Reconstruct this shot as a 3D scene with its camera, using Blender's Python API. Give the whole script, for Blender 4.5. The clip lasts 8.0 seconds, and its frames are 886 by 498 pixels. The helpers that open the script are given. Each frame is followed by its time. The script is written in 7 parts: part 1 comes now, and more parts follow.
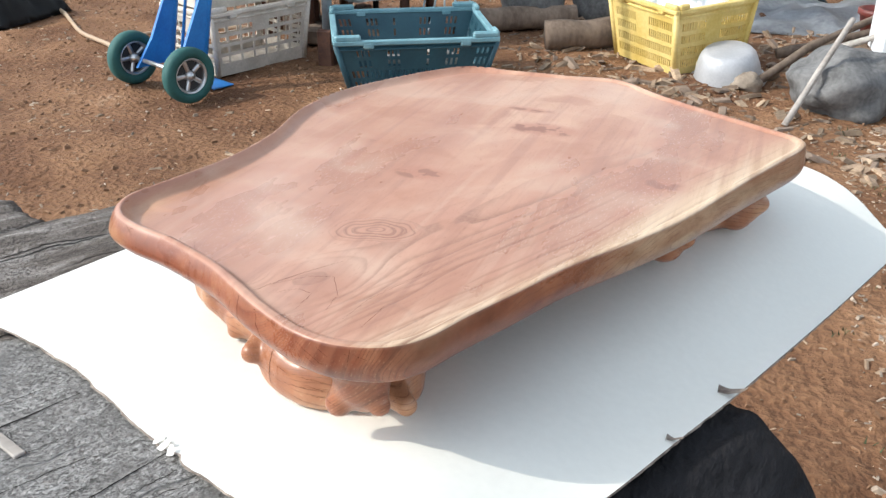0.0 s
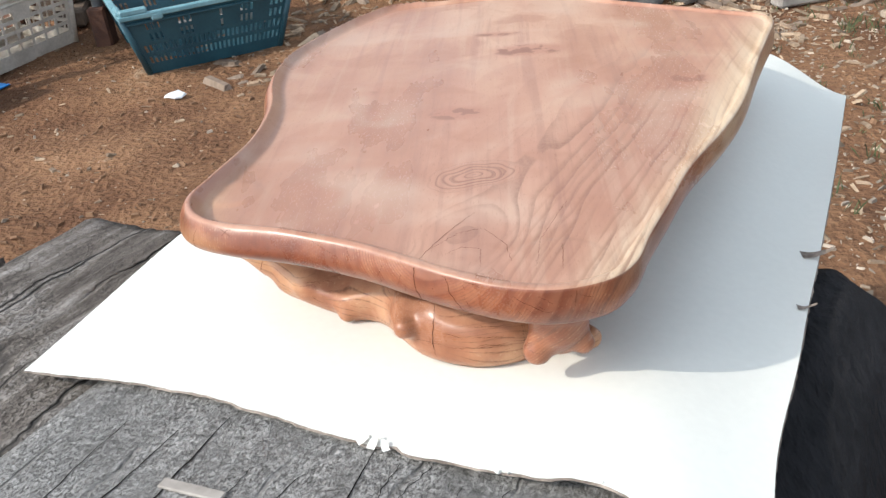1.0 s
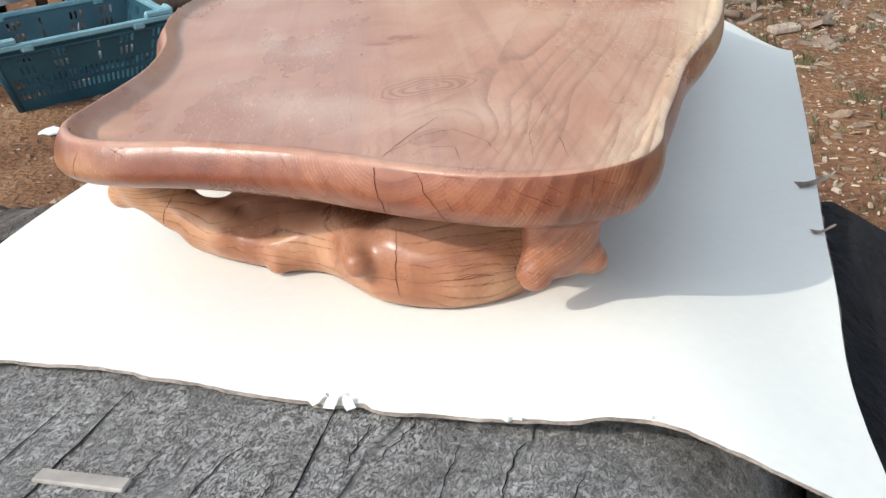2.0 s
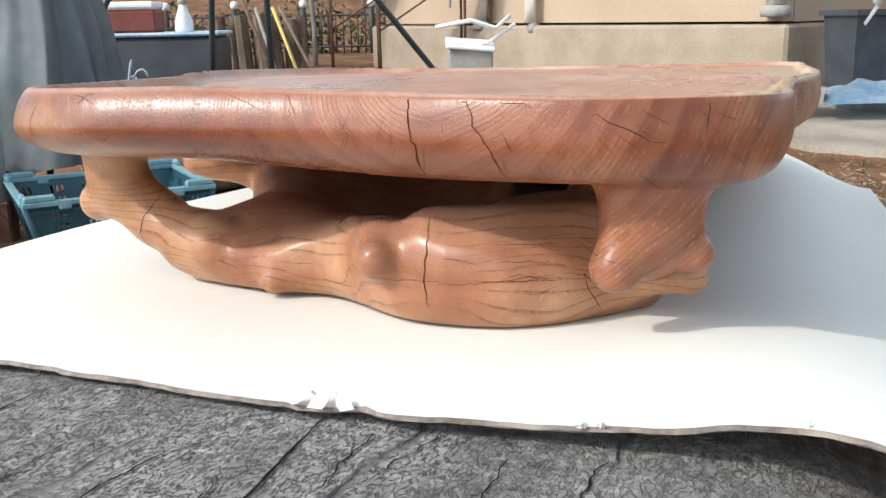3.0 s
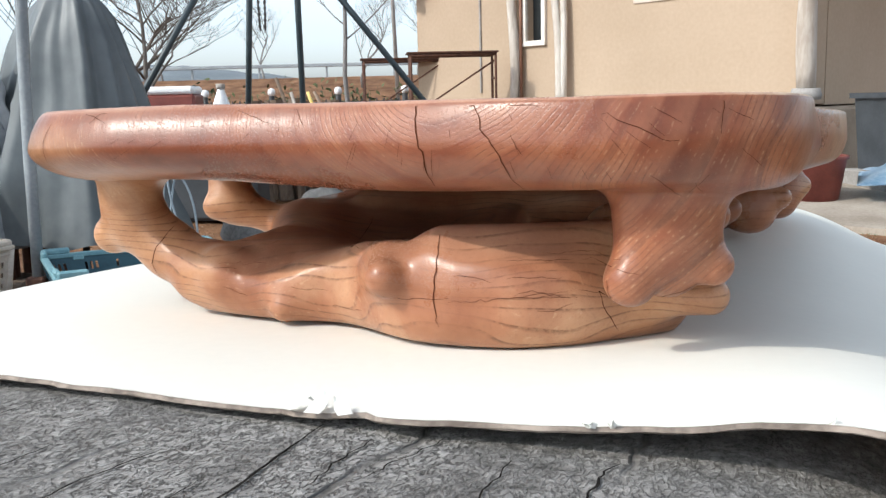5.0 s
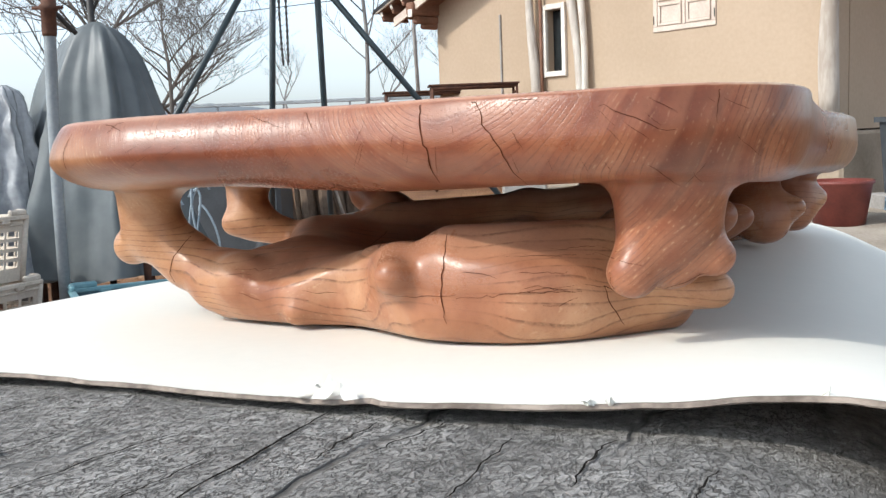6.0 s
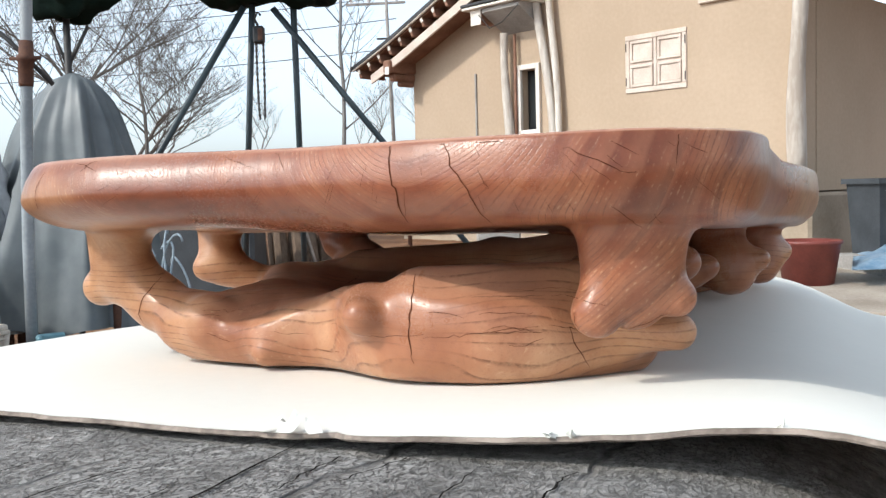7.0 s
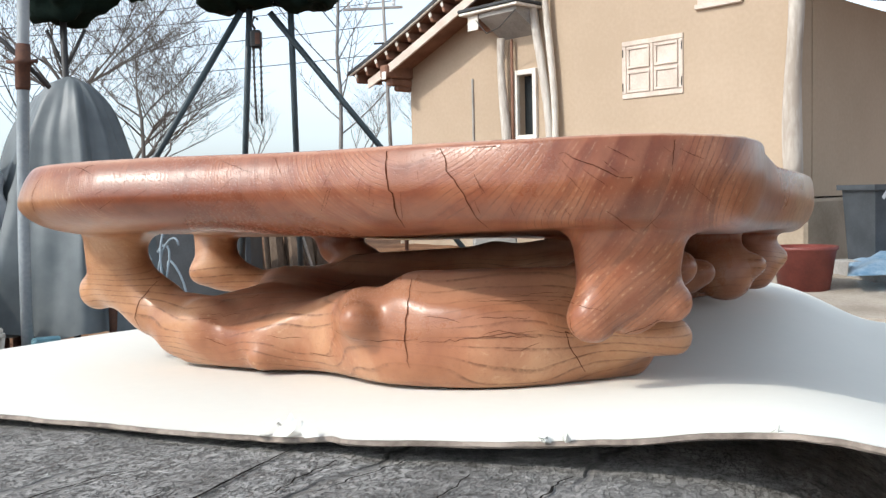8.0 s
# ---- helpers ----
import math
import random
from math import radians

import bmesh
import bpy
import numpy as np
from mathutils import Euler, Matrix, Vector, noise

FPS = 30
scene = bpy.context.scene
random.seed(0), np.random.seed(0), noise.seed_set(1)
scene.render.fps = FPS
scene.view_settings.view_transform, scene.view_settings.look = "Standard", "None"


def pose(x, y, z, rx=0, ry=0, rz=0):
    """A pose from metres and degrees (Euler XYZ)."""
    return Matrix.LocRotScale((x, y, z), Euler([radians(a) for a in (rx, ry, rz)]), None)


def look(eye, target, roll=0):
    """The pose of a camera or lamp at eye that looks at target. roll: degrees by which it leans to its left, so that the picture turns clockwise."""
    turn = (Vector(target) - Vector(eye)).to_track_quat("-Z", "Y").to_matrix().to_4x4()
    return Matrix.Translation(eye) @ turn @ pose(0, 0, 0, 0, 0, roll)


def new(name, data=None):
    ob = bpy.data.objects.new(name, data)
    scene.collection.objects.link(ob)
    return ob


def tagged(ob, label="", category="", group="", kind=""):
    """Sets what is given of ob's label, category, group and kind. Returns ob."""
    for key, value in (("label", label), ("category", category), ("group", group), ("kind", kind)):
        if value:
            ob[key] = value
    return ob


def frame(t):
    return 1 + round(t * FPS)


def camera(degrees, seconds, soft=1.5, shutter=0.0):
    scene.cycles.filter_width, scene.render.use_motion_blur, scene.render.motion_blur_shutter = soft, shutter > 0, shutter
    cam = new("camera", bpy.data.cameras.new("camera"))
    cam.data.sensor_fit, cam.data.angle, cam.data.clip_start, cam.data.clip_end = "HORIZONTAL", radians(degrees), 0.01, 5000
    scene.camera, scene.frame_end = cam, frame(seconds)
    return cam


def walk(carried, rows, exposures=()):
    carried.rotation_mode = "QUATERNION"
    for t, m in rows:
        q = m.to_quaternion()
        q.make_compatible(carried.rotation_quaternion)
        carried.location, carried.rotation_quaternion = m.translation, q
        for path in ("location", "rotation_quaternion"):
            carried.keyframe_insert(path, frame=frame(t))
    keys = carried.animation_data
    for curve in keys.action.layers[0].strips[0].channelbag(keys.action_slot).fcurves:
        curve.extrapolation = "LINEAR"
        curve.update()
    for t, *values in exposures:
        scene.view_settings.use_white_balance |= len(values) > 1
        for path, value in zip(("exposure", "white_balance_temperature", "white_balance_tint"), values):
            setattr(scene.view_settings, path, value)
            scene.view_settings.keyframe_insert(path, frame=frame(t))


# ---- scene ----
cam = camera(51.2, 8.0, soft=1.4)
PATH = [
    (0, (0.025, 0.011, 1.199), (-0.612, 1.685, 0.309), 0.1),
    (0.5, (-0.111, 0.007, 1.193), (-0.537, 1.729, 0.269), -1.5),
    (1, (-0.279, -0.028, 1.197), (-0.451, 1.686, 0.182), -5.7),
    (1.5, (-0.301, 0.008, 1.159), (-0.374, 1.783, 0.24), -5.9),
    (2, (-0.344, 0.067, 1.036), (-0.28, 1.835, 0.103), -4.9),
    (2.2, (-0.355, 0.09, 0.991), (-0.257, 1.896, 0.137), -4.0),
    (3.3, (-0.356, 0.165, 0.85), (-0.351, 2.127, 0.463), -0.2),
    (3.5, (-0.352, 0.162, 0.846), (-0.357, 2.137, 0.532), -0.0),
    (4, (-0.351, 0.165, 0.84), (-0.301, 2.148, 0.583), 1.8),
    (4.5, (-0.348, 0.164, 0.836), (-0.334, 2.145, 0.555), 0.7),
    (4.7, (-0.347, 0.166, 0.835), (-0.358, 2.141, 0.515), -1.0),
    (5.8, (-0.341, 0.153, 0.828), (-0.396, 2.132, 0.549), -1.5),
    (6, (-0.338, 0.153, 0.819), (-0.417, 2.136, 0.571), -2.3),
    (6.5, (-0.336, 0.148, 0.811), (-0.387, 2.138, 0.616), -2.0),
    (7, (-0.335, 0.146, 0.812), (-0.355, 2.142, 0.683), -1.5),
    (7.5, (-0.336, 0.145, 0.812), (-0.348, 2.142, 0.695), -1.4),
    (8, (-0.335, 0.145, 0.812), (-0.347, 2.142, 0.693), -1.3),
]
walk(cam, [(t, look(eye, target, roll)) for t, eye, target, roll in PATH], [(0.0, 0.03), (1.0, -0.08), (2.2, -0.20), (3.3, -0.20), (8.0, -0.20)])

# ---------------------------------------------------------------- light
SUN_FROM = Vector((-1.10, -0.56, 1.0)).normalized()
world = bpy.data.worlds.new("world")
scene.world = world
world.use_nodes = True
wn = world.node_tree.nodes
sky = wn.new("ShaderNodeTexSky")
sky.sky_type = "NISHITA"
sky.sun_disc = False
sky.sun_elevation = math.asin(SUN_FROM.z)
sky.sun_rotation = math.atan2(SUN_FROM.x, SUN_FROM.y)
sky.air_density, sky.dust_density, sky.ozone_density = 1.0, 2.0, 1.3
wn["Background"].inputs["Strength"].default_value = 0.15
# thin milky haze over a pale blue sky
haze = wn.new("ShaderNodeHueSaturation")
haze.inputs["Saturation"].default_value, haze.inputs["Value"].default_value = 0.28, 2.12
tint = wn.new("ShaderNodeMix")
tint.data_type, tint.blend_type = "RGBA", "MULTIPLY"
tint.inputs[0].default_value, tint.inputs[7].default_value = 1.0, (0.90, 0.995, 1.07, 1.0)
world.node_tree.links.new(sky.outputs[0], haze.inputs["Color"])
world.node_tree.links.new(haze.outputs[0], tint.inputs[6])
world.node_tree.links.new(tint.outputs[2], wn["Background"].inputs["Color"])
sun = new("sun", bpy.data.lights.new("sun", "SUN"))
sun.data.energy, sun.data.angle, sun.data.color = 3.2, radians(0.55), (1.0, 0.945, 0.85)
sun.matrix_world = look((0, 0, 0), -SUN_FROM)


# ---------------------------------------------------------------- materials
def material(name, one, two, rough=0.6, scale=8.0, fine=60.0, bump=0.2, depth=0.01, metal=0.0, stretch=(1, 1, 1), spot=None, spec=0.5, rand=0.0):
    """A two-scale procedural surface: large stains between two colours, fine grain, relief."""
    m = bpy.data.materials.new(name)
    m.use_nodes = True
    n, l = m.node_tree.nodes, m.node_tree.links
    bsdf = n["Principled BSDF"]
    tc = n.new("ShaderNodeTexCoord")
    mp = n.new("ShaderNodeMapping")
    mp.inputs["Scale"].default_value = stretch
    l.new(tc.outputs["Object"], mp.inputs["Vector"])
    big = n.new("ShaderNodeTexNoise")
    big.inputs["Scale"].default_value, big.inputs["Detail"].default_value = scale, 5.0
    small = n.new("ShaderNodeTexNoise")
    small.inputs["Scale"].default_value, small.inputs["Detail"].default_value = fine, 6.0
    for t in (big, small):
        l.new(mp.outputs[0], t.inputs["Vector"])
    ramp = n.new("ShaderNodeValToRGB")
    ramp.color_ramp.elements[0].position, ramp.color_ramp.elements[1].position = 0.32, 0.68
    ramp.color_ramp.elements[0].color, ramp.color_ramp.elements[1].color = (*one, 1), (*two, 1)
    if spot:
        e = ramp.color_ramp.elements.new(0.8)
        e.color = (*spot, 1)
    mix = n.new("ShaderNodeMath")
    mix.operation = "MULTIPLY_ADD"
    mix.inputs[1].default_value, mix.inputs[2].default_value = 0.55, -0.27
    l.new(small.outputs[0], mix.inputs[0])
    add = n.new("ShaderNodeMath")
    l.new(big.outputs[0], add.inputs[0])
    l.new(mix.outputs[0], add.inputs[1])
    l.new(add.outputs[0], ramp.inputs[0])
    col = ramp.outputs[0]
    if rand:
        info = n.new("ShaderNodeObjectInfo")
        hsv = n.new("ShaderNodeHueSaturation")
        rr = n.new("ShaderNodeMapRange")
        rr.inputs["To Min"].default_value, rr.inputs["To Max"].default_value = 1 - rand, 1 + rand
        l.new(info.outputs["Random"], rr.inputs[0])
        l.new(rr.outputs[0], hsv.inputs["Value"])
        l.new(col, hsv.inputs["Color"])
        col = hsv.outputs[0]
    l.new(col, bsdf.inputs["Base Color"])
    bsdf.inputs["Metallic"].default_value = metal
    bsdf.inputs["Specular IOR Level"].default_value = spec
    rm = n.new("ShaderNodeMapRange")
    rm.inputs["To Min"].default_value, rm.inputs["To Max"].default_value = max(rough - 0.12, 0.05), min(rough + 0.12, 1)
    l.new(small.outputs[0], rm.inputs[0])
    l.new(rm.outputs[0], bsdf.inputs["Roughness"])
    b = n.new("ShaderNodeBump")
    b.inputs["Strength"].default_value, b.inputs["Distance"].default_value = bump, depth
    l.new(add.outputs[0], b.inputs["Height"])
    l.new(b.outputs[0], bsdf.inputs["Normal"])
    return m


def island_tint(m, low, high):
    """Lets every loose piece of a joined mesh take its own brightness."""
    n, l = m.node_tree.nodes, m.node_tree.links
    bsdf = n["Principled BSDF"]
    old = bsdf.inputs["Base Color"].links[0].from_socket
    geo, rr, hsv = n.new("ShaderNodeNewGeometry"), n.new("ShaderNodeMapRange"), n.new("ShaderNodeHueSaturation")
    rr.inputs["To Min"].default_value, rr.inputs["To Max"].default_value = low, high
    l.new(geo.outputs["Random Per Island"], rr.inputs[0])
    l.new(rr.outputs[0], hsv.inputs["Value"])
    l.new(old, hsv.inputs["Color"])
    l.new(hsv.outputs[0], bsdf.inputs["Base Color"])
    return m


class Nodes:
    """Short-hand for arithmetic in a node tree."""

    def __init__(self, m):
        self.n, self.l = m.node_tree.nodes, m.node_tree.links

    def put(self, socket, value):
        if isinstance(value, (int, float)):
            socket.default_value = value
        else:
            self.l.new(value, socket)

    def math(self, op, a, b=0.0, c=0.0):
        node = self.n.new("ShaderNodeMath")
        node.operation = op
        for socket, v in zip(node.inputs, (a, b, c)):
            self.put(socket, v)
        return node.outputs[0]

    def noise(self, vector, scale, detail=3.0, rough=0.5):
        node = self.n.new("ShaderNodeTexNoise")
        node.inputs["Scale"].default_value, node.inputs["Detail"].default_value = scale, detail
        node.inputs["Roughness"].default_value = rough
        self.l.new(vector, node.inputs["Vector"])
        return node.outputs[0]

    def ramp(self, value, *stops):
        node = self.n.new("ShaderNodeValToRGB")
        e = node.color_ramp.elements
        while len(e) < len(stops):
            e.new(0.5)
        for el, (p, c) in zip(e, stops):
            el.position, el.color = p, (*c, 1) if len(c) == 3 else c
        self.l.new(value, node.inputs[0])
        return node.outputs[0]

    def mix(self, fac, a, b, blend="MIX"):
        node = self.n.new("ShaderNodeMix")
        node.data_type, node.blend_type = "RGBA", blend
        self.put(node.inputs[0], fac)
        for socket, v in ((node.inputs[6], a), (node.inputs[7], b)):
            if isinstance(v, tuple):
                socket.default_value = (*v, 1)
            else:
                self.l.new(v, socket)
        return node.outputs[2]

    def smooth(self, value, lo, hi, a=0.0, b=1.0):
        node = self.n.new("ShaderNodeMapRange")
        node.interpolation_type = "SMOOTHSTEP"
        for i, v in enumerate((value, lo, hi, a, b)):
            self.put(node.inputs[i], v)
        return node.outputs[0]


def tea_table_wood():
    """Oiled hardwood: pinkish heartwood, pale sapwood towards one long edge, growth lines as contours of one 3D field."""
    m = bpy.data.materials.new("oiled_heartwood")
    m.use_nodes = True
    k = Nodes(m)
    bsdf = k.n["Principled BSDF"]
    tc = k.n.new("ShaderNodeTexCoord")
    obj = tc.outputs["Object"]
    sep = k.n.new("ShaderNodeSeparateXYZ")
    k.l.new(obj, sep.inputs[0])
    x, y, z = sep.outputs
    mp = k.n.new("ShaderNodeMapping")
    mp.inputs["Scale"].default_value = (1.0, 0.30, 1.0)
    k.l.new(obj, mp.inputs["Vector"])
    warp = k.noise(mp.outputs[0], 4.0, 2.0)
    wob = k.noise(obj, 30.0, 2.0, 0.5)
    # distance from the pith, which leans across the slab
    px = k.math("ADD", k.math("MULTIPLY_ADD", y, -0.40, 0.031), x)
    pz = k.math("SUBTRACT", z, 0.150)
    rad = k.math("SQRT", k.math("ADD", k.math("MULTIPLY", px, px), k.math("MULTIPLY", pz, pz)))

    def bulge(cx, cy, sx, sy, high):
        ax = k.math("DIVIDE", k.math("SUBTRACT", x, cx), sx)
        ay = k.math("DIVIDE", k.math("SUBTRACT", y, cy), sy)
        r = k.math("ADD", k.math("MULTIPLY", ax, ax), k.math("MULTIPLY", ay, ay))
        return k.math("MULTIPLY", k.math("EXPONENT", k.math("MULTIPLY", r, -1.0)), high)

    field = k.math("ADD", rad, k.math("MULTIPLY", warp, k.smooth(y, -0.04, 0.10, 0.02, 0.045)))
    for hump in ((-0.03, 0.02, 0.045, 0.05, -0.030), (-0.045, 0.30, 0.05, 0.06, 0.04),
                 (0.03, 0.52, 0.08, 0.06, 0.06), (-0.14, 0.38, 0.09, 0.08, 0.05), (-0.17, 0.06, 0.05, 0.06, 0.03), (-0.08, 0.0, 0.02, 0.016, 0.02)):
        field = k.math("ADD", field, bulge(*hump))
    # one nest of oval rings in the floor of the dish
    ox, oy = k.math("SUBTRACT", x, -0.020), k.math("SUBTRACT", y, 0.134)
    oa = k.math("DIVIDE", k.math("ADD", k.math("MULTIPLY", ox, 0.88), k.math("MULTIPLY", oy, 0.47)), 0.040)
    ob = k.math("DIVIDE", k.math("SUBTRACT", k.math("MULTIPLY", oy, 0.88), k.math("MULTIPLY", ox, 0.47)), 0.026)
    oval = k.math("SQRT", k.math("ADD", k.math("MULTIPLY", oa, oa), k.math("MULTIPLY", ob, ob)))
    oval = k.math("ADD", oval, k.math("MULTIPLY", k.math("SUBTRACT", k.noise(obj, 30.0, 1.0), 0.5), 0.7))
    nest = k.math("MULTIPLY", k.smooth(oval, 1.25, 1.0), k.smooth(z, 0.088, 0.094))
    field = k.math("ADD", k.math("MULTIPLY", field, k.math("SUBTRACT", 1.0, nest)), k.math("MULTIPLY", k.math("MULTIPLY", oval, 0.048), nest))
    # under the top the growth lines follow the root
    zm = k.n.new("ShaderNodeMapping")
    zm.inputs["Scale"].default_value = (0.55, 0.55, 1.3)
    k.l.new(obj, zm.inputs["Vector"])
    root = k.math("ADD", k.math("MULTIPLY", z, 0.8), k.math("MULTIPLY", k.noise(zm.outputs[0], 17.0, 2.0), 0.075))
    foreleg = k.smooth(bulge(0.046, -0.048, 0.034, 0.026, 1.0), 0.10, 0.35)
    under = k.math("MULTIPLY", k.smooth(z, 0.060, 0.045), k.math("SUBTRACT", 1.0, foreleg))
    field = k.math("ADD", k.math("MULTIPLY", field, k.math("SUBTRACT", 1.0, under)), k.math("MULTIPLY", root, under))
    field = k.math("ADD", field, k.math("MULTIPLY", wob, 0.0022))
    field = k.math("ADD", field, k.math("MULTIPLY", k.noise(mp.outputs[0], 22.0, 2.0), 0.012))
    saw = k.math("FRACT", k.math("MULTIPLY", field, 92.0))
    band = k.noise(obj, 7.0, 2.0)
    line = k.math("MULTIPLY", k.smooth(saw, 0.52, 0.95), k.smooth(saw, 1.0, 0.95))
    line = k.math("MULTIPLY", line, k.smooth(band, 0.38, 0.58, 0.20, 1.0))
    calm = k.smooth(k.math("SUBTRACT", x, k.math("MULTIPLY", y, 0.40)), -0.11, 0.015, 0.04, 1.0)
    calm = k.math("MULTIPLY", calm, k.smooth(y, 0.55, 0.15, 0.35, 1.0))
    line = k.math("MULTIPLY", line, k.math("MAXIMUM", calm, nest))
    # the lines are rows of open pores, broken at random
    dash = k.smooth(k.noise(obj, 230.0, 4.0, 0.7), 0.38, 0.60)
    line = k.math("MULTIPLY", line, k.math("MULTIPLY_ADD", dash, 0.35, 0.65))
    # every year's line has its own strength
    year = k.n.new("ShaderNodeTexWhiteNoise")
    year.noise_dimensions = "1D"
    k.l.new(k.math("FLOOR", k.math("MULTIPLY", field, 92.0)), year.inputs["W"])
    line = k.math("MULTIPLY", line, k.smooth(year.outputs["Value"], 0.1, 0.95, 0.08, 1.0))
    saw_fine = k.math("FRACT", k.math("MULTIPLY", field, 400.0))
    hair = k.math("MULTIPLY", k.math("MULTIPLY", k.smooth(saw_fine, 0.70, 0.90), k.smooth(saw_fine, 1.0, 0.91)), k.math("MULTIPLY", k.math("MULTIPLY_ADD", dash, 0.75, 0.25), k.smooth(k.noise(obj, 21.0, 4.0, 0.6), 0.42, 0.62, 0.05, 1.0)))
    fm = k.n.new("ShaderNodeMapping")
    fm.inputs["Scale"].default_value = (0.35, 0.35, 1.0)
    k.l.new(obj, fm.inputs["Vector"])
    deep = k.math("ADD", k.math("MULTIPLY", z, 0.9), k.math("MULTIPLY", k.noise(fm.outputs[0], 24.0, 2.0, 0.4), 0.040))
    saw_root = k.math("FRACT", k.math("MULTIPLY", deep, 225.0))
    rootline = k.math("MULTIPLY", k.math("MULTIPLY", k.smooth(saw_root, 0.70, 0.92), k.smooth(saw_root, 1.0, 0.93)), k.math("MULTIPLY", k.math("MULTIPLY_ADD", dash, 0.7, 0.3), k.smooth(k.noise(obj, 14.0, 3.0), 0.36, 0.54, 0.20, 1.0)))
    wide = k.math("FRACT", k.math("MULTIPLY", field, 15.0))
    tone = k.noise(mp.outputs[0], 7.0, 5.0, 0.6)
    heart = k.ramp(tone, (0.30, (0.31, 0.142, 0.092)), (0.48, (0.430, 0.222, 0.150)), (0.60, (0.500, 0.287, 0.198)), (0.74, (0.555, 0.355, 0.250)))
    # rosy and pale clouds
    cloud = k.noise(obj, 3.2, 3.0)
    heart = k.mix(k.smooth(cloud, 0.52, 0.70, 0.0, 0.55), heart, (0.42, 0.205, 0.135))
    heart = k.mix(k.smooth(wide, 0.2, 0.9, 0.0, 0.14), heart, (0.30, 0.125, 0.075))
    sv = k.n.new("ShaderNodeVectorMath")
    sv.operation = "MULTIPLY_ADD"
    sn = k.n.new("ShaderNodeTexNoise")
    sn.inputs["Scale"].default_value, sn.inputs["Detail"].default_value = 6.0, 2.0
    k.l.new(obj, sn.inputs["Vector"])
    k.l.new(sn.outputs["Color"], sv.inputs[0])
    sv.inputs[1].default_value = (0.16, 0.16, 0.0)
    k.l.new(obj, sv.inputs[2])
    swirl = k.noise(sv.outputs[0], 9.0, 3.0, 0.5)
    heart = k.mix(k.smooth(swirl, 0.46, 0.36, 0.0, 0.5), heart, (0.35, 0.160, 0.098))
    sm = k.n.new("ShaderNodeMapping")
    sm.inputs["Rotation"].default_value, sm.inputs["Scale"].default_value = (0, 0, radians(21)), (1.0, 0.035, 1.0)
    k.l.new(obj, sm.inputs["Vector"])
    streak = k.noise(sm.outputs[0], 60.0, 5.0, 0.62)
    heart = k.mix(k.smooth(streak, 0.52, 0.68, 0.0, 0.36), heart, (0.27, 0.125, 0.090))
    heart = k.mix(k.smooth(streak, 0.46, 0.34, 0.0, 0.18), heart, (0.56, 0.40, 0.29))
    heart = k.mix(k.smooth(swirl, 0.48, 0.74, 0.0, 0.5), heart, (0.56, 0.395, 0.297))
    # sapwood follows the long edge that leans with the slab
    edge = k.math("SUBTRACT", x, k.math("MULTIPLY_ADD", y, 0.40, 0.105))
    edge = k.math("ADD", edge, k.math("MULTIPLY", k.math("SUBTRACT", warp, 0.5), 0.10))
    sap = k.smooth(edge, -0.038, 0.028)
    sapcol = k.ramp(streak, (0.38, (0.62, 0.475, 0.33)), (0.5, (0.56, 0.405, 0.270)), (0.62, (0.44, 0.29, 0.178)))
    col = k.mix(sap, heart, sapcol)
    # end grain stands redder; every outer face not turned up takes its darker colour
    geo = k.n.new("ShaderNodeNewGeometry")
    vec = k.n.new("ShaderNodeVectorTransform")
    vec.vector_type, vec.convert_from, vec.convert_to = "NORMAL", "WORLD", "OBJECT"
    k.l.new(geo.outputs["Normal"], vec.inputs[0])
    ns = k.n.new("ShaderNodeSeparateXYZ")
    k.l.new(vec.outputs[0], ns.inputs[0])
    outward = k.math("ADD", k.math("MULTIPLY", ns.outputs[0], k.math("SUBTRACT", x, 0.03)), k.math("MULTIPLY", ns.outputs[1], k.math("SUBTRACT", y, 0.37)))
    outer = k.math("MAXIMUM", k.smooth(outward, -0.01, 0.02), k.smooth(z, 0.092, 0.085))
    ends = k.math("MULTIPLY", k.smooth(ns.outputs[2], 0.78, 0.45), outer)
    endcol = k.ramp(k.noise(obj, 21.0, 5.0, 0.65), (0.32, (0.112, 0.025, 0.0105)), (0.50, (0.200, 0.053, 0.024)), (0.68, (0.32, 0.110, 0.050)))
    # sapwood on the sides is a darker copy that stands for their shade
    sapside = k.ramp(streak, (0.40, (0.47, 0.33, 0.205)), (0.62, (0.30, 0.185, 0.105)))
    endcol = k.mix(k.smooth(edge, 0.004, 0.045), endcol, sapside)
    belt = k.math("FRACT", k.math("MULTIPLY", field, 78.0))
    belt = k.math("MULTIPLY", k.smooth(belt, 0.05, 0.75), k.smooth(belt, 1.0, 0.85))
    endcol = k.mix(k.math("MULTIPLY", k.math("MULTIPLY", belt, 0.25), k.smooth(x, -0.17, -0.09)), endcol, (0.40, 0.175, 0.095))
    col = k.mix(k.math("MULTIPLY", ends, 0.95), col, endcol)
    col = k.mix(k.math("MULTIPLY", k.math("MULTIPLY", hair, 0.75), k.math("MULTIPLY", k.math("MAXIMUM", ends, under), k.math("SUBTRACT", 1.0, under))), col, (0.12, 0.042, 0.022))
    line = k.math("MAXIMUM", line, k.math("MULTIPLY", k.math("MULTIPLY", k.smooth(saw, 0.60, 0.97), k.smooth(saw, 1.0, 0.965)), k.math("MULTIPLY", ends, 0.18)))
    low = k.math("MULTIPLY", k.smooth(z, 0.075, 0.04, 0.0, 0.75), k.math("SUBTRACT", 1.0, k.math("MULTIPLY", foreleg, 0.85)))
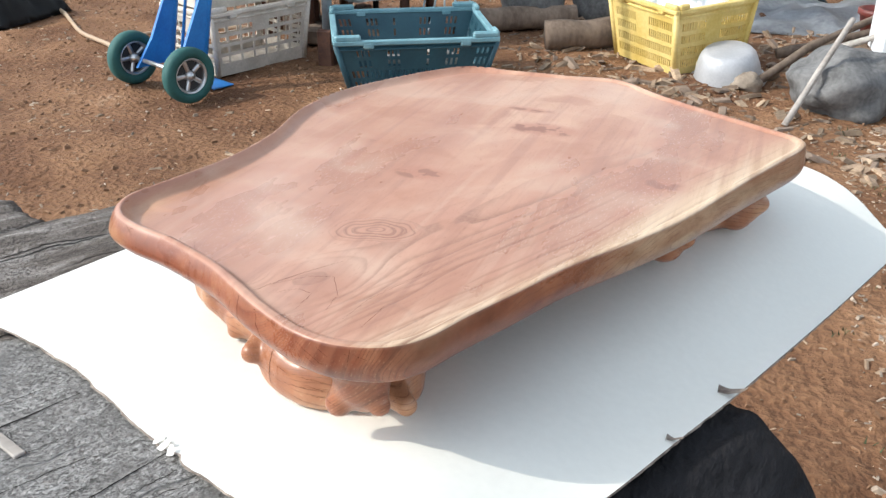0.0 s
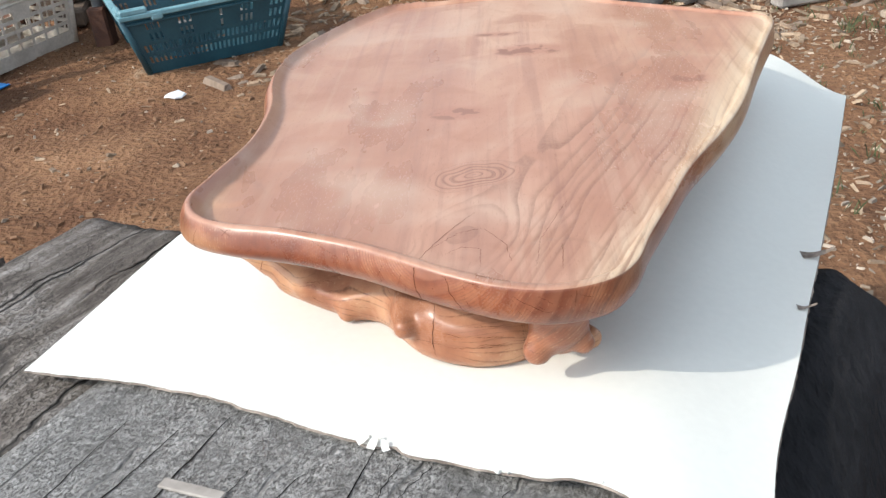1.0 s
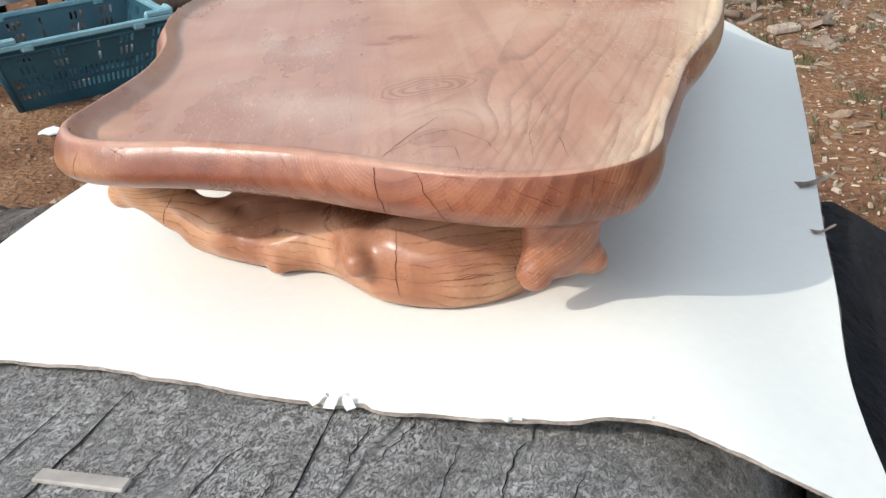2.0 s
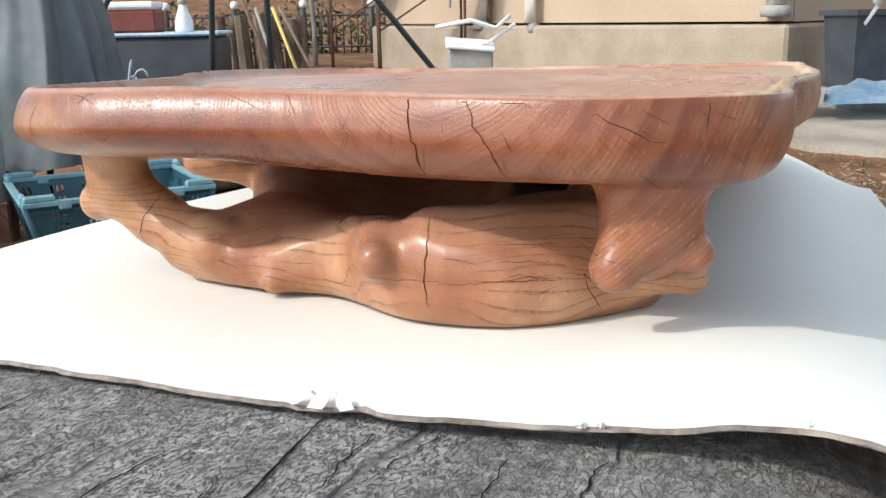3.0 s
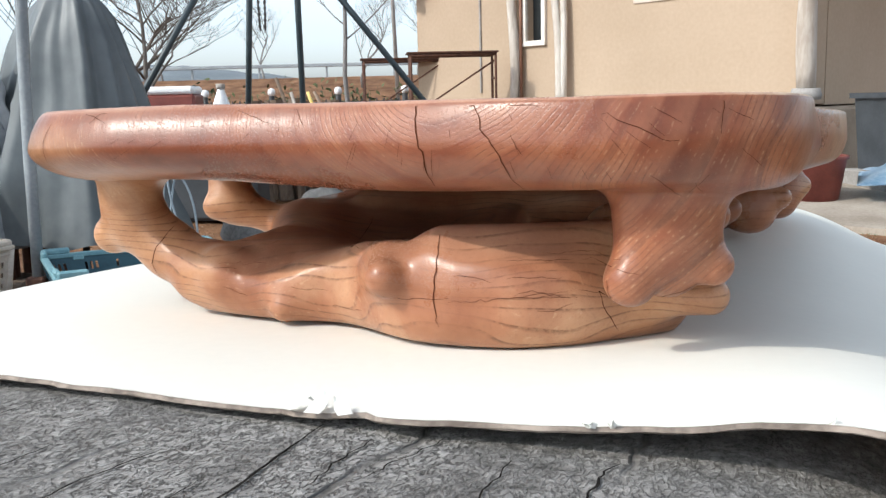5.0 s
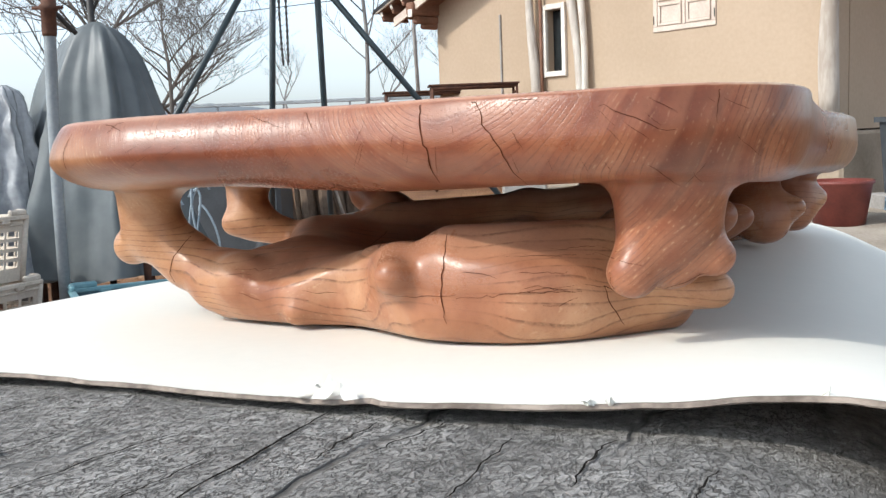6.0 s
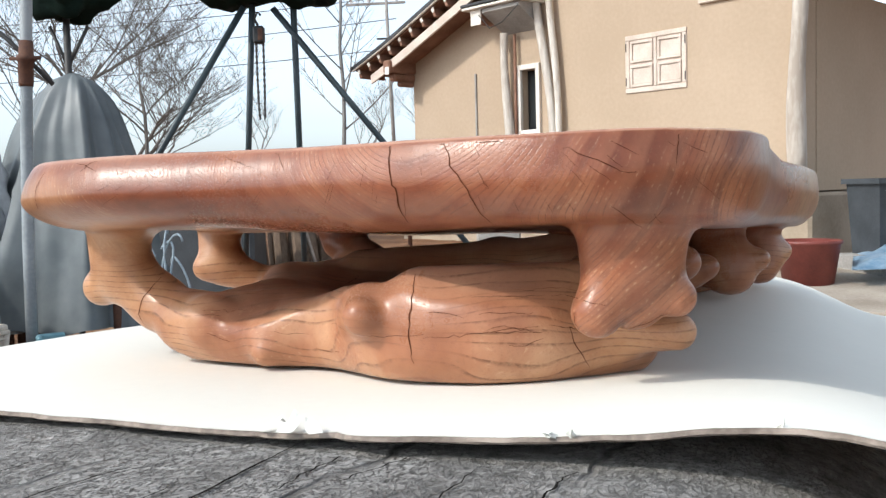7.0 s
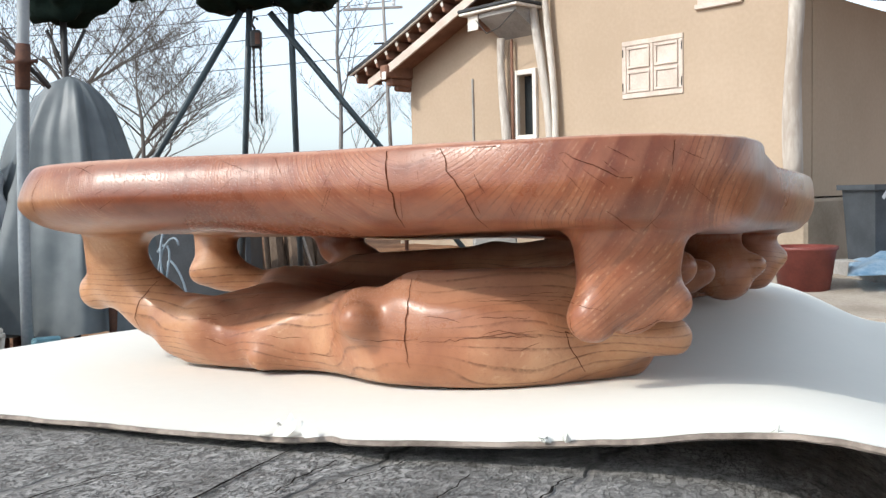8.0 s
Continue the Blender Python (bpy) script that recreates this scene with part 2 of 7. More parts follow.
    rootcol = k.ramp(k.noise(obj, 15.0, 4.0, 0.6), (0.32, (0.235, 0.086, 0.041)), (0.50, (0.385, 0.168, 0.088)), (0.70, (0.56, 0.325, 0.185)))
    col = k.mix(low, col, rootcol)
    # golden sapwood on the slim leg, along the base's skirt and on the toe under the stout leg
    # under the slab's slim end the gold also paints light bounced off the board
    gold = k.math("MAXIMUM", k.math("MULTIPLY", k.smooth(x, -0.175, -0.225), k.smooth(z, 0.096, 0.078)), bulge(0.045, -0.008, 0.032, 0.030, 1.0))
    gold = k.math("MULTIPLY", k.math("MAXIMUM", gold, k.smooth(z, 0.014, -0.004, 0.0, 0.35)), k.smooth(z, 0.092, 0.070))
    gold = k.math("MULTIPLY", gold, k.math("SUBTRACT", 1.0, k.math("MULTIPLY", foreleg, k.smooth(z, 0.018, 0.030))))
    gold = k.math("MAXIMUM", gold, k.math("MULTIPLY", k.smooth(k.math("ADD", x, k.math("MULTIPLY", k.noise(obj, 14.0, 3.0), 0.06)), -0.185, -0.245), k.smooth(z, 0.112, 0.09)))
    goldcol = k.ramp(k.noise(zm.outputs[0], 40.0, 4.0, 0.6), (0.34, (0.31, 0.145, 0.064)), (0.52, (0.45, 0.240, 0.118)), (0.68, (0.58, 0.36, 0.20)))
    col = k.mix(k.math("MULTIPLY", gold, 0.50), col, goldcol)
    col = k.mix(k.math("MULTIPLY", k.math("MULTIPLY", rootline, 0.74), under), col, (0.12, 0.045, 0.022))
    line = k.math("MULTIPLY", line, k.math("SUBTRACT", 1.0, k.math("MULTIPLY", under, 0.9)))
    col = k.mix(k.math("MULTIPLY", line, 0.62), col, (0.13, 0.052, 0.032))
    ring = k.math("FRACT", k.math("MULTIPLY", oval, 4.2))
    ring = k.math("MULTIPLY", k.math("MULTIPLY", k.smooth(ring, 0.55, 0.90), k.smooth(ring, 1.0, 0.91)), nest)
    col = k.mix(k.math("MULTIPLY", ring, 0.62), col, (0.19, 0.080, 0.050))
    tops = k.math("MULTIPLY", k.smooth(ns.outputs[2], 0.6, 0.9), k.smooth(z, 0.085, 0.092))
    fine_streak = k.noise(sm.outputs[0], 190.0, 4.0, 0.6)
    strand_ = k.math("MULTIPLY", k.math("MULTIPLY", k.smooth(fine_streak, 0.55, 0.66), k.smooth(band, 0.40, 0.60, 0.15, 1.0)), k.smooth(k.math("SUBTRACT", x, k.math("MULTIPLY", y, 0.38)), -0.16, 0.0, 0.15, 1.0))
    col = k.mix(k.math("MULTIPLY", k.math("MULTIPLY", strand_, tops), 0.22), col, (0.22, 0.095, 0.065))
    # close, straight lines where the grain runs beside the sapwood
    lean = k.math("SUBTRACT", x, k.math("MULTIPLY", y, 0.40))
    rift = k.math("FRACT", k.math("MULTIPLY", k.math("ADD", lean, k.math("ADD", k.math("MULTIPLY", warp, 0.07), k.math("MULTIPLY", k.noise(mp.outputs[0], 22.0, 2.0), 0.014))), 105.0))
    rift = k.math("MULTIPLY", k.smooth(rift, 0.40, 0.85), k.smooth(rift, 1.0, 0.88))
    rift = k.math("MULTIPLY", k.math("MULTIPLY", rift, k.smooth(year.outputs["Value"], 0.2, 0.9, 0.15, 1.0)), k.math("MULTIPLY", k.smooth(lean, -0.01, 0.035), k.smooth(y, 0.46, 0.12)))
    col = k.mix(k.math("MULTIPLY", k.math("MULTIPLY", rift, tops), 0.50), col, (0.25, 0.115, 0.066))
    # dark resin patches at the knots
    knots = None
    for c in ((0.042, 0.519, 0.040, 0.021, 1.3), (0.0, 0.60, 0.035, 0.012, 0.7), (-0.042, 0.30, 0.027, 0.017, 1.25), (0.214, 0.367, 0.026, 0.020, 0.75), (-0.13, 0.30, 0.007, 0.005, 1.0), (-0.15, 0.39, 0.05, 0.012, 0.4)):
        one = bulge(*c)
        knots = one if knots is None else k.math("ADD", knots, one)
    halo = k.math("MULTIPLY", k.smooth(knots, 0.02, 0.7, 0.0, 0.7), k.smooth(z, 0.08, 0.095))
    col = k.mix(halo, col, (0.38, 0.170, 0.110))
    ragged = k.math("MULTIPLY", knots, k.smooth(k.noise(obj, 46.0, 4.0), 0.40, 0.60))
    ragged = k.math("MULTIPLY", ragged, k.smooth(z, 0.08, 0.095))
    col = k.mix(k.smooth(ragged, 0.22, 0.50, 0.0, 0.80), col, (0.235, 0.100, 0.066))
    # pores
    pm = k.n.new("ShaderNodeMapping")
    pm.inputs["Scale"].default_value = (9.0, 1.6, 9.0)
    k.l.new(obj, pm.inputs["Vector"])
    pore = k.math("MAXIMUM", k.smooth(k.noise(pm.outputs[0], 90.0, 2.0), 0.60, 0.72), k.math("MULTIPLY", k.math("MAXIMUM", ends, under), k.smooth(k.noise(obj, 700.0, 3.0, 0.6), 0.54, 0.66, 0.0, 0.8)))
    col = k.mix(k.math("MULTIPLY", pore, 0.20), col, (0.17, 0.07, 0.04))
    # pale flecks in the end grain and base, painted for rough pores catching light
    fleck = k.math("MULTIPLY", k.smooth(saw_fine, 0.20, 0.45), k.smooth(saw_fine, 0.66, 0.46))
    fleck = k.math("MULTIPLY", k.math("MULTIPLY", fleck, k.smooth(k.noise(obj, 310.0, 3.0, 0.7), 0.52, 0.66)), k.math("MULTIPLY", k.math("MAXIMUM", ends, under), k.smooth(k.noise(obj, 11.0, 3.0), 0.44, 0.62)))
    col = k.mix(k.math("MULTIPLY", fleck, 0.42), col, (0.58, 0.37, 0.22))
    k.l.new(col, bsdf.inputs["Base Color"])
    k.l.new(k.math("ADD", k.smooth(tone, 0.3, 0.7, 0.25, 0.36), k.math("MULTIPLY", pore, 0.06)), bsdf.inputs["Roughness"])
    bsdf.inputs["Specular IOR Level"].default_value = 0.36
    bump = k.n.new("ShaderNodeBump")
    bump.inputs["Strength"].default_value, bump.inputs["Distance"].default_value = 0.35, 0.0012
    height = k.math("SUBTRACT", k.math("MULTIPLY", k.noise(obj, 22.0, 2.0), 1.4), k.math("ADD", k.math("MULTIPLY", line, 0.3), k.math("ADD", k.math("MULTIPLY", hair, k.math("MULTIPLY", ends, 0.15)), k.math("MULTIPLY", pore, 0.10))))
    k.l.new(height, bump.inputs["Height"])
    k.l.new(bump.outputs[0], bsdf.inputs["Normal"])
    return m


def weathered_wood(name, dark, mid, light, turn, crack=0.5, run=0.25):
    """Grey, checked timber with long cracks along its grain; turn: the grain's direction in degrees."""
    m = bpy.data.materials.new(name)
    m.use_nodes = True
    k = Nodes(m)
    bsdf = k.n["Principled BSDF"]
    tc = k.n.new("ShaderNodeTexCoord")
    rot = k.n.new("ShaderNodeMapping")
    rot.inputs["Rotation"].default_value = (0, 0, radians(turn))
    k.l.new(tc.outputs["Object"], rot.inputs["Vector"])
    mp = k.n.new("ShaderNodeMapping")
    mp.inputs["Scale"].default_value = (1.0, 0.16, 1.0)
    k.l.new(rot.outputs[0], mp.inputs["Vector"])
    streak = k.noise(mp.outputs[0], 34.0, 6.0, 0.65)
    blotch = k.noise(tc.outputs["Object"], 9.0, 5.0, 0.6)
    fine = k.noise(tc.outputs["Object"], 130.0, 6.0, 0.7)
    tone = k.math("ADD", k.math("MULTIPLY", streak, run), k.math("ADD", k.math("MULTIPLY", blotch, 0.35 * (1 - run) / 0.75), k.math("MULTIPLY", fine, 0.40 * (1 - run) / 0.75)))
    col = k.ramp(tone, (0.36, dark), (0.5, mid), (0.64, light))
    warped = k.n.new("ShaderNodeVectorMath")
    warped.operation = "MULTIPLY_ADD"
    nz = k.n.new("ShaderNodeTexNoise")
    nz.inputs["Scale"].default_value, nz.inputs["Detail"].default_value = 14.0, 4.0
    k.l.new(tc.outputs["Object"], nz.inputs["Vector"])
    k.l.new(nz.outputs["Color"], warped.inputs[0])
    warped.inputs[1].default_value = (0.045, 0.045, 0.0)
    k.l.new(mp.outputs[0], warped.inputs[2])
    vo = k.n.new("ShaderNodeTexVoronoi")
    vo.feature = "DISTANCE_TO_EDGE"
    vo.inputs["Scale"].default_value = 11.0
    lm = k.n.new("ShaderNodeMapping")
    lm.inputs["Scale"].default_value = (1.0, 0.30, 1.0)
    k.l.new(warped.outputs[0], lm.inputs["Vector"])
    k.l.new(lm.outputs[0], vo.inputs["Vector"])
    gate = k.smooth(k.noise(tc.outputs["Object"], 6.0, 2.0), 0.42, 0.6)
    cr = k.math("MULTIPLY", k.smooth(vo.outputs["Distance"], 0.030, 0.004), gate)
    vf = k.n.new("ShaderNodeTexVoronoi")
    vf.feature = "DISTANCE_TO_EDGE"
    vf.inputs["Scale"].default_value = 46.0
    k.l.new(warped.outputs[0], vf.inputs["Vector"])
    hair = k.math("MULTIPLY", k.smooth(vf.outputs["Distance"], 0.03, 0.0), k.smooth(blotch, 0.60, 0.75, 0.0, 0.2))
    fz = k.n.new("ShaderNodeMapping")
    fz.inputs["Scale"].default_value = (1.0, 0.5, 1.0)
    k.l.new(rot.outputs[0], fz.inputs["Vector"])
    worm = k.math("ABSOLUTE", k.math("SUBTRACT", k.noise(fz.outputs[0], 330.0, 3.0, 0.6), 0.5))
    fuzz = k.math("MULTIPLY", k.smooth(worm, 0.045, 0.0), k.smooth(blotch, 0.38, 0.58, 0.35, 1.0))
    hair = k.math("MAXIMUM", hair, k.math("MULTIPLY", fuzz, 1.0))
    cr = k.math("MAXIMUM", k.math("MULTIPLY", cr, crack * 2), k.math("MULTIPLY", hair, 0.60))
    col = k.mix(k.math("MINIMUM", cr, 0.9), col, (0.02, 0.018, 0.016))
    k.l.new(col, bsdf.inputs["Base Color"])
    bsdf.inputs["Roughness"].default_value = 0.88
    bsdf.inputs["Specular IOR Level"].default_value = 0.25
    bump = k.n.new("ShaderNodeBump")
    bump.inputs["Strength"].default_value, bump.inputs["Distance"].default_value = 1.0, 0.007
    k.l.new(k.math("SUBTRACT", k.math("MULTIPLY", tone, 1.6), cr), bump.inputs["Height"])
    k.l.new(bump.outputs[0], bsdf.inputs["Normal"])
    return m


WOOD = tea_table_wood()
SPLIT = material("open_split", (0.012, 0.011, 0.011), (0.030, 0.027, 0.025), 1.0, 60, 300, 0.2, 0.001, spec=0.0)
CRACK = material("crack_dark", (0.045, 0.013, 0.007), (0.085, 0.028, 0.014), 1.0, 60, 300, 0.2, 0.001, spec=0.0)
LOG = weathered_wood("weathered_log", (0.095, 0.089, 0.083), (0.300, 0.286, 0.272), (0.57, 0.55, 0.53), 23.0, 0.35)
PLANK = weathered_wood("weathered_plank", (0.055, 0.044, 0.037), (0.185, 0.158, 0.138), (0.44, 0.405, 0.375), 23.0, 0.5, 0.68)
BARK = material("black_bark", (0.008, 0.008, 0.009), (0.024, 0.023, 0.025), 0.9, 9, 90, 1.0, 0.02, stretch=(1, 0.4, 1), spec=0.15)
BOARD = material("white_board", (0.745, 0.735, 0.672), (0.79, 0.780, 0.716), 0.55, 2.5, 120, 0.03, 0.0006)
BOARD_EDGE = material("torn_board_edge", (0.11, 0.085, 0.068), (0.30, 0.245, 0.205), 0.9, 60, 260, 0.6, 0.002)
DIRT = material("yard_dirt", (0.125, 0.058, 0.030), (0.265, 0.140, 0.074), 0.95, 2.2, 38, 1.0, 0.05, spot=(0.36, 0.24, 0.155), spec=0.2)
CHIP = island_tint(material("wood_chips", (0.19, 0.125, 0.08), (0.42, 0.305, 0.205), 0.9, 8, 60, 0.2, 0.004), 0.50, 1.3)
STONE = island_tint(material("pebbles", (0.28, 0.215, 0.155), (0.46, 0.375, 0.295), 0.9, 20, 90, 0.3, 0.004), 0.5, 1.4)
CLOD = island_tint(material("clods", (0.17, 0.09, 0.048), (0.28, 0.155, 0.085), 0.95, 20, 90, 0.5, 0.006), 0.75, 1.15)
GRASS = island_tint(material("grass", (0.040, 0.058, 0.020), (0.095, 0.105, 0.045), 0.8, 9, 60, 0.1, 0.002), 0.6, 1.5)
TEAL = material("teal_plastic", (0.012, 0.055, 0.078), (0.022, 0.082, 0.108), 0.5, 7, 80, 0.1, 0.002)
TEAL_RIM = material("teal_plastic_rim", (0.12, 0.26, 0.30), (0.20, 0.36, 0.40), 0.5, 9, 90, 0.1, 0.002)
CREAM = material("cream_plastic", (0.48, 0.42, 0.35), (0.66, 0.59, 0.51), 0.6, 9, 80, 0.1, 0.002)
YELLOW = material("yellow_plastic", (0.60, 0.42, 0.10), (0.74, 0.57, 0.22), 0.5, 6, 70, 0.1, 0.002)
BLUE = material("blue_paint", (0.010, 0.135, 0.42), (0.018, 0.19, 0.52), 0.4, 8, 80, 0.08, 0.002)
TYRE = material("green_tyre", (0.012, 0.070, 0.065), (0.02, 0.10, 0.09), 0.7, 9, 90, 0.2, 0.003)
CHROME = material("zinc_steel", (0.50, 0.50, 0.50), (0.66, 0.66, 0.66), 0.35, 12, 90, 0.1, 0.001, metal=0.9)
STEEL = material("grey_painted_steel", (0.20, 0.23, 0.25), (0.31, 0.34, 0.36), 0.5, 5, 60, 0.1, 0.002)
DARKSTEEL = material("dark_blue_steel", (0.022, 0.038, 0.046), (0.045, 0.066, 0.078), 0.45, 5, 60, 0.1, 0.002)
RUST = material("rusty_iron", (0.055, 0.022, 0.014), (0.12, 0.050, 0.028), 0.8, 14, 90, 0.4, 0.004)
TARP = material("grey_tarp", (0.085, 0.102, 0.110), (0.135, 0.153, 0.162), 0.5, 2.5, 14, 0.12, 0.008)
GREENTARP = material("dark_green_cloth", (0.004, 0.010, 0.008), (0.009, 0.020, 0.015), 0.85, 6, 60, 0.3, 0.006, spec=0.1)
PLASTER = material("ochre_plaster", (0.40, 0.300, 0.212), (0.46, 0.350, 0.255), 0.9, 0.7, 26, 0.15, 0.006)
LOGPOST = material("peeled_log_post", (0.36, 0.30, 0.25), (0.62, 0.57, 0.51), 0.85, 3, 24, 0.4, 0.012, stretch=(1, 1, 0.25))
WHITEPAINT = material("white_painted_wood", (0.62, 0.56, 0.50), (0.78, 0.74, 0.68), 0.7, 3, 50, 0.15, 0.003)
SHUTTER = material("bleached_shutter_wood", (0.52, 0.425, 0.355), (0.66, 0.56, 0.485), 0.8, 5, 50, 0.3, 0.004)
RAFTER = material("red_brown_rafter", (0.16, 0.075, 0.045), (0.26, 0.13, 0.085), 0.8, 4, 40, 0.2, 0.006)
ROOFTILE = material("dark_roof_tile", (0.03, 0.032, 0.036), (0.065, 0.068, 0.072), 0.8, 5, 40, 0.3, 0.01)
CONCRETE = material("grey_concrete", (0.24, 0.225, 0.21), (0.36, 0.34, 0.32), 0.9, 4, 50, 0.3, 0.006)
APRON = material("worn_pale_concrete", (0.26, 0.215, 0.17), (0.40, 0.345, 0.285), 0.9, 2, 40, 0.3, 0.008)
PLINTH = material("lime_washed_plinth", (0.30, 0.235, 0.17), (0.40, 0.32, 0.24), 0.9, 3, 40, 0.3, 0.01)
GLASS = material("dark_window_glass", (0.012, 0.015, 0.018), (0.02, 0.024, 0.026), 0.08, 2, 20, 0.0, 0.001)
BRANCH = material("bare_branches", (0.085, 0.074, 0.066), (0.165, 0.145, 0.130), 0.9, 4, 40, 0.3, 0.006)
# paler copy of the branches, with haze in the colour for roadside trees
FARBRANCH = material("hazed_pale_branches", (0.20, 0.195, 0.19), (0.30, 0.29, 0.28), 0.9, 4, 40, 0.3, 0.006)
REDTUB = material("red_brown_plastic", (0.13, 0.026, 0.020), (0.20, 0.046, 0.034), 0.5, 6, 60, 0.1, 0.002)
BINGREY = material("dark_grey_plastic", (0.030, 0.035, 0.041), (0.055, 0.062, 0.070), 0.55, 5, 60, 0.1, 0.002)
WHITE = material("white_plastic", (0.72, 0.73, 0.74), (0.84, 0.85, 0.86), 0.45, 6, 60, 0.06, 0.002)
FILM = material("greyed_plastic_film", (0.20, 0.21, 0.23), (0.42, 0.44, 0.46), 0.4, 3, 30, 0.3, 0.01)
BLUESHEET = material("pale_blue_sheet", (0.20, 0.36, 0.52), (0.52, 0.64, 0.74), 0.5, 3, 30, 0.3, 0.01)
CORD = material("pale_blue_cord", (0.24, 0.30, 0.35), (0.34, 0.40, 0.45), 0.6, 9, 60, 0.1, 0.002)
FENCE = material("dark_fence_iron", (0.02, 0.02, 0.022), (0.045, 0.043, 0.042), 0.6, 6, 60, 0.1, 0.002)
# blue distance haze is mixed into the colour of the woods
HILL = material("hazed_hill_woods", (0.13, 0.158, 0.180), (0.18, 0.205, 0.225), 1.0, 0.05, 1.2, 0.3, 0.5)
ROADGREY = material("pale_guard_rail", (0.24, 0.27, 0.29), (0.34, 0.37, 0.39), 0.6, 2, 30, 0.1, 0.004)
ROCK = material("grey_boulder", (0.085, 0.083, 0.082), (0.20, 0.195, 0.19), 0.9, 6, 50, 0.6, 0.015)
OLDWOOD = material("old_brown_wood", (0.11, 0.075, 0.052), (0.24, 0.175, 0.13), 0.9, 6, 50, 0.5, 0.01, stretch=(1, 1, 0.4), rand=0.25)
GREYLOG = material("silvered_log", (0.10, 0.094, 0.088), (0.27, 0.258, 0.245), 0.9, 5, 40, 0.5, 0.01)
STICK = material("bleached_stick", (0.24, 0.21, 0.185), (0.42, 0.38, 0.34), 0.85, 8, 60, 0.3, 0.004)
ALU = material("brushed_aluminium", (0.40, 0.40, 0.41), (0.50, 0.50, 0.51), 0.45, 8, 90, 0.08, 0.002, metal=0.25)
BLACK = material("black_rubber", (0.010, 0.011, 0.012), (0.022, 0.023, 0.025), 0.5, 6, 60, 0.1, 0.003)
HOSE = material("tan_hose", (0.36, 0.24, 0.15), (0.46, 0.33, 0.22), 0.6, 9, 60, 0.1, 0.002)


# ---------------------------------------------------------------- helpers
def link(name, verts, faces, mat_, parent=None, label="", smooth=True):
    me = bpy.data.meshes.new(name)
    me.from_pydata(verts, [], faces)
    me.materials.append(mat_)
    if smooth:
        me.polygons.foreach_set("use_smooth", [True] * len(me.polygons))
    me.update()
    ob = new(name, me)
    if parent:
        ob.parent = parent
    if label:
        ob["label"] = label
    return ob


def part(name, bm, mat_, parent=None, label="", smooth=False):
    me = bpy.data.meshes.new(name)
    bm.to_mesh(me)
    bm.free()
    me.materials.append(mat_)
    if smooth:
        me.polygons.foreach_set("use_smooth", [True] * len(me.polygons))
    ob = new(name, me)
    if parent:
        ob.parent = parent
    if label:
        ob["label"] = label
    return ob


def thing(name, m, label, category, group="", kind=""):
    ob = new(name)
    ob.empty_display_size = 0.05
    ob.matrix_world = m
    return tagged(ob, label, category, group, kind)


def box(bm, size, m=None, bevel=0.0, seg=1):
    made = bmesh.ops.create_cube(bm, size=1.0, matrix=(m or Matrix()) @ Matrix.Diagonal((*size, 1)))
    if bevel:
        edges = list({e for v in made["verts"] for e in v.link_edges})
        bmesh.ops.bevel(bm, geom=edges, offset=bevel, segments=seg, profile=0.5, affect="EDGES")
    return bm


def boxes(*items, bevel=0.004):
    bm = bmesh.new()
    for size, m in items:
        box(bm, size, m, bevel)
    return bm


def tube_data(points, radii, sides=8, verts=None, faces=None, cap=True):
    """A tapered tube along points, added to lists of vertices and faces."""
    verts = [] if verts is None else verts
    faces = [] if faces is None else faces
    pts = [Vector(p) for p in points]
    if isinstance(radii, (int, float)):
        radii = [radii] * len(pts)
    ref = None
    first = len(verts)
    for i, p in enumerate(pts):
        d = (pts[min(i + 1, len(pts) - 1)] - pts[max(i - 1, 0)]).normalized()
        if ref is None:
            ref = Vector((1, 0, 0)) if abs(d.x) < 0.8 else Vector((0, 1, 0))
        a = (ref - d * ref.dot(d)).normalized()
        b = d.cross(a)
        ref = a
        for s in range(sides):
            w = 2 * math.pi * s / sides
            verts.append(tuple(p + radii[i] * (math.cos(w) * a + math.sin(w) * b)))
    for i in range(len(pts) - 1):
        for s in range(sides):
            q, r = first + i * sides + s, first + i * sides + (s + 1) % sides
            faces.append((q, r, r + sides, q + sides))
    if cap:
        faces.append(tuple(first + s for s in reversed(range(sides))))
        last = first + (len(pts) - 1) * sides
        faces.append(tuple(last + s for s in range(sides)))
    return verts, faces


def tube(name, points, radii, mat_, parent=None, label="", sides=8):
    return link(name, *tube_data(points, radii, sides), mat_, parent, label)


def revolve(profile, steps=32, ring=False):
    """A turned shape from (radius, height) pairs; a ring closes its profile and leaves the middle open."""
    bm = bmesh.new()
    rings = []
    for r, z in profile:
        rings.append([bm.verts.new((r * math.cos(2 * math.pi * s / steps), r * math.sin(2 * math.pi * s / steps), z)) for s in range(steps)])
    for a, b in zip(rings, rings[1:]):
        for s in range(steps):
            bm.faces.new((a[s], a[(s + 1) % steps], b[(s + 1) % steps], b[s]))
    if ring:
        for s in range(steps):
            bm.faces.new((rings[-1][s], rings[-1][(s + 1) % steps], rings[0][(s + 1) % steps], rings[0][s]))
    else:
        bm.faces.new(list(reversed(rings[0])))
        bm.faces.new(rings[-1])
    bmesh.ops.recalc_face_normals(bm, faces=bm.faces)
    return bm


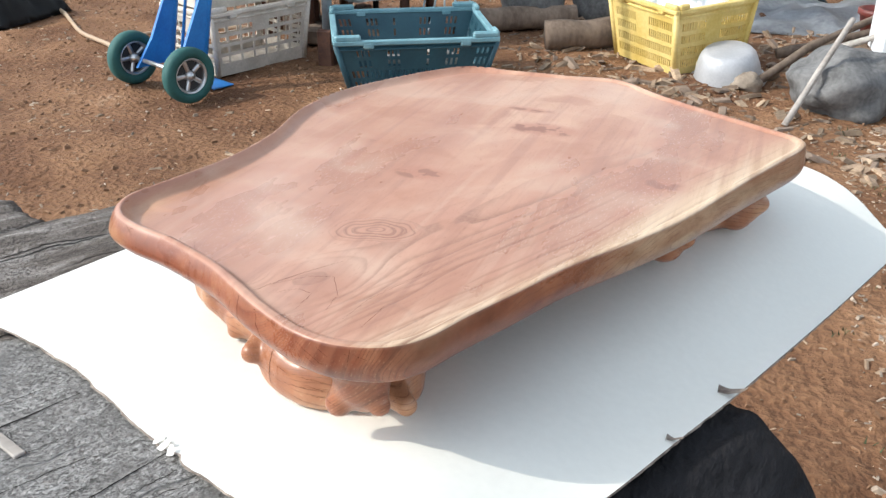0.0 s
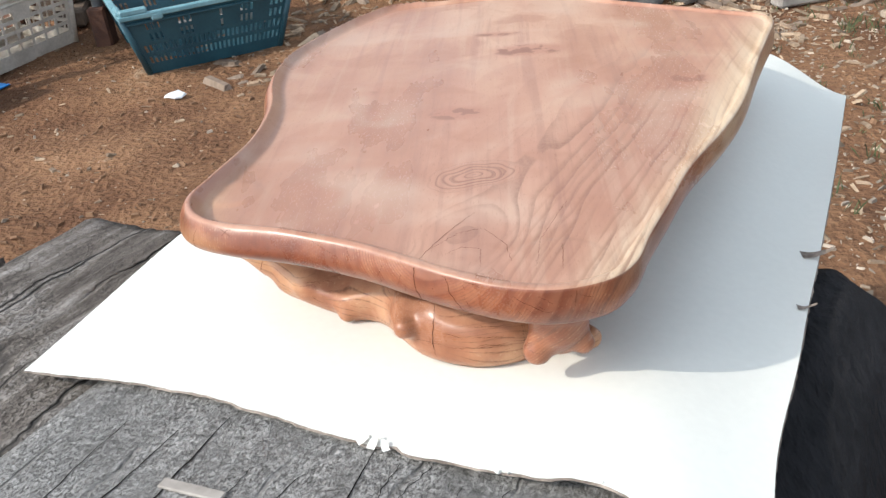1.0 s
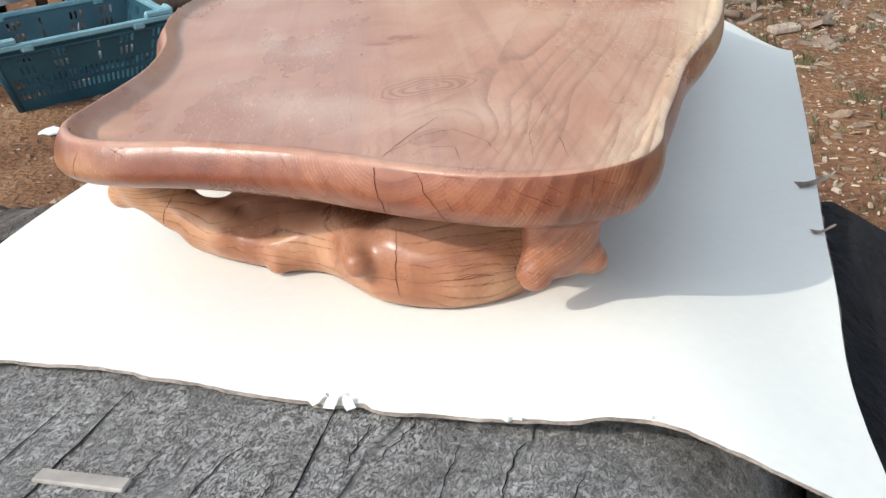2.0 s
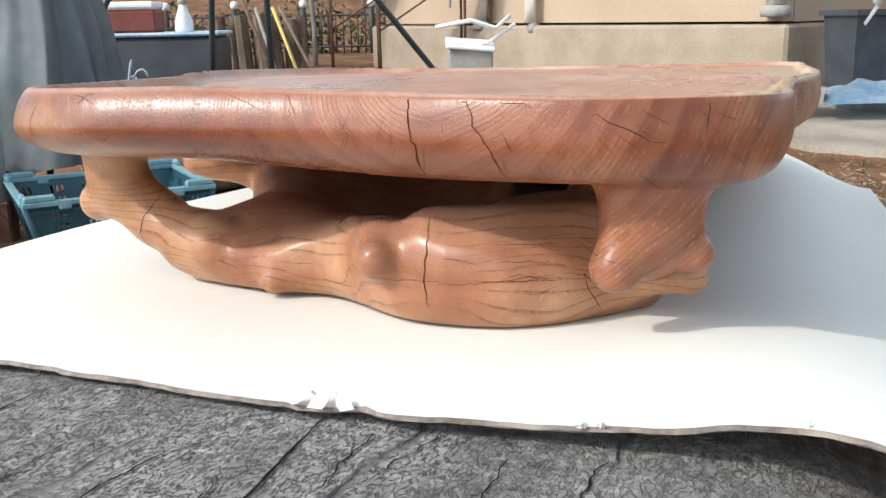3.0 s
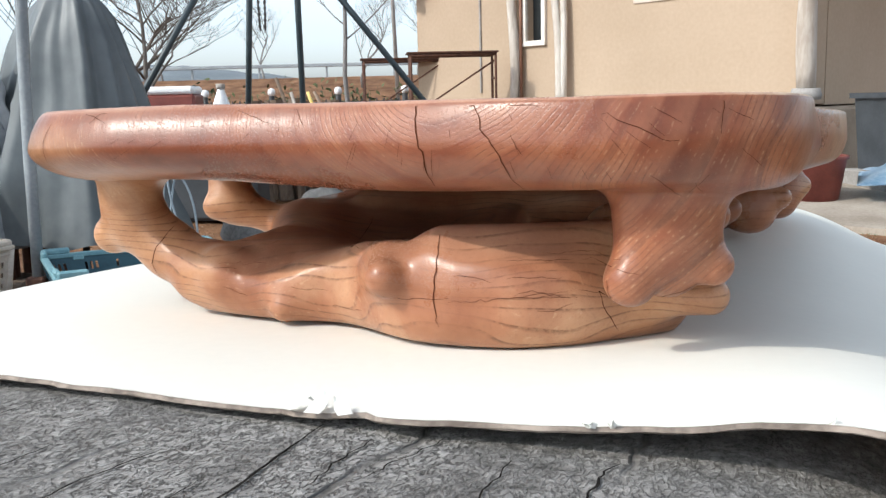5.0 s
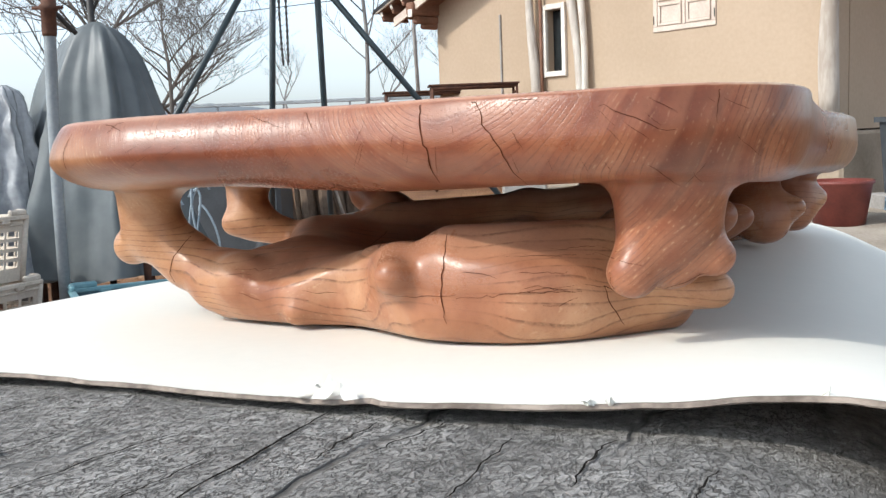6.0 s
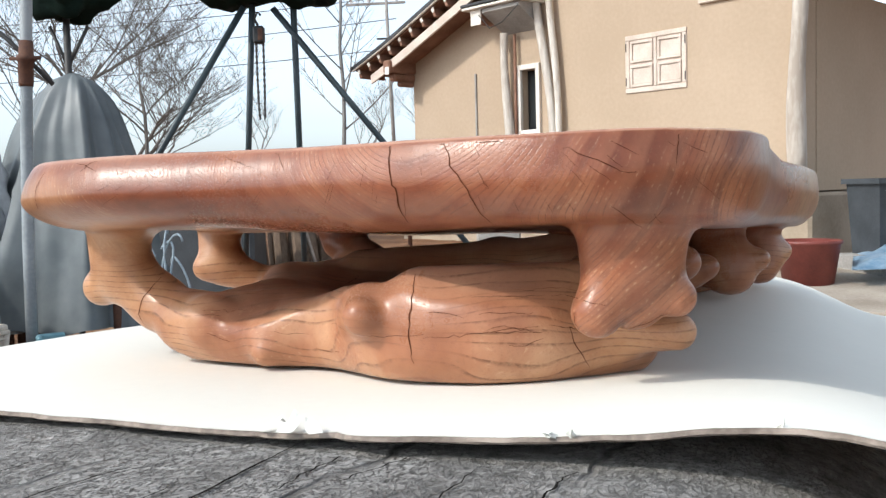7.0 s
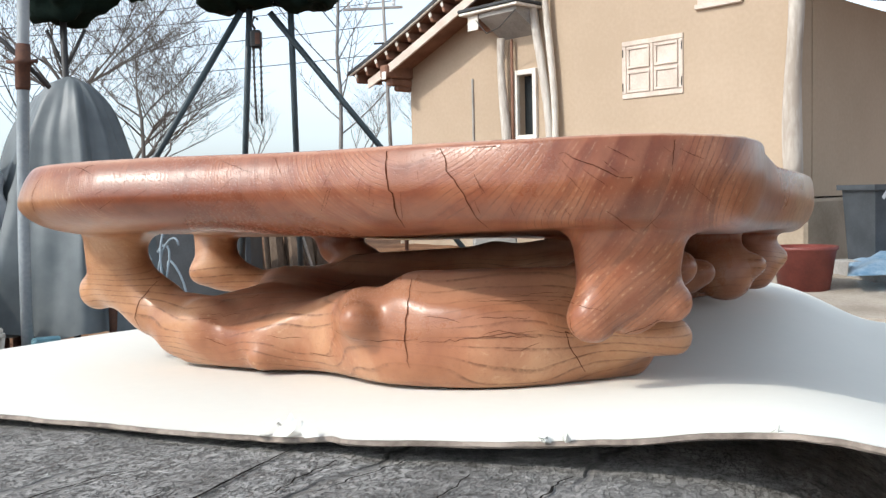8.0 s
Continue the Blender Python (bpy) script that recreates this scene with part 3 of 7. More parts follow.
def lump(bm, m, sub=3, rough=0.2, freq=2.0, seed=0.0, flat=None):
    """An uneven stone-like body."""
    made = bmesh.ops.create_icosphere(bm, subdivisions=sub, radius=1.0)
    off = Vector((seed * 3.1, seed * 1.7, seed * 5.3))
    for v in made["verts"]:
        v.co *= 1 + rough * noise.noise(v.co * freq + off) + rough * 0.4 * noise.noise(v.co * freq * 3 + off)
        v.co = m @ v.co
        if flat is not None:
            v.co.z = max(v.co.z, flat)
    return bm


GROUND = -0.13

import collections

# ---------------------------------------------------------------- the carved tea table
BENCH = Matrix.Translation((-0.30, 0.60, 0.724)) @ pose(0, 0, 0, -3.3, 0, 0)
BOARD_Z = -0.008
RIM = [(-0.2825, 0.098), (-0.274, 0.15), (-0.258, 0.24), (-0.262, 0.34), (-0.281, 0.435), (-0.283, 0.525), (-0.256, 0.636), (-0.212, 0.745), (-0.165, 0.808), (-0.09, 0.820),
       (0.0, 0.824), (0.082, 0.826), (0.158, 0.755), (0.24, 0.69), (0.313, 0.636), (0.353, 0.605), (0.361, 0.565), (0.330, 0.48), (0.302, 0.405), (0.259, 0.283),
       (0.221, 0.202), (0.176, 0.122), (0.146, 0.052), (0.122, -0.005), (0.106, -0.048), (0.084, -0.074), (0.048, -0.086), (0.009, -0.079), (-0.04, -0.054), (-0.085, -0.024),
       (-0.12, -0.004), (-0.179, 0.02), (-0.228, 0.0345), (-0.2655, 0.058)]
FOOT = [(-0.206, 0.118), (-0.190, 0.094), (-0.142, 0.062), (-0.112, 0.050), (-0.075, 0.0), (-0.03, -0.021), (0.005, -0.021), (0.030, -0.012), (0.055, 0.002), (0.072, 0.022), (0.060, 0.085), (0.065, 0.2),
        (0.115, 0.31), (0.185, 0.40), (0.25, 0.47), (0.29, 0.55), (0.28, 0.63), (0.19, 0.68), (0.05, 0.70), (-0.08, 0.64), (-0.185, 0.56), (-0.204, 0.46), (-0.206, 0.36), (-0.190, 0.27), (-0.174, 0.17)]


def rounded(points, steps=5):
    """A closed smooth curve through points."""
    p, out = np.array(points, float), []
    n = len(p)
    for i in range(n):
        a, b, c, d = p[i - 1], p[i], p[(i + 1) % n], p[(i + 2) % n]
        for s in range(steps):
            t = s / steps
            out.append(0.5 * (2 * b + (c - a) * t + (2 * a - 5 * b + 4 * c - d) * t**2 + (3 * b - a - 3 * c + d) * t**3))
    return np.array(out)


def outline_distance(q, poly):
    """Signed distance in the plane from points q (n, 2) to a closed outline; inside is negative."""
    best = np.full(len(q), 1e9)
    odd = np.zeros(len(q), bool)
    for a, b in zip(poly, np.roll(poly, -1, 0)):
        e, w = b - a, q - a
        t = np.clip(w @ e / (e @ e), 0, 1)
        best = np.minimum(best, ((w - t[:, None] * e) ** 2).sum(1))
        cross = (a[1] > q[:, 1]) != (b[1] > q[:, 1])
        with np.errstate(divide="ignore", invalid="ignore"):
            odd ^= cross & (q[:, 0] < e[0] * (q[:, 1] - a[1]) / (e[1] if e[1] else 1e-9) + a[0])
    return np.where(odd, -1, 1) * np.sqrt(best)


def soft_min(a, b, k):
    h = np.clip(0.5 + 0.5 * (b - a) / k, 0, 1)
    return b + (a - b) * h - k * h * (1 - h)


def soft_max(a, b, k):
    return -soft_min(-a, -b, k)


def strand(p, *beads, k=0.012):
    """Round cones from bead to bead: (x, y, z, radius)."""
    out = None
    for a, b in zip(beads, beads[1:]):
        a, b = np.array(a), np.array(b)
        e, w = b[:3] - a[:3], p - a[:3]
        t = np.clip(w @ e / (e @ e), 0, 1)
        d = np.sqrt(((w - t[:, None] * e) ** 2).sum(1)) - (a[3] + (b[3] - a[3]) * t)
        out = d if out is None else soft_min(out, d, k)
    return out


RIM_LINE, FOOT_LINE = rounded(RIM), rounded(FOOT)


def slab_field(p, d):
    """The dished top: d is the distance from its outline."""
    x, y, z = p[:, 0], p[:, 1], p[:, 2]
    d = d - 0.0080 * np.clip((0.06 - x) / 0.14, 0, 1) * np.clip((0.75 - y) / 0.2, 0, 1)
    left = np.clip((-x - 0.02) / 0.17, 0, 1)
    right = np.clip((x - 0.42 * y - 0.02) / 0.07, 0, 1)
    back = np.clip((y - 0.05) / 0.55, 0, 1)
    slim = np.clip((0.03 - x) / 0.12, 0, 1)
    bottom = 0.0672 - 0.030 * np.clip(x, -0.25, 0.0) + 0.0016 * np.sin(x * 31 + 1.0) + 0.004 * back
    start, under = 0.087 + 0.0065 * np.maximum(right, slim), 0.023 + 0.024 * slim + 0.012 * np.clip((-x - 0.18) / 0.05, 0, 1)
    round_ = start - bottom + 0.0022
    drop = np.clip(start - z, 0, round_ - 0.0004)
    body = d + under * (1 - np.sqrt(np.maximum(1 - (drop / round_) ** 2, 0)))
    up = np.clip(z - 0.084, 0, 0.032)
    body = body + (0.15 + 0.55 * np.clip((0.06 - x) / 0.14, 0, 1)) * (0.036 - np.sqrt(0.036**2 - up**2))
    body = soft_max(body, bottom - z, 0.007)
    top = 0.1062 + 0.0062 * np.clip(-x / 0.18, 0, 1) + 0.0105 * back
    body = soft_max(body, z - top, 0.0026)
    # a short inner wall on one long side; elsewhere the floor runs out to a low lip
    lip = 0.0085 + 0.0055 * np.clip((0.06 - x) / 0.14, 0, 1)
    inner = np.clip((-d - lip) / (0.007 + 0.009 * left), 0, 1)
    deep = 0.0040 + 0.0105 * left * (1 - 0.3 * back)
    floor = top - deep * inner * (2 - inner)
    floor = np.where(d < -lip + 0.0002, floor, top + 0.01)
    return soft_max(body, z - floor, 0.0010)


def swell(x, y):
    """How far the sheet rises under the back feet."""
    return 0.019 * np.clip((y - 0.12) / 0.38, 0, 1) * np.clip((x + 0.14) / 0.26, 0, 1)


def base_field(p, d):
    z = p[:, 2]
    ripple = 0.004 * np.sin(p[:, 0] * 38 + p[:, 1] * 11) + 0.003 * np.sin(p[:, 1] * 29 - p[:, 0] * 17)
    slope = np.clip((-0.095 - p[:, 0]) / 0.045, 0, 1) * np.clip((0.16 - p[:, 1]) / 0.08, 0, 1)
    crown = 0.045 - 0.016 * slope * np.clip(1 + d / 0.075, 0, 1) + ripple * 0.6 + 0.011 * np.clip((p[:, 1] - 0.10) / 0.25, 0, 1) - 0.006 * np.clip((-0.08 - p[:, 0]) / 0.08, 0, 1)
    up, down = np.clip(z - 0.020, 0, 0.033), np.clip(0.012 - z, 0, 0.02)
    body = d + ripple * 0.5 + 0.034 - np.sqrt(np.maximum(0.034**2 - up**2, 0)) + 0.024 - np.sqrt(np.maximum(0.024**2 - down**2, 0))
    body = soft_max(body, z - crown, 0.014)
    # the root sinks behind its front and is hollow on one side
    pit = np.exp(-(((p[:, 0] + 0.055) / 0.075) ** 2) - (((p[:, 1] - 0.24) / 0.13) ** 2))
    body = soft_max(body, z - (crown - 0.034 * pit), 0.008)
    a, e = np.array((0.032, 0.165)), np.array((0.080, 0.470))
    w = p[:, :2] - a
    t = np.clip(w @ e / (e @ e), 0, 1)
    body = soft_max(body, 0.043 - np.sqrt(((w - t[:, None] * e) ** 2).sum(1)), 0.02)
    return soft_max(body, BOARD_Z - z, 0.003)


LEGS = [
    lambda p: soft_min(strand(p, (-0.247, 0.130, 0.0852, 0.024), (-0.250, 0.138, 0.060, 0.0158), (-0.243, 0.140, 0.043, 0.0148), (-0.226, 0.138, 0.0285, 0.0155), (-0.203, 0.122, 0.0165, 0.018)),
                       strand(p, (-0.254, 0.146, 0.0455, 0.0137), (-0.2660, 0.150, 0.0385, 0.0126)), 0.012),
    lambda p: soft_min(soft_min(strand(p, (0.0485, -0.040, 0.090, 0.034), (0.0462, -0.041, 0.066, 0.0220), (0.0460, -0.040, 0.050, 0.0190), (0.047, -0.034, 0.036, 0.0165)),
                                strand(p, (0.0395, -0.0410, 0.048, 0.0135), (0.0286, -0.0465, 0.0290, 0.0116)), 0.006),
                       strand(p, (0.0545, -0.0410, 0.044, 0.0115), (0.0640, -0.0465, 0.0350, 0.0090)), 0.006),
    lambda p: soft_min(strand(p, (-0.238, 0.345, 0.085, 0.020), (-0.236, 0.340, 0.060, 0.0145), (-0.231, 0.338, 0.046, 0.0140), (-0.203, 0.345, 0.034, 0.013)),
                       strand(p, (-0.238, 0.335, 0.049, 0.012), (-0.2475, 0.332, 0.0450, 0.0098)), 0.01),
    lambda p: strand(p, (-0.166, 0.59, 0.087, 0.024), (-0.160, 0.58, 0.066, 0.018), (-0.130, 0.56, 0.044, 0.022)),
    lambda p: soft_min(strand(p, (0.055, 0.125, 0.030, 0.024), (0.085, 0.112, 0.040, 0.018), (0.104, 0.100, 0.046, 0.0105)), strand(p, (0.11, 0.32, 0.025, 0.03), (0.155, 0.295, 0.028, 0.014), (0.168, 0.287, 0.032, 0.011)), 0.01),
    lambda p: soft_min(strand(p, (0.205, 0.42, 0.085, 0.032), (0.215, 0.42, 0.055, 0.024), (0.215, 0.41, 0.028, 0.028), (0.222, 0.40, 0.016, 0.022)),
                       strand(p, (0.22, 0.40, 0.035, 0.015), (0.245, 0.395, 0.032, 0.012)), 0.012),
    lambda p: soft_min(strand(p, (0.285, 0.545, 0.085, 0.032), (0.292, 0.545, 0.055, 0.024), (0.295, 0.54, 0.028, 0.024), (0.290, 0.53, 0.012, 0.020)),
                       strand(p, (0.30, 0.545, 0.045, 0.012), (0.318, 0.54, 0.035, 0.011)), 0.012),
    lambda p: strand(p, (0.30, 0.62, 0.085, 0.028), (0.308, 0.63, 0.055, 0.020), (0.30, 0.63, 0.030, 0.020), (0.27, 0.62, 0.012, 0.02)),
]
KNOBS = [((-0.083, 0.022, 0.026, 0.012), (-0.0812, -0.0015, 0.0262, 0.0092)), ((-0.200, 0.121, 0.016, 0.016), (-0.184, 0.100, 0.019, 0.015)), ((-0.142, 0.072, 0.006, 0.010), (-0.143, 0.066, 0.001, 0.0065)),
         ((0.050, 0.004, 0.018, 0.014), (0.0725, -0.0115, 0.0160, 0.0092)), ((-0.05, 0.012, 0.034, 0.016), (0.03, 0.010, 0.036, 0.014)),
         ((-0.115, 0.365, 0.036, 0.021), (0.005, 0.350, 0.039, 0.0215)), ((0.005, 0.350, 0.039, 0.0215), (0.095, 0.325, 0.044, 0.0215))]
SOFT = [0.010, 0.0045, 0.010, 0.010, 0.008, 0.010, 0.010, 0.010]


STEP = 0.0023
START, SHAPE = np.array([-0.300, -0.105, -0.014]), (292, 412, 60)
PLAN = np.stack(np.meshgrid(START[0] + STEP * np.arange(SHAPE[0]), START[1] + STEP * np.arange(SHAPE[1]), indexing="ij"), -1).reshape(-1, 2)
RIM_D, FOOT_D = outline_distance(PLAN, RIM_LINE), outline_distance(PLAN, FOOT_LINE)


def looked_up(table, q):
    """The distance between the plan's knots."""
    g = (q - START[:2]) / STEP
    i = np.clip(np.floor(g).astype(int), 0, np.array(SHAPE[:2]) - 2)
    f = g - i
    t = table.reshape(SHAPE[:2])
    a, b, c, d = t[i[:, 0], i[:, 1]], t[i[:, 0] + 1, i[:, 1]], t[i[:, 0], i[:, 1] + 1], t[i[:, 0] + 1, i[:, 1] + 1]
    return (a * (1 - f[:, 0]) + b * f[:, 0]) * (1 - f[:, 1]) + (c * (1 - f[:, 0]) + d * f[:, 0]) * f[:, 1]


def table_field(p, groups=False):
    return blend_field(p, looked_up(RIM_D, p[:, :2]), looked_up(FOOT_D, p[:, :2]), groups)


def blend_field(p, ds, db, groups=False):
    slab = slab_field(p, ds)
    p = np.column_stack([p[:, :2], p[:, 2] - swell(p[:, 0], p[:, 1]) * np.clip(1 - p[:, 2] / 0.085, 0, 1)])
    base = base_field(p, db)
    for a, b in KNOBS:
        base = soft_min(base, strand(p, a, b), 0.011)
    base = soft_max(base, BOARD_Z - p[:, 2], 0.003)
    legs = [leg(p) for leg in LEGS]
    if groups:
        return np.stack([slab, base, *legs])
    stand = base
    for leg, soft in zip(legs, SOFT):
        stand = soft_min(stand, leg, soft)
    stand = soft_max(stand, BOARD_Z - p[:, 2], 0.003)
    # legs end under the floor of the dish
    stand = soft_max(stand, p[:, 2] - 0.096, 0.004)
    return soft_min(slab, stand, 0.011)


def surface_net(values, origin, step):
    """Quads on the zero surface of a grid of values."""
    inside = values < 0
    nx, ny, nz = (s - 1 for s in values.shape)
    count = sum(inside[i : i + nx, j : j + ny, k : k + nz].astype(np.int8) for i in (0, 1) for j in (0, 1) for k in (0, 1))
    active = (count > 0) & (count < 8)
    cells = np.argwhere(active)
    total, hits = np.zeros((len(cells), 3)), np.zeros(len(cells))
    corners = [(i, j, k) for i in (0, 1) for j in (0, 1) for k in (0, 1)]
    for a in corners:
        for axis in range(3):
            if a[axis]:
                continue
            b = tuple(v + (n == axis) for n, v in enumerate(a))
            va, vb = values[tuple((cells + a).T)], values[tuple((cells + b).T)]
            cut = (va < 0) != (vb < 0)
            t = np.where(cut, va / np.where(cut, va - vb, 1), 0)
            spot = np.array(a) + t[:, None] * (np.array(b) - a)
            total += spot * cut[:, None]
            hits += cut
    verts = origin + step * (cells + total / hits[:, None])
    index = np.full(active.shape, -1)
    index[tuple(cells.T)] = np.arange(len(cells))
    quads = []
    for axis in range(3):
        u, v = (axis + 1) % 3, (axis + 2) % 3
        a = [slice(1, s) for s in active.shape]
        a[axis] = slice(0, active.shape[axis])
        first = inside[tuple(a)]
        b = list(a)
        b[axis] = slice(1, active.shape[axis] + 1)
        second = inside[tuple(b)]
        for sign in (0, 1):
            pick = np.argwhere((first & ~second) if sign == 0 else (~first & second))
            pos = pick.copy()
            pos[:, u] += 1
            pos[:, v] += 1
            ids = []
            for du, dv in ((1, 1), (0, 1), (0, 0), (1, 0)):
                c = pos.copy()
                c[:, u] -= du
                c[:, v] -= dv
                ids.append(index[tuple(c.T)])
            quad = np.stack(ids, 1)
            quads.append(quad if sign == 0 else quad[:, ::-1])
    quads = np.concatenate(quads)
    return verts, quads[(quads >= 0).all(1)]


def carve_table():
    step, origin, shape, flat, ds, db = STEP, START, SHAPE, PLAN, RIM_D, FOOT_D
    zs = origin[2] + step * np.arange(shape[2])
    values = np.empty((len(flat), shape[2]), np.float32)
    for n, z in enumerate(zs):
        p = np.column_stack([flat, np.full(len(flat), z)])
        values[:, n] = blend_field(p, ds, db)
    values = values.reshape(shape)
    verts, quads = surface_net(values, origin, step)
    # a pull onto the exact surface, which also gives the normals
    e = 0.0012
    for turn in range(2):
        value = table_field(verts)
        grad = np.stack([table_field(verts + e * np.eye(3)[n]) - table_field(verts - e * np.eye(3)[n]) for n in range(3)], 1)
        grad /= np.linalg.norm(grad, axis=1, keepdims=True) + 1e-9
        if turn == 0:
            verts = verts - grad * np.clip(value, -step, step)[:, None]
    return verts, quads, grad


TABLE_V, TABLE_Q, TABLE_N = carve_table()
tea_table = thing("tea_table", BENCH, "low oiled hardwood tea table with gnarled root legs on white board", "tea table")
group_of = table_field(TABLE_V[TABLE_Q].mean(1), True)
group_of[0] -= 0.004
group_of[2:] -= 0.003
owner = group_of.argmin(0)


def pieces(quads):
    """The connected pieces of a set of quads, as lists of row numbers."""
    at = collections.defaultdict(list)
    for n, q in enumerate(quads.tolist()):
        for v in q:
            at[v].append(n)
    left, out = set(range(len(quads))), []
    while left:
        todo, got = [left.pop()], []
        while todo:
            n = todo.pop()
            got.append(n)
            for v in quads[n].tolist():
                for m in at[v]:
                    if m in left:
                        left.remove(m)
                        todo.append(m)
        out.append(got)
    return sorted(out, key=len, reverse=True)


# each leg keeps its largest piece; strays go to the top or the base
mids = TABLE_V[TABLE_Q].mean(1)
for number in range(2, len(LEGS) + 2):
    rows = np.flatnonzero(owner == number)
    for stray in pieces(TABLE_Q[rows])[1:]:
        owner[rows[stray]] = 0 if mids[rows[stray[0]], 2] > 0.06 else 1
for number in (0, 1):
    rows = np.flatnonzero(owner == number)
    for stray in pieces(TABLE_Q[rows])[1:]:
        owner[rows[stray]] = 1 - number
for number in range(len(LEGS) + 2):
    own = TABLE_Q[owner == number]
    if not len(own):
        continue
    used, flat = np.unique(own, return_inverse=True)
    name = ("tabletop", "base")[number] if number < 2 else "leg"
    told = ("dished live-edge top, pinkish heartwood with pale sapwood edge", "knobbly root base with a rounded front", "")[min(number, 2)]
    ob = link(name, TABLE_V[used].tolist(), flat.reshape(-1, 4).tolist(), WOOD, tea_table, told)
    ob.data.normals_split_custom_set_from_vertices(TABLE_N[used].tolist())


def ribbon(points, wide, way, mat_, name, lift=0.00025):
    """A thin dark split that lies in the table's skin: points are sent along way onto the wood."""
    pts = np.array(points, float)
    fine = []
    for a, b in zip(pts, pts[1:]):
        n = max(2, int(np.linalg.norm(b - a) / 0.0025))
        fine += [a + (b - a) * s / n for s in range(n)]
    fine = np.array(fine + [pts[-1]])
    rng = np.random.RandomState(int(abs(pts).sum() * 1e4) % 9999)
    fine += rng.normal(0, min(0.00035, 0.012 * np.linalg.norm(pts[-1] - pts[0])), fine.shape)
    way = np.array(way, float)
    if way[1]:
        fine[:, 2] = np.where(fine[:, 2] > 0.066, np.minimum(fine[:, 2], 0.1030 + 0.0062 * np.clip(-fine[:, 0] / 0.18, 0, 1)), fine[:, 2])
    p = fine - way * 0.12
    for _ in range(60):
        p = p + way * np.clip(table_field(p), -0.01, 0.03)[:, None] * 0.8
    e = 0.001
    g = np.stack([table_field(p + e * np.eye(3)[n]) - table_field(p - e * np.eye(3)[n]) for n in range(3)], 1)
    g /= np.linalg.norm(g, axis=1, keepdims=True)
    run = np.gradient(p, axis=0)
    side = np.cross(run, g)
    side /= np.linalg.norm(side, axis=1, keepdims=True) + 1e-9
    t = np.linspace(0, 1, len(p))
    w = 0.38 * wide * (0.25 + 0.75 * np.sin(np.pi * np.clip(t, 0.02, 0.98)) ** 0.6) * (0.75 + 0.5 * rng.rand(len(p)))
    a, b = p + side * w[:, None] / 2 + g * lift, p - side * w[:, None] / 2 + g * lift
    n = len(p)
    verts = np.concatenate([a, b, p - g * 0.001])
    faces = [(i, i + 1, n + i + 1, n + i) for i in range(n - 1)]
    return link(name, verts.tolist(), faces, mat_, tea_table)


FRONT, DOWN = (0, 1, 0), (0, 0, -1)
for pts, wide in (
    ([(-0.0615, 0, 0.112), (-0.062, 0, 0.100), (-0.0605, 0, 0.088), (-0.058, 0, 0.078), (-0.055, 0, 0.071)], 0.0017),
    ([(-0.039, 0, 0.110), (-0.0345, 0, 0.095), (-0.028, 0, 0.0837), (-0.023, 0, 0.075), (-0.0165, 0, 0.069)], 0.0013),
    ([(0.011, 0, 0.0992), (0.0244, 0, 0.093), (0.0386, 0, 0.0873)], 0.0008),
    ([(-0.054, 0, 0.046), (-0.056, 0, 0.030), (-0.057, 0, 0.012), (-0.055, 0, 0.004)], 0.0016),
    ([(0.018, 0, 0.030), (0.022, 0, 0.012), (0.030, 0, 0.000)], 0.0012),
    ([(0.034, 0, 0.016), (0.052, 0, 0.024), (0.060, 0, 0.028), (0.066, 0, 0.024)], 0.0012),
    ([(-0.221, 0, 0.044), (-0.229, 0, 0.032), (-0.233, 0, 0.022), (-0.230, 0, 0.013)], 0.0014),
    ([(-0.257, 0, 0.106), (-0.262, 0, 0.096), (-0.262, 0, 0.086)], 0.0009),
    ([(-0.235, 0, 0.110), (-0.222, 0, 0.104)], 0.0008), ([(-0.222, 0, 0.112), (-0.232, 0, 0.104)], 0.0007),
    ([(-0.024, 0, 0.110), (-0.012, 0, 0.102)], 0.0008), ([(0.058, 0, 0.108), (0.056, 0, 0.090)], 0.0007),
    ([(-0.10, 0, 0.020), (-0.07, 0, 0.016), (-0.05, 0, 0.018)], 0.0007), ([(-0.05, 0, 0.016), (-0.02, 0, 0.019), (0.01, 0, 0.018)], 0.0006),
    ([(-0.18, 0, 0.012), (-0.165, 0, 0.007)], 0.0007), ([(0.03, 0, 0.075), (0.045, 0, 0.066)], 0.0008),
    ([(-0.12, 0, 0.110), (-0.115, 0, 0.098)], 0.0006), ([(-0.15, 0, 0.108), (-0.13, 0, 0.100)], 0.0006),
):
    ribbon(pts, wide, FRONT, CRACK, "crack")
for pts, wide in (
    ([(-0.062, -0.028, 0.1), (-0.050, 0.0, 0.1), (-0.035, 0.028, 0.1), (-0.018, 0.055, 0.1)], 0.0011),
    ([(-0.058, -0.014, 0.1), (-0.030, 0.018, 0.1), (-0.010, 0.024, 0.1), (0.008, -0.005, 0.1), (0.012, -0.035, 0.1)], 0.0008),
    ([(-0.04, -0.02, 0.1), (-0.028, -0.008, 0.1), (-0.012, -0.012, 0.1), (-0.012, -0.04, 0.1)], 0.0007),
    ([(-0.17, 0.05, 0.1), (-0.15, 0.025, 0.1), (-0.14, 0.035, 0.1)], 0.0006),
    ([(0.03, -0.05, 0.1), (0.035, 0.0, 0.1), (0.06, 0.07, 0.1)], 0.0006),
    ([(0.05, -0.05, 0.1), (0.052, -0.01, 0.1)], 0.0008),
):
    ribbon(pts, wide, DOWN, CRACK, "crack")

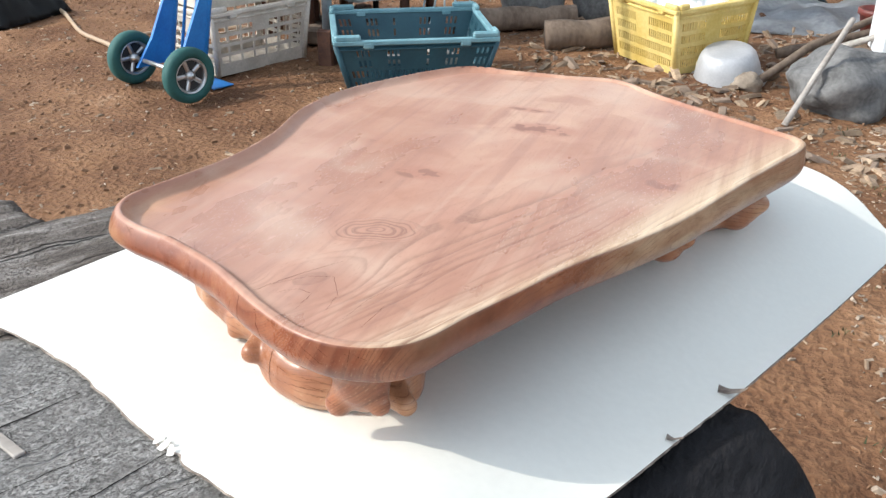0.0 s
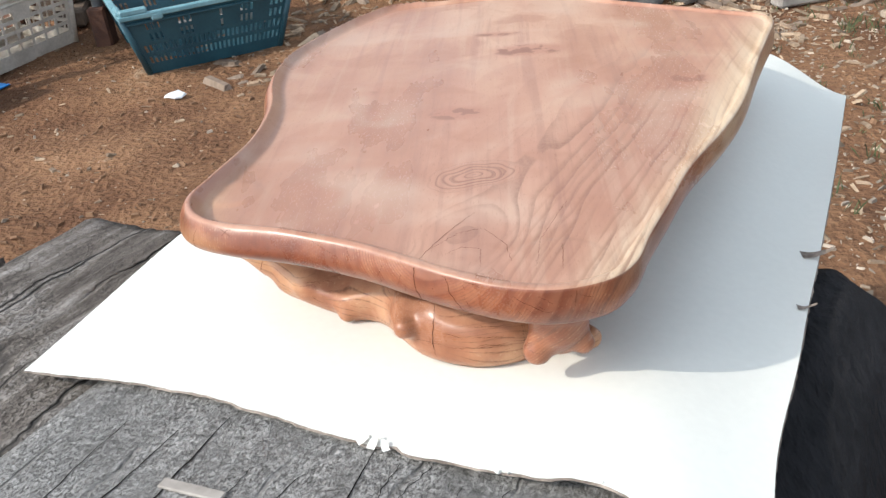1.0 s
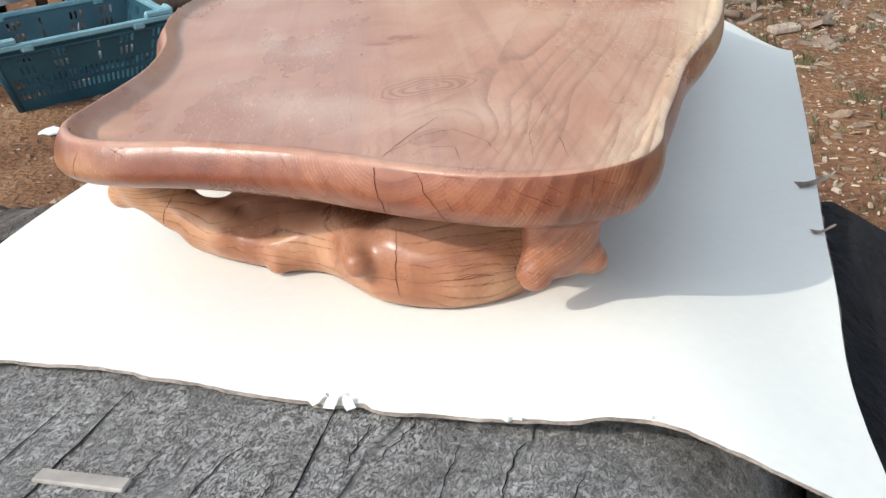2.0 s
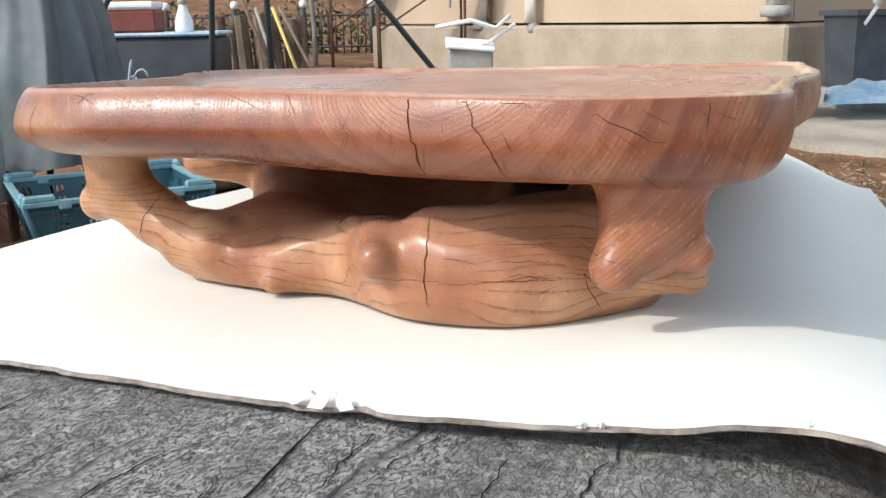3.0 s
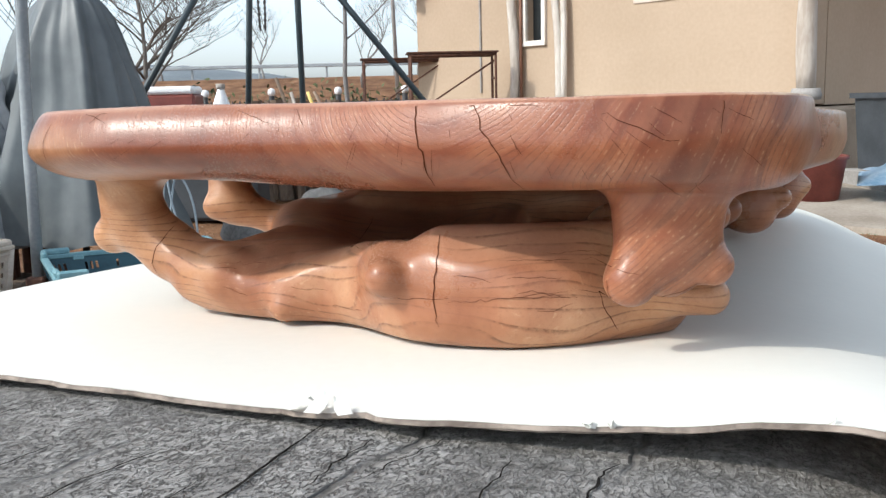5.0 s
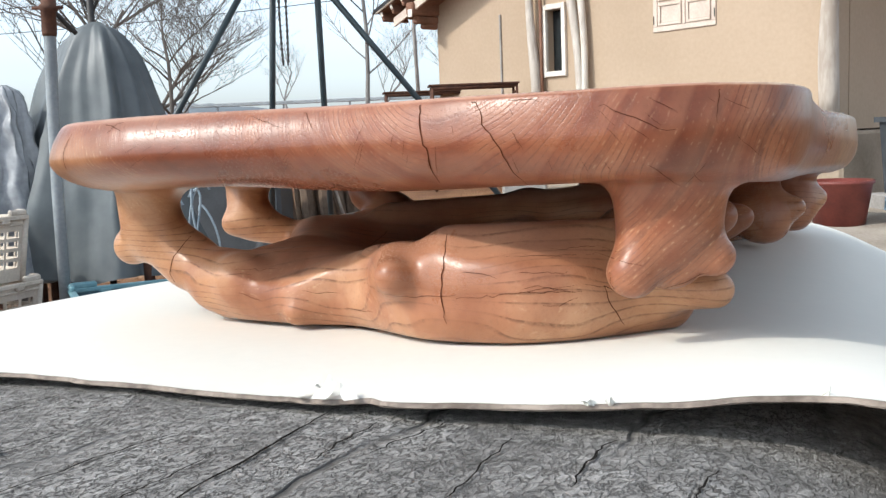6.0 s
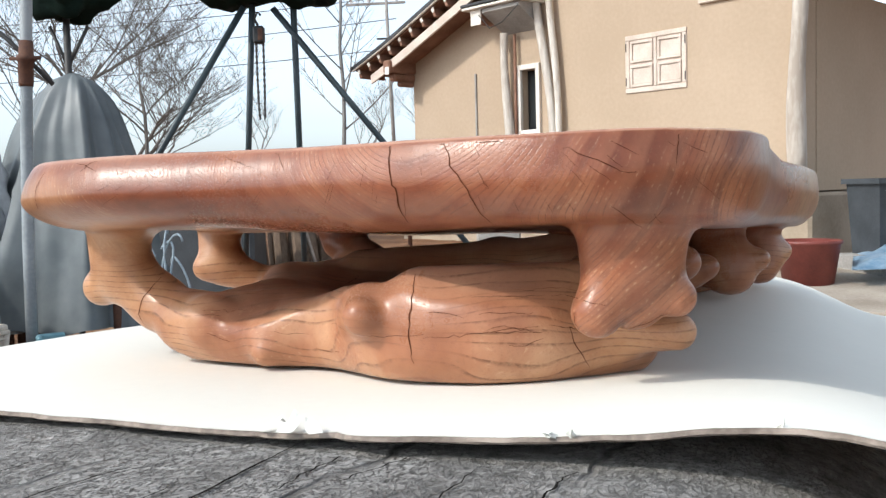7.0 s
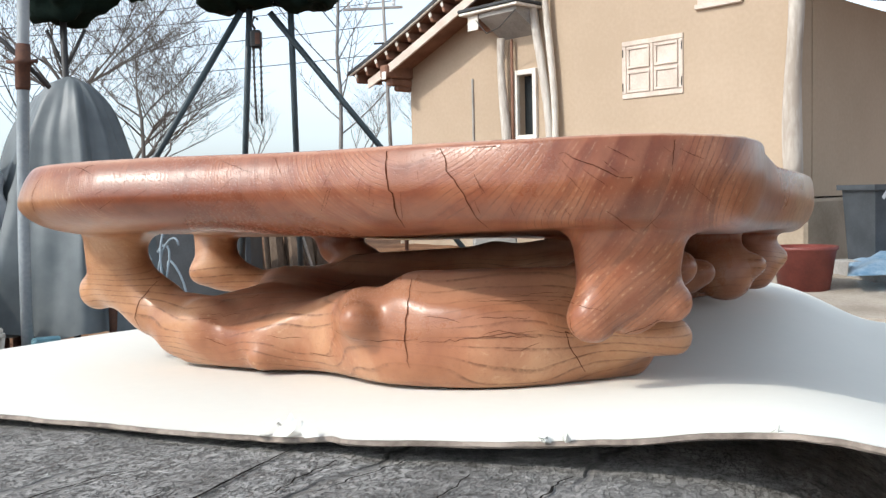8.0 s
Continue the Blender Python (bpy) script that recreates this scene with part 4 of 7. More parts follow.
checks = random.Random(5)
for k in range(190):
    a = checks.uniform(-1.45, 1.2)
    r0 = checks.uniform(0.055, 0.205)
    r1 = r0 + checks.uniform(0.004, 0.016)
    ends = [(-0.055 + r * math.sin(a), 0, 0.168 - r * math.cos(a) * 0.8) for r in (r0, (r0 + r1) / 2, r1)]
    if all(-0.27 < e[0] < 0.09 and 0.072 < e[2] < 0.102 for e in ends):
        ribbon(ends, 0.0004, FRONT, CRACK, "crack")
for k in range(12):
    x, z = checks.uniform(-0.06, 0.085), checks.uniform(0.030, 0.101)
    if z < 0.070 and not 0.028 < x < 0.066:
        continue
    a = math.atan2(0.15 - z, x + 0.055) + (0.0 if k % 3 else math.pi / 2)
    r = checks.uniform(0.003, 0.0075)
    dx, dz = r * math.cos(a), -r * math.sin(a)
    ribbon([(x - dx, 0, z - dz), (x, 0, z + checks.uniform(-0.0005, 0.0005)), (x + dx, 0, z + dz)], 0.0005, FRONT, CRACK, "crack")
for k in range(16):
    x, z = checks.uniform(-0.19, 0.05), checks.uniform(0.004, 0.040)
    ribbon([(x, 0, z), (x + 0.008, 0, z + checks.uniform(-0.002, 0.002)), (x + checks.uniform(0.012, 0.03), 0, z + checks.uniform(-0.003, 0.003))], 0.0006, FRONT, CRACK, "crack")


# ---------------------------------------------------------------- the white board and the bench under it
FRONT_EDGE = [(-0.432, 0.012, -0.011), (-0.33, -0.010, -0.009), (-0.24, -0.040, -0.0095), (-0.109, -0.105, -0.0095), (-0.005, -0.148, -0.005), (0.05, -0.164, 0.0005), (0.072, -0.173, 0.0022), (0.092, -0.194, 0.0025), (0.115, -0.211, -0.005), (0.165, -0.240, -0.024)]
RIGHT_EDGE = [(0.165, -0.240, -0.024), (0.190, -0.135, -0.030), (0.212, -0.076, -0.033), (0.243, -0.005, -0.036), (0.285, 0.108, -0.0395), (0.327, 0.213, -0.044), (0.414, 0.44, -0.046), (0.516, 0.716, -0.046)]
LEFT_EDGE = [(-0.432, 0.012, -0.011), (-0.405, 0.12, -0.009), (-0.376, 0.25, -0.008), (-0.345, 0.36, -0.007), (-0.130, 0.87, -0.004)]
BACK_EDGE = [(-0.130, 0.87, -0.004), (0.28, 0.885, 0.0), (0.365, 0.850, -0.01), (0.450, 0.790, -0.03), (0.516, 0.716, -0.046)]


def along(points, s):
    """A point at the share s of a polyline's length, rounded at the knots."""
    p = np.array(points)
    run = np.r_[0, np.cumsum(np.linalg.norm(np.diff(p[:, :2], axis=0), axis=1))]
    run /= run[-1]
    out = np.zeros(3)
    for k in (-0.04, -0.02, 0.0, 0.02, 0.04):
        t = s + k * min(1, 12 * s, 12 * (1 - s))
        out += np.array([np.interp(t, run, p[:, n]) for n in range(3)])
    return out / 5


def board_point(u, v):
    """The sheet lies flat under the table, lifts along its front and droops over the bench's side."""
    f, r, l, b = along(FRONT_EDGE, u), along(RIGHT_EDGE, v), along(LEFT_EDGE, v), along(BACK_EDGE, u)
    a, c, d, e = (np.array(k[0]) for k in (FRONT_EDGE, RIGHT_EDGE, BACK_EDGE, RIGHT_EDGE[-1:]))
    p = f * (1 - v) + b * v + l * (1 - u) + r * u - (a * (1 - u) * (1 - v) + c * u * (1 - v) + d * (1 - u) * v + e * u * v)
    flat = BOARD_Z - 0.0005
    near, side = math.exp(-((v / (0.14 + 0.06 * u)) ** 2)), math.exp(-(((1 - u) / 0.15) ** 2))
    flat = flat + float(swell(p[0], p[1]))
    z = flat + (f[2] - flat) * near + (r[2] - flat) * side * (1 - near)
    p[2] = z
    return p


def make_board():
    rng = np.random.RandomState(4)
    nu, nv = 96, 120
    ragged = np.cumsum(rng.normal(0, 0.0006, nu + 1))
    ragged -= np.linspace(0, ragged[-1], nu + 1)
    bm = bmesh.new()
    top = {}
    for i in range(nu + 1):
        for j in range(nv + 1):
            u, v = i / nu, j / nv
            p = board_point(u, v)
            near = max(0.0, 1 - v * 60)
            p[:2] += near * np.array((0.35, 0.93)) * (ragged[i] + 0.006 * math.exp(-(((u - 0.57) / 0.012) ** 2)) - 0.004 * math.exp(-(((u - 0.75) / 0.02) ** 2)))
            top[i, j] = bm.verts.new(tuple(p))
    for i in range(nu):
        for j in range(nv):
            bm.faces.new((top[i, j], top[i + 1, j], top[i + 1, j + 1], top[i, j + 1]))
    thick = 0.0024
    faces = list(bm.faces)
    rim = [top[i, 0] for i in range(nu + 1)] + [top[nu, j] for j in range(1, nv + 1)] + [top[i, nv] for i in range(nu - 1, -1, -1)] + [top[0, j] for j in range(nv - 1, 0, -1)]
    low = {v: bm.verts.new(v.co - Vector((0, 0, thick))) for v in bm.verts[:]}
    for f in faces:
        bm.faces.new([low[v] for v in reversed(f.verts)])
    edge = bmesh.new()
    ring = [(edge.verts.new(v.co - Vector((0, 0, 0.0001))), edge.verts.new(v.co - Vector((0, 0, 0.0014 + 0.0005 * rng.rand()))), edge.verts.new(v.co - Vector((0, 0, thick)))) for v in rim]
    for a, b in zip(ring, ring[1:] + ring[:1]):
        edge.faces.new((a[0], a[1], b[1], b[0]))
        edge.faces.new((a[1], a[2], b[2], b[1]))
    for r in ring:
        c = (r[0].co - Vector((0.03, 0.3, 0))).normalized()
        r[1].co += Vector((c.x, c.y, 0)) * (0.0004 + 0.0016 * rng.rand())
    board = thing("board", BENCH, "white sheet board with torn brown edges lying on bench", "board")
    part("sheet", bm, BOARD, board, smooth=True)
    part("edge", edge, BOARD_EDGE, board, "torn brown layered edge")
    # torn flaps of the face paper
    for px, py, size, turn, seed in ((-0.106, -0.1055, 0.0062, 0.5, 1), (-0.098, -0.1095, 0.0070, 1.2, 2), (-0.089, -0.1135, 0.0060, 2.0, 3), (-0.100, -0.1025, 0.0036, 2.9, 4)):
        b2 = bmesh.new()
        bmesh.ops.create_grid(b2, x_segments=7, y_segments=5, size=1.0)
        for w in b2.verts:
            a, b = w.co.x, w.co.y * (1 - 0.55 * max(0.0, w.co.x))
            x, y = size * (a * math.cos(turn) - 0.6 * b * math.sin(turn)), size * (a * math.sin(turn) + 0.6 * b * math.cos(turn))
            lift = size * 0.75 * ((a + 1) / 2) ** 1.6 * (1 + 0.5 * noise.noise(Vector((a * 1.5, b * 1.5, seed))))
            w.co = Vector((px + x * 0.8, py + y * 0.8, BOARD_Z + 0.0004 + lift))
        part("paper_flap", b2, BOARD, board, "curled flap of torn face paper", smooth=True)
    # frayed bits of board along the torn front
    for px, py, pz, size, seed in ((-0.004, -0.149, -0.0035, 0.0022, 1), (0.003, -0.1505, -0.0030, 0.0018, 2), (0.066, -0.1685, 0.0018, 0.0016, 3)):
        b2 = bmesh.new()
        lump(b2, pose(px, py, pz, 0, 20 * seed, 40 * seed) @ Matrix.Diagonal((size * 1.5, size * 0.7, size * 0.6, 1)), 2, 0.7, 1.5, seed)
        part("torn_bit", b2, BOARD, board)
    # grey rips along the long edge
    for v, bend in ((0.468, 0.030), (0.357, 0.017)):
        p = along(RIGHT_EDGE, v)
        b2 = bmesh.new()
        bmesh.ops.create_grid(b2, x_segments=8, y_segments=3, size=1.0)
        for w in b2.verts:
            s = (w.co.x + 1) / 2
            x = p[0] - bend * 0.5 + s * bend * 0.9
            y = p[1] + bend * 0.3 - bend * 0.5 * s + w.co.y * bend * 0.22 * (1.2 - s * 0.9)
            w.co = Vector((x, y, p[2] + 0.002 + 0.5 * bend * s * s + 0.002 * noise.noise(Vector((x * 90, y * 90, 0)))))
        part("rip", b2, BOARD_EDGE, board, "grey torn strip lifting from the edge", smooth=True)
    return board


make_board()

GRAIN = Vector((0.39, 0.92, 0.0)).normalized()
ACROSS = Vector((0.92, -0.39, 0.0)).normalized()


def bench_slab(bm, u0, u1, v0, v1, top, deep, seed, right=0.0, wild=0.006, sides=True):
    """A rough-hewn length of timber; u runs along its grain, v across. right: how far its right side rolls over."""
    nu, nv = 60, 40
    grid = {}
    off = Vector((seed * 7.7, seed * 3.3, seed))
    for i in range(nu + 1):
        for j in range(nv + 1):
            u, v = u0 + (u1 - u0) * i / nu, v0 + (v1 - v0) * j / nv
            p = GRAIN * u + ACROSS * v
            z = top + wild * noise.noise(Vector((v * 14, u * 3.0, 0)) + off) + wild * 0.6 * noise.noise(Vector((v * 40, u * 9, 3)) + off) + wild * 1.2 * noise.noise(Vector((v * 3, u * 3, 9)) + off)
            e = min(i, nu - i, j if right else min(j, nv - j), nv) / 2
            z -= 0.006 * max(0.0, 1 - e) ** 2
            p += ACROSS * (0.006 * noise.noise(Vector((u * 6, j * 0.0, 5)) + off)) + GRAIN * (0.012 * noise.noise(Vector((v * 12, 0, 1)) + off) * (1 if i in (0, nu) else 0))
            if right:
                w = max(0.0, v - (v1 - right)) / right
                z -= right * (1 - math.sqrt(max(0.0, 1 - min(w, 1) ** 2))) * 0.9
            grid[i, j] = bm.verts.new((p.x, p.y, z))
    for i in range(nu):
        for j in range(nv):
            bm.faces.new((grid[i, j], grid[i, j + 1], grid[i + 1, j + 1], grid[i + 1, j]))
    rim = [grid[i, 0] for i in range(nu + 1)] + [grid[nu, j] for j in range(1, nv + 1)] + [grid[i, nv] for i in range(nu - 1, -1, -1)] + [grid[0, j] for j in range(nv - 1, 0, -1)]
    rows = [rim]
    for k in (1, 2, 3, 4):
        rows.append([bm.verts.new(Vector((v.co.x, v.co.y, v.co.z + (top - deep - v.co.z) * k / 4)) + Vector((noise.noise(v.co * 9 + off), noise.noise(v.co * 9 - off), 0)) * 0.008 * (k < 4)) for v in rim])
    for a, b in zip(rows, rows[1:]):
        for s in range(len(rim)):
            bm.faces.new((a[s], a[(s + 1) % len(rim)], b[(s + 1) % len(rim)], b[s]))
    bm.faces.new(rows[-1])
    bmesh.ops.recalc_face_normals(bm, faces=bm.faces)
    return bm


bench = thing("log_bench", BENCH, "heavy bench of weathered grey cracked timber with a near-black side", "bench")
seat = part("seat", bench_slab(bmesh.new(), -0.80, 0.33, -0.335, 0.215, -0.0155, 0.30, 1, right=0.13, wild=0.0018), LOG, bench, "grey checked log with long cracks", smooth=True)
seat_top = np.array([v.co for v in seat.data.vertices if v.co.z > -0.045])


def seat_height(x, y):
    d = (seat_top[:, 0] - x) ** 2 + (seat_top[:, 1] - y) ** 2
    near = np.argsort(d)[:4]
    w = 1.0 / (d[near] + 1e-6)
    return float((seat_top[near, 2] * w).sum() / w.sum())


# long open splits along the grain, widest in the middle
splits = random.Random(11)
for x, y, length, wide in ((-0.262, -0.075, 0.21, 0.0022), (-0.222, -0.062, 0.24, 0.0030), (-0.190, -0.125, 0.07, 0.0012), (-0.150, -0.135, 0.09, 0.0015), (-0.098, -0.105, 0.12, 0.0019), (-0.076, -0.125, 0.05, 0.0013),
                           (-0.052, -0.125, 0.045, 0.0012), (-0.030, -0.150, 0.07, 0.0010), (0.004, -0.155, 0.05, 0.0014), (-0.128, -0.165, 0.06, 0.0011), (0.030, -0.185, 0.05, 0.0010), (-0.31, -0.06, 0.16, 0.0016)):
    b2 = bmesh.new()
    n, last, drift, veer = 18, None, 0.0, splits.uniform(-0.10, 0.10)
    for i in range(n + 1):
        f = i / n
        drift += splits.uniform(-0.0013, 0.0013)
        c = Vector((x, y, 0)) - GRAIN.to_3d().normalized() * (length * f) + ACROSS.to_3d().normalized() * (drift + veer * length * f)
        half = 0.32 * wide * (0.10 + math.sin(math.pi * min(1.0, 0.12 + 0.88 * f)) ** 0.7) * splits.uniform(0.6, 1.2)
        side = ACROSS.to_3d().normalized() * half
        pair = [b2.verts.new((q.x, q.y, seat_height(q.x, q.y) + 0.0007)) for q in (c - side, c + side)]
        if last:
            b2.faces.new((last[0], last[1], pair[1], pair[0]))
        last = pair
    bmesh.ops.recalc_face_normals(b2, faces=b2.faces)
    part("split", b2, SPLIT, bench, "dark open split along the grain")
part("plank", bench_slab(bmesh.new(), -0.80, 0.155, -0.640, -0.345, -0.030, 0.16, 2, wild=0.012), PLANK, bench, "brown weathered plank with deep grain", smooth=True)
part("plank", bench_slab(bmesh.new(), -0.80, 0.05, -0.90, -0.685, -0.045, 0.12, 3, wild=0.010), PLANK, bench, "brown weathered plank with deep grain", smooth=True)
# the bench's right side is coloured near-black
part("bark", bench_slab(bmesh.new(), -0.78, 0.345, 0.205, 0.318, -0.062, 0.62, 4, right=0.12, wild=0.012), BARK, bench, "near-black bark side", smooth=True)
for u, v in ((-0.6, -0.45), (-0.6, 0.0), (0.3, 0.0), (-0.1, -0.45), (-0.5, -0.78), (-0.1, -0.78)):
    p = GRAIN * u + ACROSS * v
    part("foot", boxes(((0.14, 0.14, 0.72), pose(p.x, p.y, -0.13 - 0.36, 0, 0, 20)), bevel=0.01), OLDWOOD, bench)
# a pale strip of wood left on the bench
strip = thing("wood_strip", BENCH @ pose(-0.228, -0.148, -0.0148, 0, 0, -22), "short pale strip of wood lying on the bench", "wood strip")
part("strip", boxes(((0.055, 0.010, 0.003), pose(0, 0, 0.0015, 0, 0, 3)), bevel=0.0008), STICK, strip)


# ---------------------------------------------------------------- the ground
def ground_height(x, y):
    rise = np.clip((y - 6.0) / 5.0, 0, 1)
    z = GROUND + 0.30 * rise * rise * (3 - 2 * rise)
    bank = np.clip((y - 24.0) / 9.0, 0, 1)
    return z + 1.55 * bank * bank * (3 - 2 * bank)


def make_ground():
    def spread(inner, outer, n, far):
        a = np.linspace(-inner, inner, n)
        b = inner * (outer / inner) ** (np.arange(1, far + 1) / far)
        return np.concatenate([-b[::-1], a, b])

    xs, ys = spread(4.5, 900, 150, 26) - 0.6, spread(4.5, 900, 150, 40) + 3.4
    verts, index = [], {}
    for i, x in enumerate(xs):
        for j, y in enumerate(ys):
            z = float(ground_height(x, y))
            q = Vector((x, y, 0))
            near = 1.0 if abs(x) < 8 and y < 14 else 0.3
            z += near * (0.022 * noise.noise(q * 1.6) + 0.014 * noise.noise(q * 4.3) + 0.007 * noise.noise(q * 11))
            index[i, j] = len(verts)
            verts.append((float(x), float(y), z))
    faces = [(index[i, j], index[i + 1, j], index[i + 1, j + 1], index[i, j + 1]) for i in range(len(xs) - 1) for j in range(len(ys) - 1)]
    return tagged(link("ground", verts, faces, DIRT), "bare brown trodden earth of a yard", "ground", kind="structure")


make_ground()


def scatter(name, count, mat_, area, size, label, category, seed, flat=0.35, blade=False, clear=()):
    """Loose bits strewn on the ground, joined as one mass."""
    rng = np.random.RandomState(seed)
    verts, faces = [], []
    made = 0
    while made < count:
        x, y = rng.uniform(area[0], area[1]), rng.uniform(area[2], area[3])
        if any((x - cx) ** 2 + (y - cy) ** 2 < r * r for cx, cy, r in clear):
            continue
        made += 1
        z = float(ground_height(x, y)) + 0.022 * noise.noise(Vector((x, y, 0)) * 1.6) + 0.014 * noise.noise(Vector((x, y, 0)) * 4.3) + 0.007 * noise.noise(Vector((x, y, 0)) * 11)
        s = size[0] * (size[1] / size[0]) ** (rng.rand() ** 1.8)
        n = len(verts)
        if blade:
            for _ in range(7):
                a, lean = rng.uniform(0, 6.28), rng.uniform(0.2, 0.9)
                bx, by = x + rng.normal(0, 0.018), y + rng.normal(0, 0.018)
                h = s * rng.uniform(0.6, 1.2)
                n = len(verts)
                dx, dy = math.cos(a), math.sin(a)
                verts += [(bx - dy * 0.003, by + dx * 0.003, z), (bx + dy * 0.003, by - dx * 0.003, z), (bx + dx * lean * h * 0.5, by + dy * lean * h * 0.5, z + h * 0.7), (bx + dx * lean * h, by + dy * lean * h, z + h)]
                faces += [(n, n + 1, n + 2), (n + 1, n + 3, n + 2)]
            continue
        m = Euler((rng.normal(0, 0.25), rng.normal(0, 0.25), rng.uniform(0, 6.28))).to_matrix()
        long, broad, tall = s, s * rng.uniform(0.14, 0.5), s * flat * rng.uniform(0.3, 1.0)
        for cx, cy, cz in ((-1, -1, -1), (1, -0.8, -1), (0.85, 1, -1), (-0.9, 0.8, -1), (-0.7, -0.8, 1), (0.8, -0.6, 1), (0.7, 0.75, 1), (-0.8, 0.6, 1)):
            c = m @ Vector((cx * long * rng.uniform(0.4, 0.55), cy * broad * rng.uniform(0.4, 0.55), cz * tall * 0.5))
            verts.append((x + c.x, y + c.y, z + c.z + tall * 0.3))
        faces += [tuple(n + k for k in f) for f in ((3, 2, 1, 0), (4, 5, 6, 7), (0, 1, 5, 4), (1, 2, 6, 5), (2, 3, 7, 6), (3, 0, 4, 7))]
    ob = link(name, verts, faces, mat_, smooth=False)
    return tagged(ob, label, category, kind="stuff")


scatter("clods", 9000, CLOD, (-5.5, 2.6, 0.6, 7.0), (0.006, 0.035), "crumbs and clods of brown earth", "earth clods", 1, 0.6)
scatter("pebbles", 3800, STONE, (-5.5, 3.0, 0.6, 7.5), (0.006, 0.030), "small grey pebbles on the earth", "pebbles", 2, 0.55)
scatter("wood_chips", 2600, CHIP, (-5.0, 2.6, 0.8, 6.5), (0.010, 0.055), "pale wood chips strewn over the yard", "wood chips", 3, 0.22)
scatter("wood_chips", 1800, CHIP, (-1.4, 1.1, 3.6, 6.2), (0.02, 0.15), "broken bark and wood chips piled by the crates", "wood chips", 4, 0.22)
scatter("grass_tufts", 260, GRASS, (0.25, 2.6, 1.6, 6.5), (0.015, 0.06), "thin green grass tufts in the dirt", "grass", 5, blade=True)
scatter("wood_chips", 900, CHIP, (0.35, 2.8, 2.4, 6.0), (0.015, 0.11), "flat bark and wood chips among thin grass", "wood chips", 6, 0.18)
scatter("bark_scraps", 700, OLDWOOD, (-1.6, 2.2, 3.7, 6.3), (0.03, 0.22), "dark strips of bark lying by the heap", "bark", 7, 0.16)
scatter("grass_tufts", 260, GRASS, (0.9, 2.8, 2.2, 4.6), (0.02, 0.06), "thin green grass tufts in the dirt", "grass", 8, blade=True)
scatter("gravel", 5200, STONE, (0.30, 3.0, 1.2, 5.6), (0.008, 0.040), "pale gravel and crumbs among thin grass", "gravel", 9, 0.4)
scatter("wood_chips", 2600, CHIP, (0.30, 3.0, 1.2, 5.6), (0.010, 0.050), "small wood chips and dry straw on the dirt", "wood chips", 10, 0.15)
scatter("clods", 2600, CLOD, (-5.2, 0.2, 1.6, 5.6), (0.010, 0.036), "larger clods of reddish brown earth", "earth clods", 11, 0.40)


# ---------------------------------------------------------------- crates and loose things in the yard
def lattice(nu, nv, hole, place, thick):
    """A sheet of nu x nv cells with real holes; place(u, v, w) gives the spot for u, v in 0..1 and depth w."""
    verts, faces, index = [], [], {}

    def vert(i, j, k):
        if (i, j, k) not in index:
            index[i, j, k] = len(verts)
            verts.append(tuple(place(i / nu, j / nv, k * thick)))
        return index[i, j, k]

    solid = {(i, j) for i in range(nu) for j in range(nv) if not hole(i, j)}
    for i, j in solid:
        a = [vert(i, j, 0), vert(i + 1, j, 0), vert(i + 1, j + 1, 0), vert(i, j + 1, 0)]
        b = [vert(i, j, 1), vert(i + 1, j, 1), vert(i + 1, j + 1, 1), vert(i, j + 1, 1)]
        faces += [tuple(a), tuple(reversed(b))]
        for (di, dj), (p, q) in zip(((0, -1), (1, 0), (0, 1), (-1, 0)), ((0, 1), (1, 2), (2, 3), (3, 0))):
            if (i + di, j + dj) not in solid:
                faces.append((a[q], a[p], b[p], b[q]))
    return verts, faces


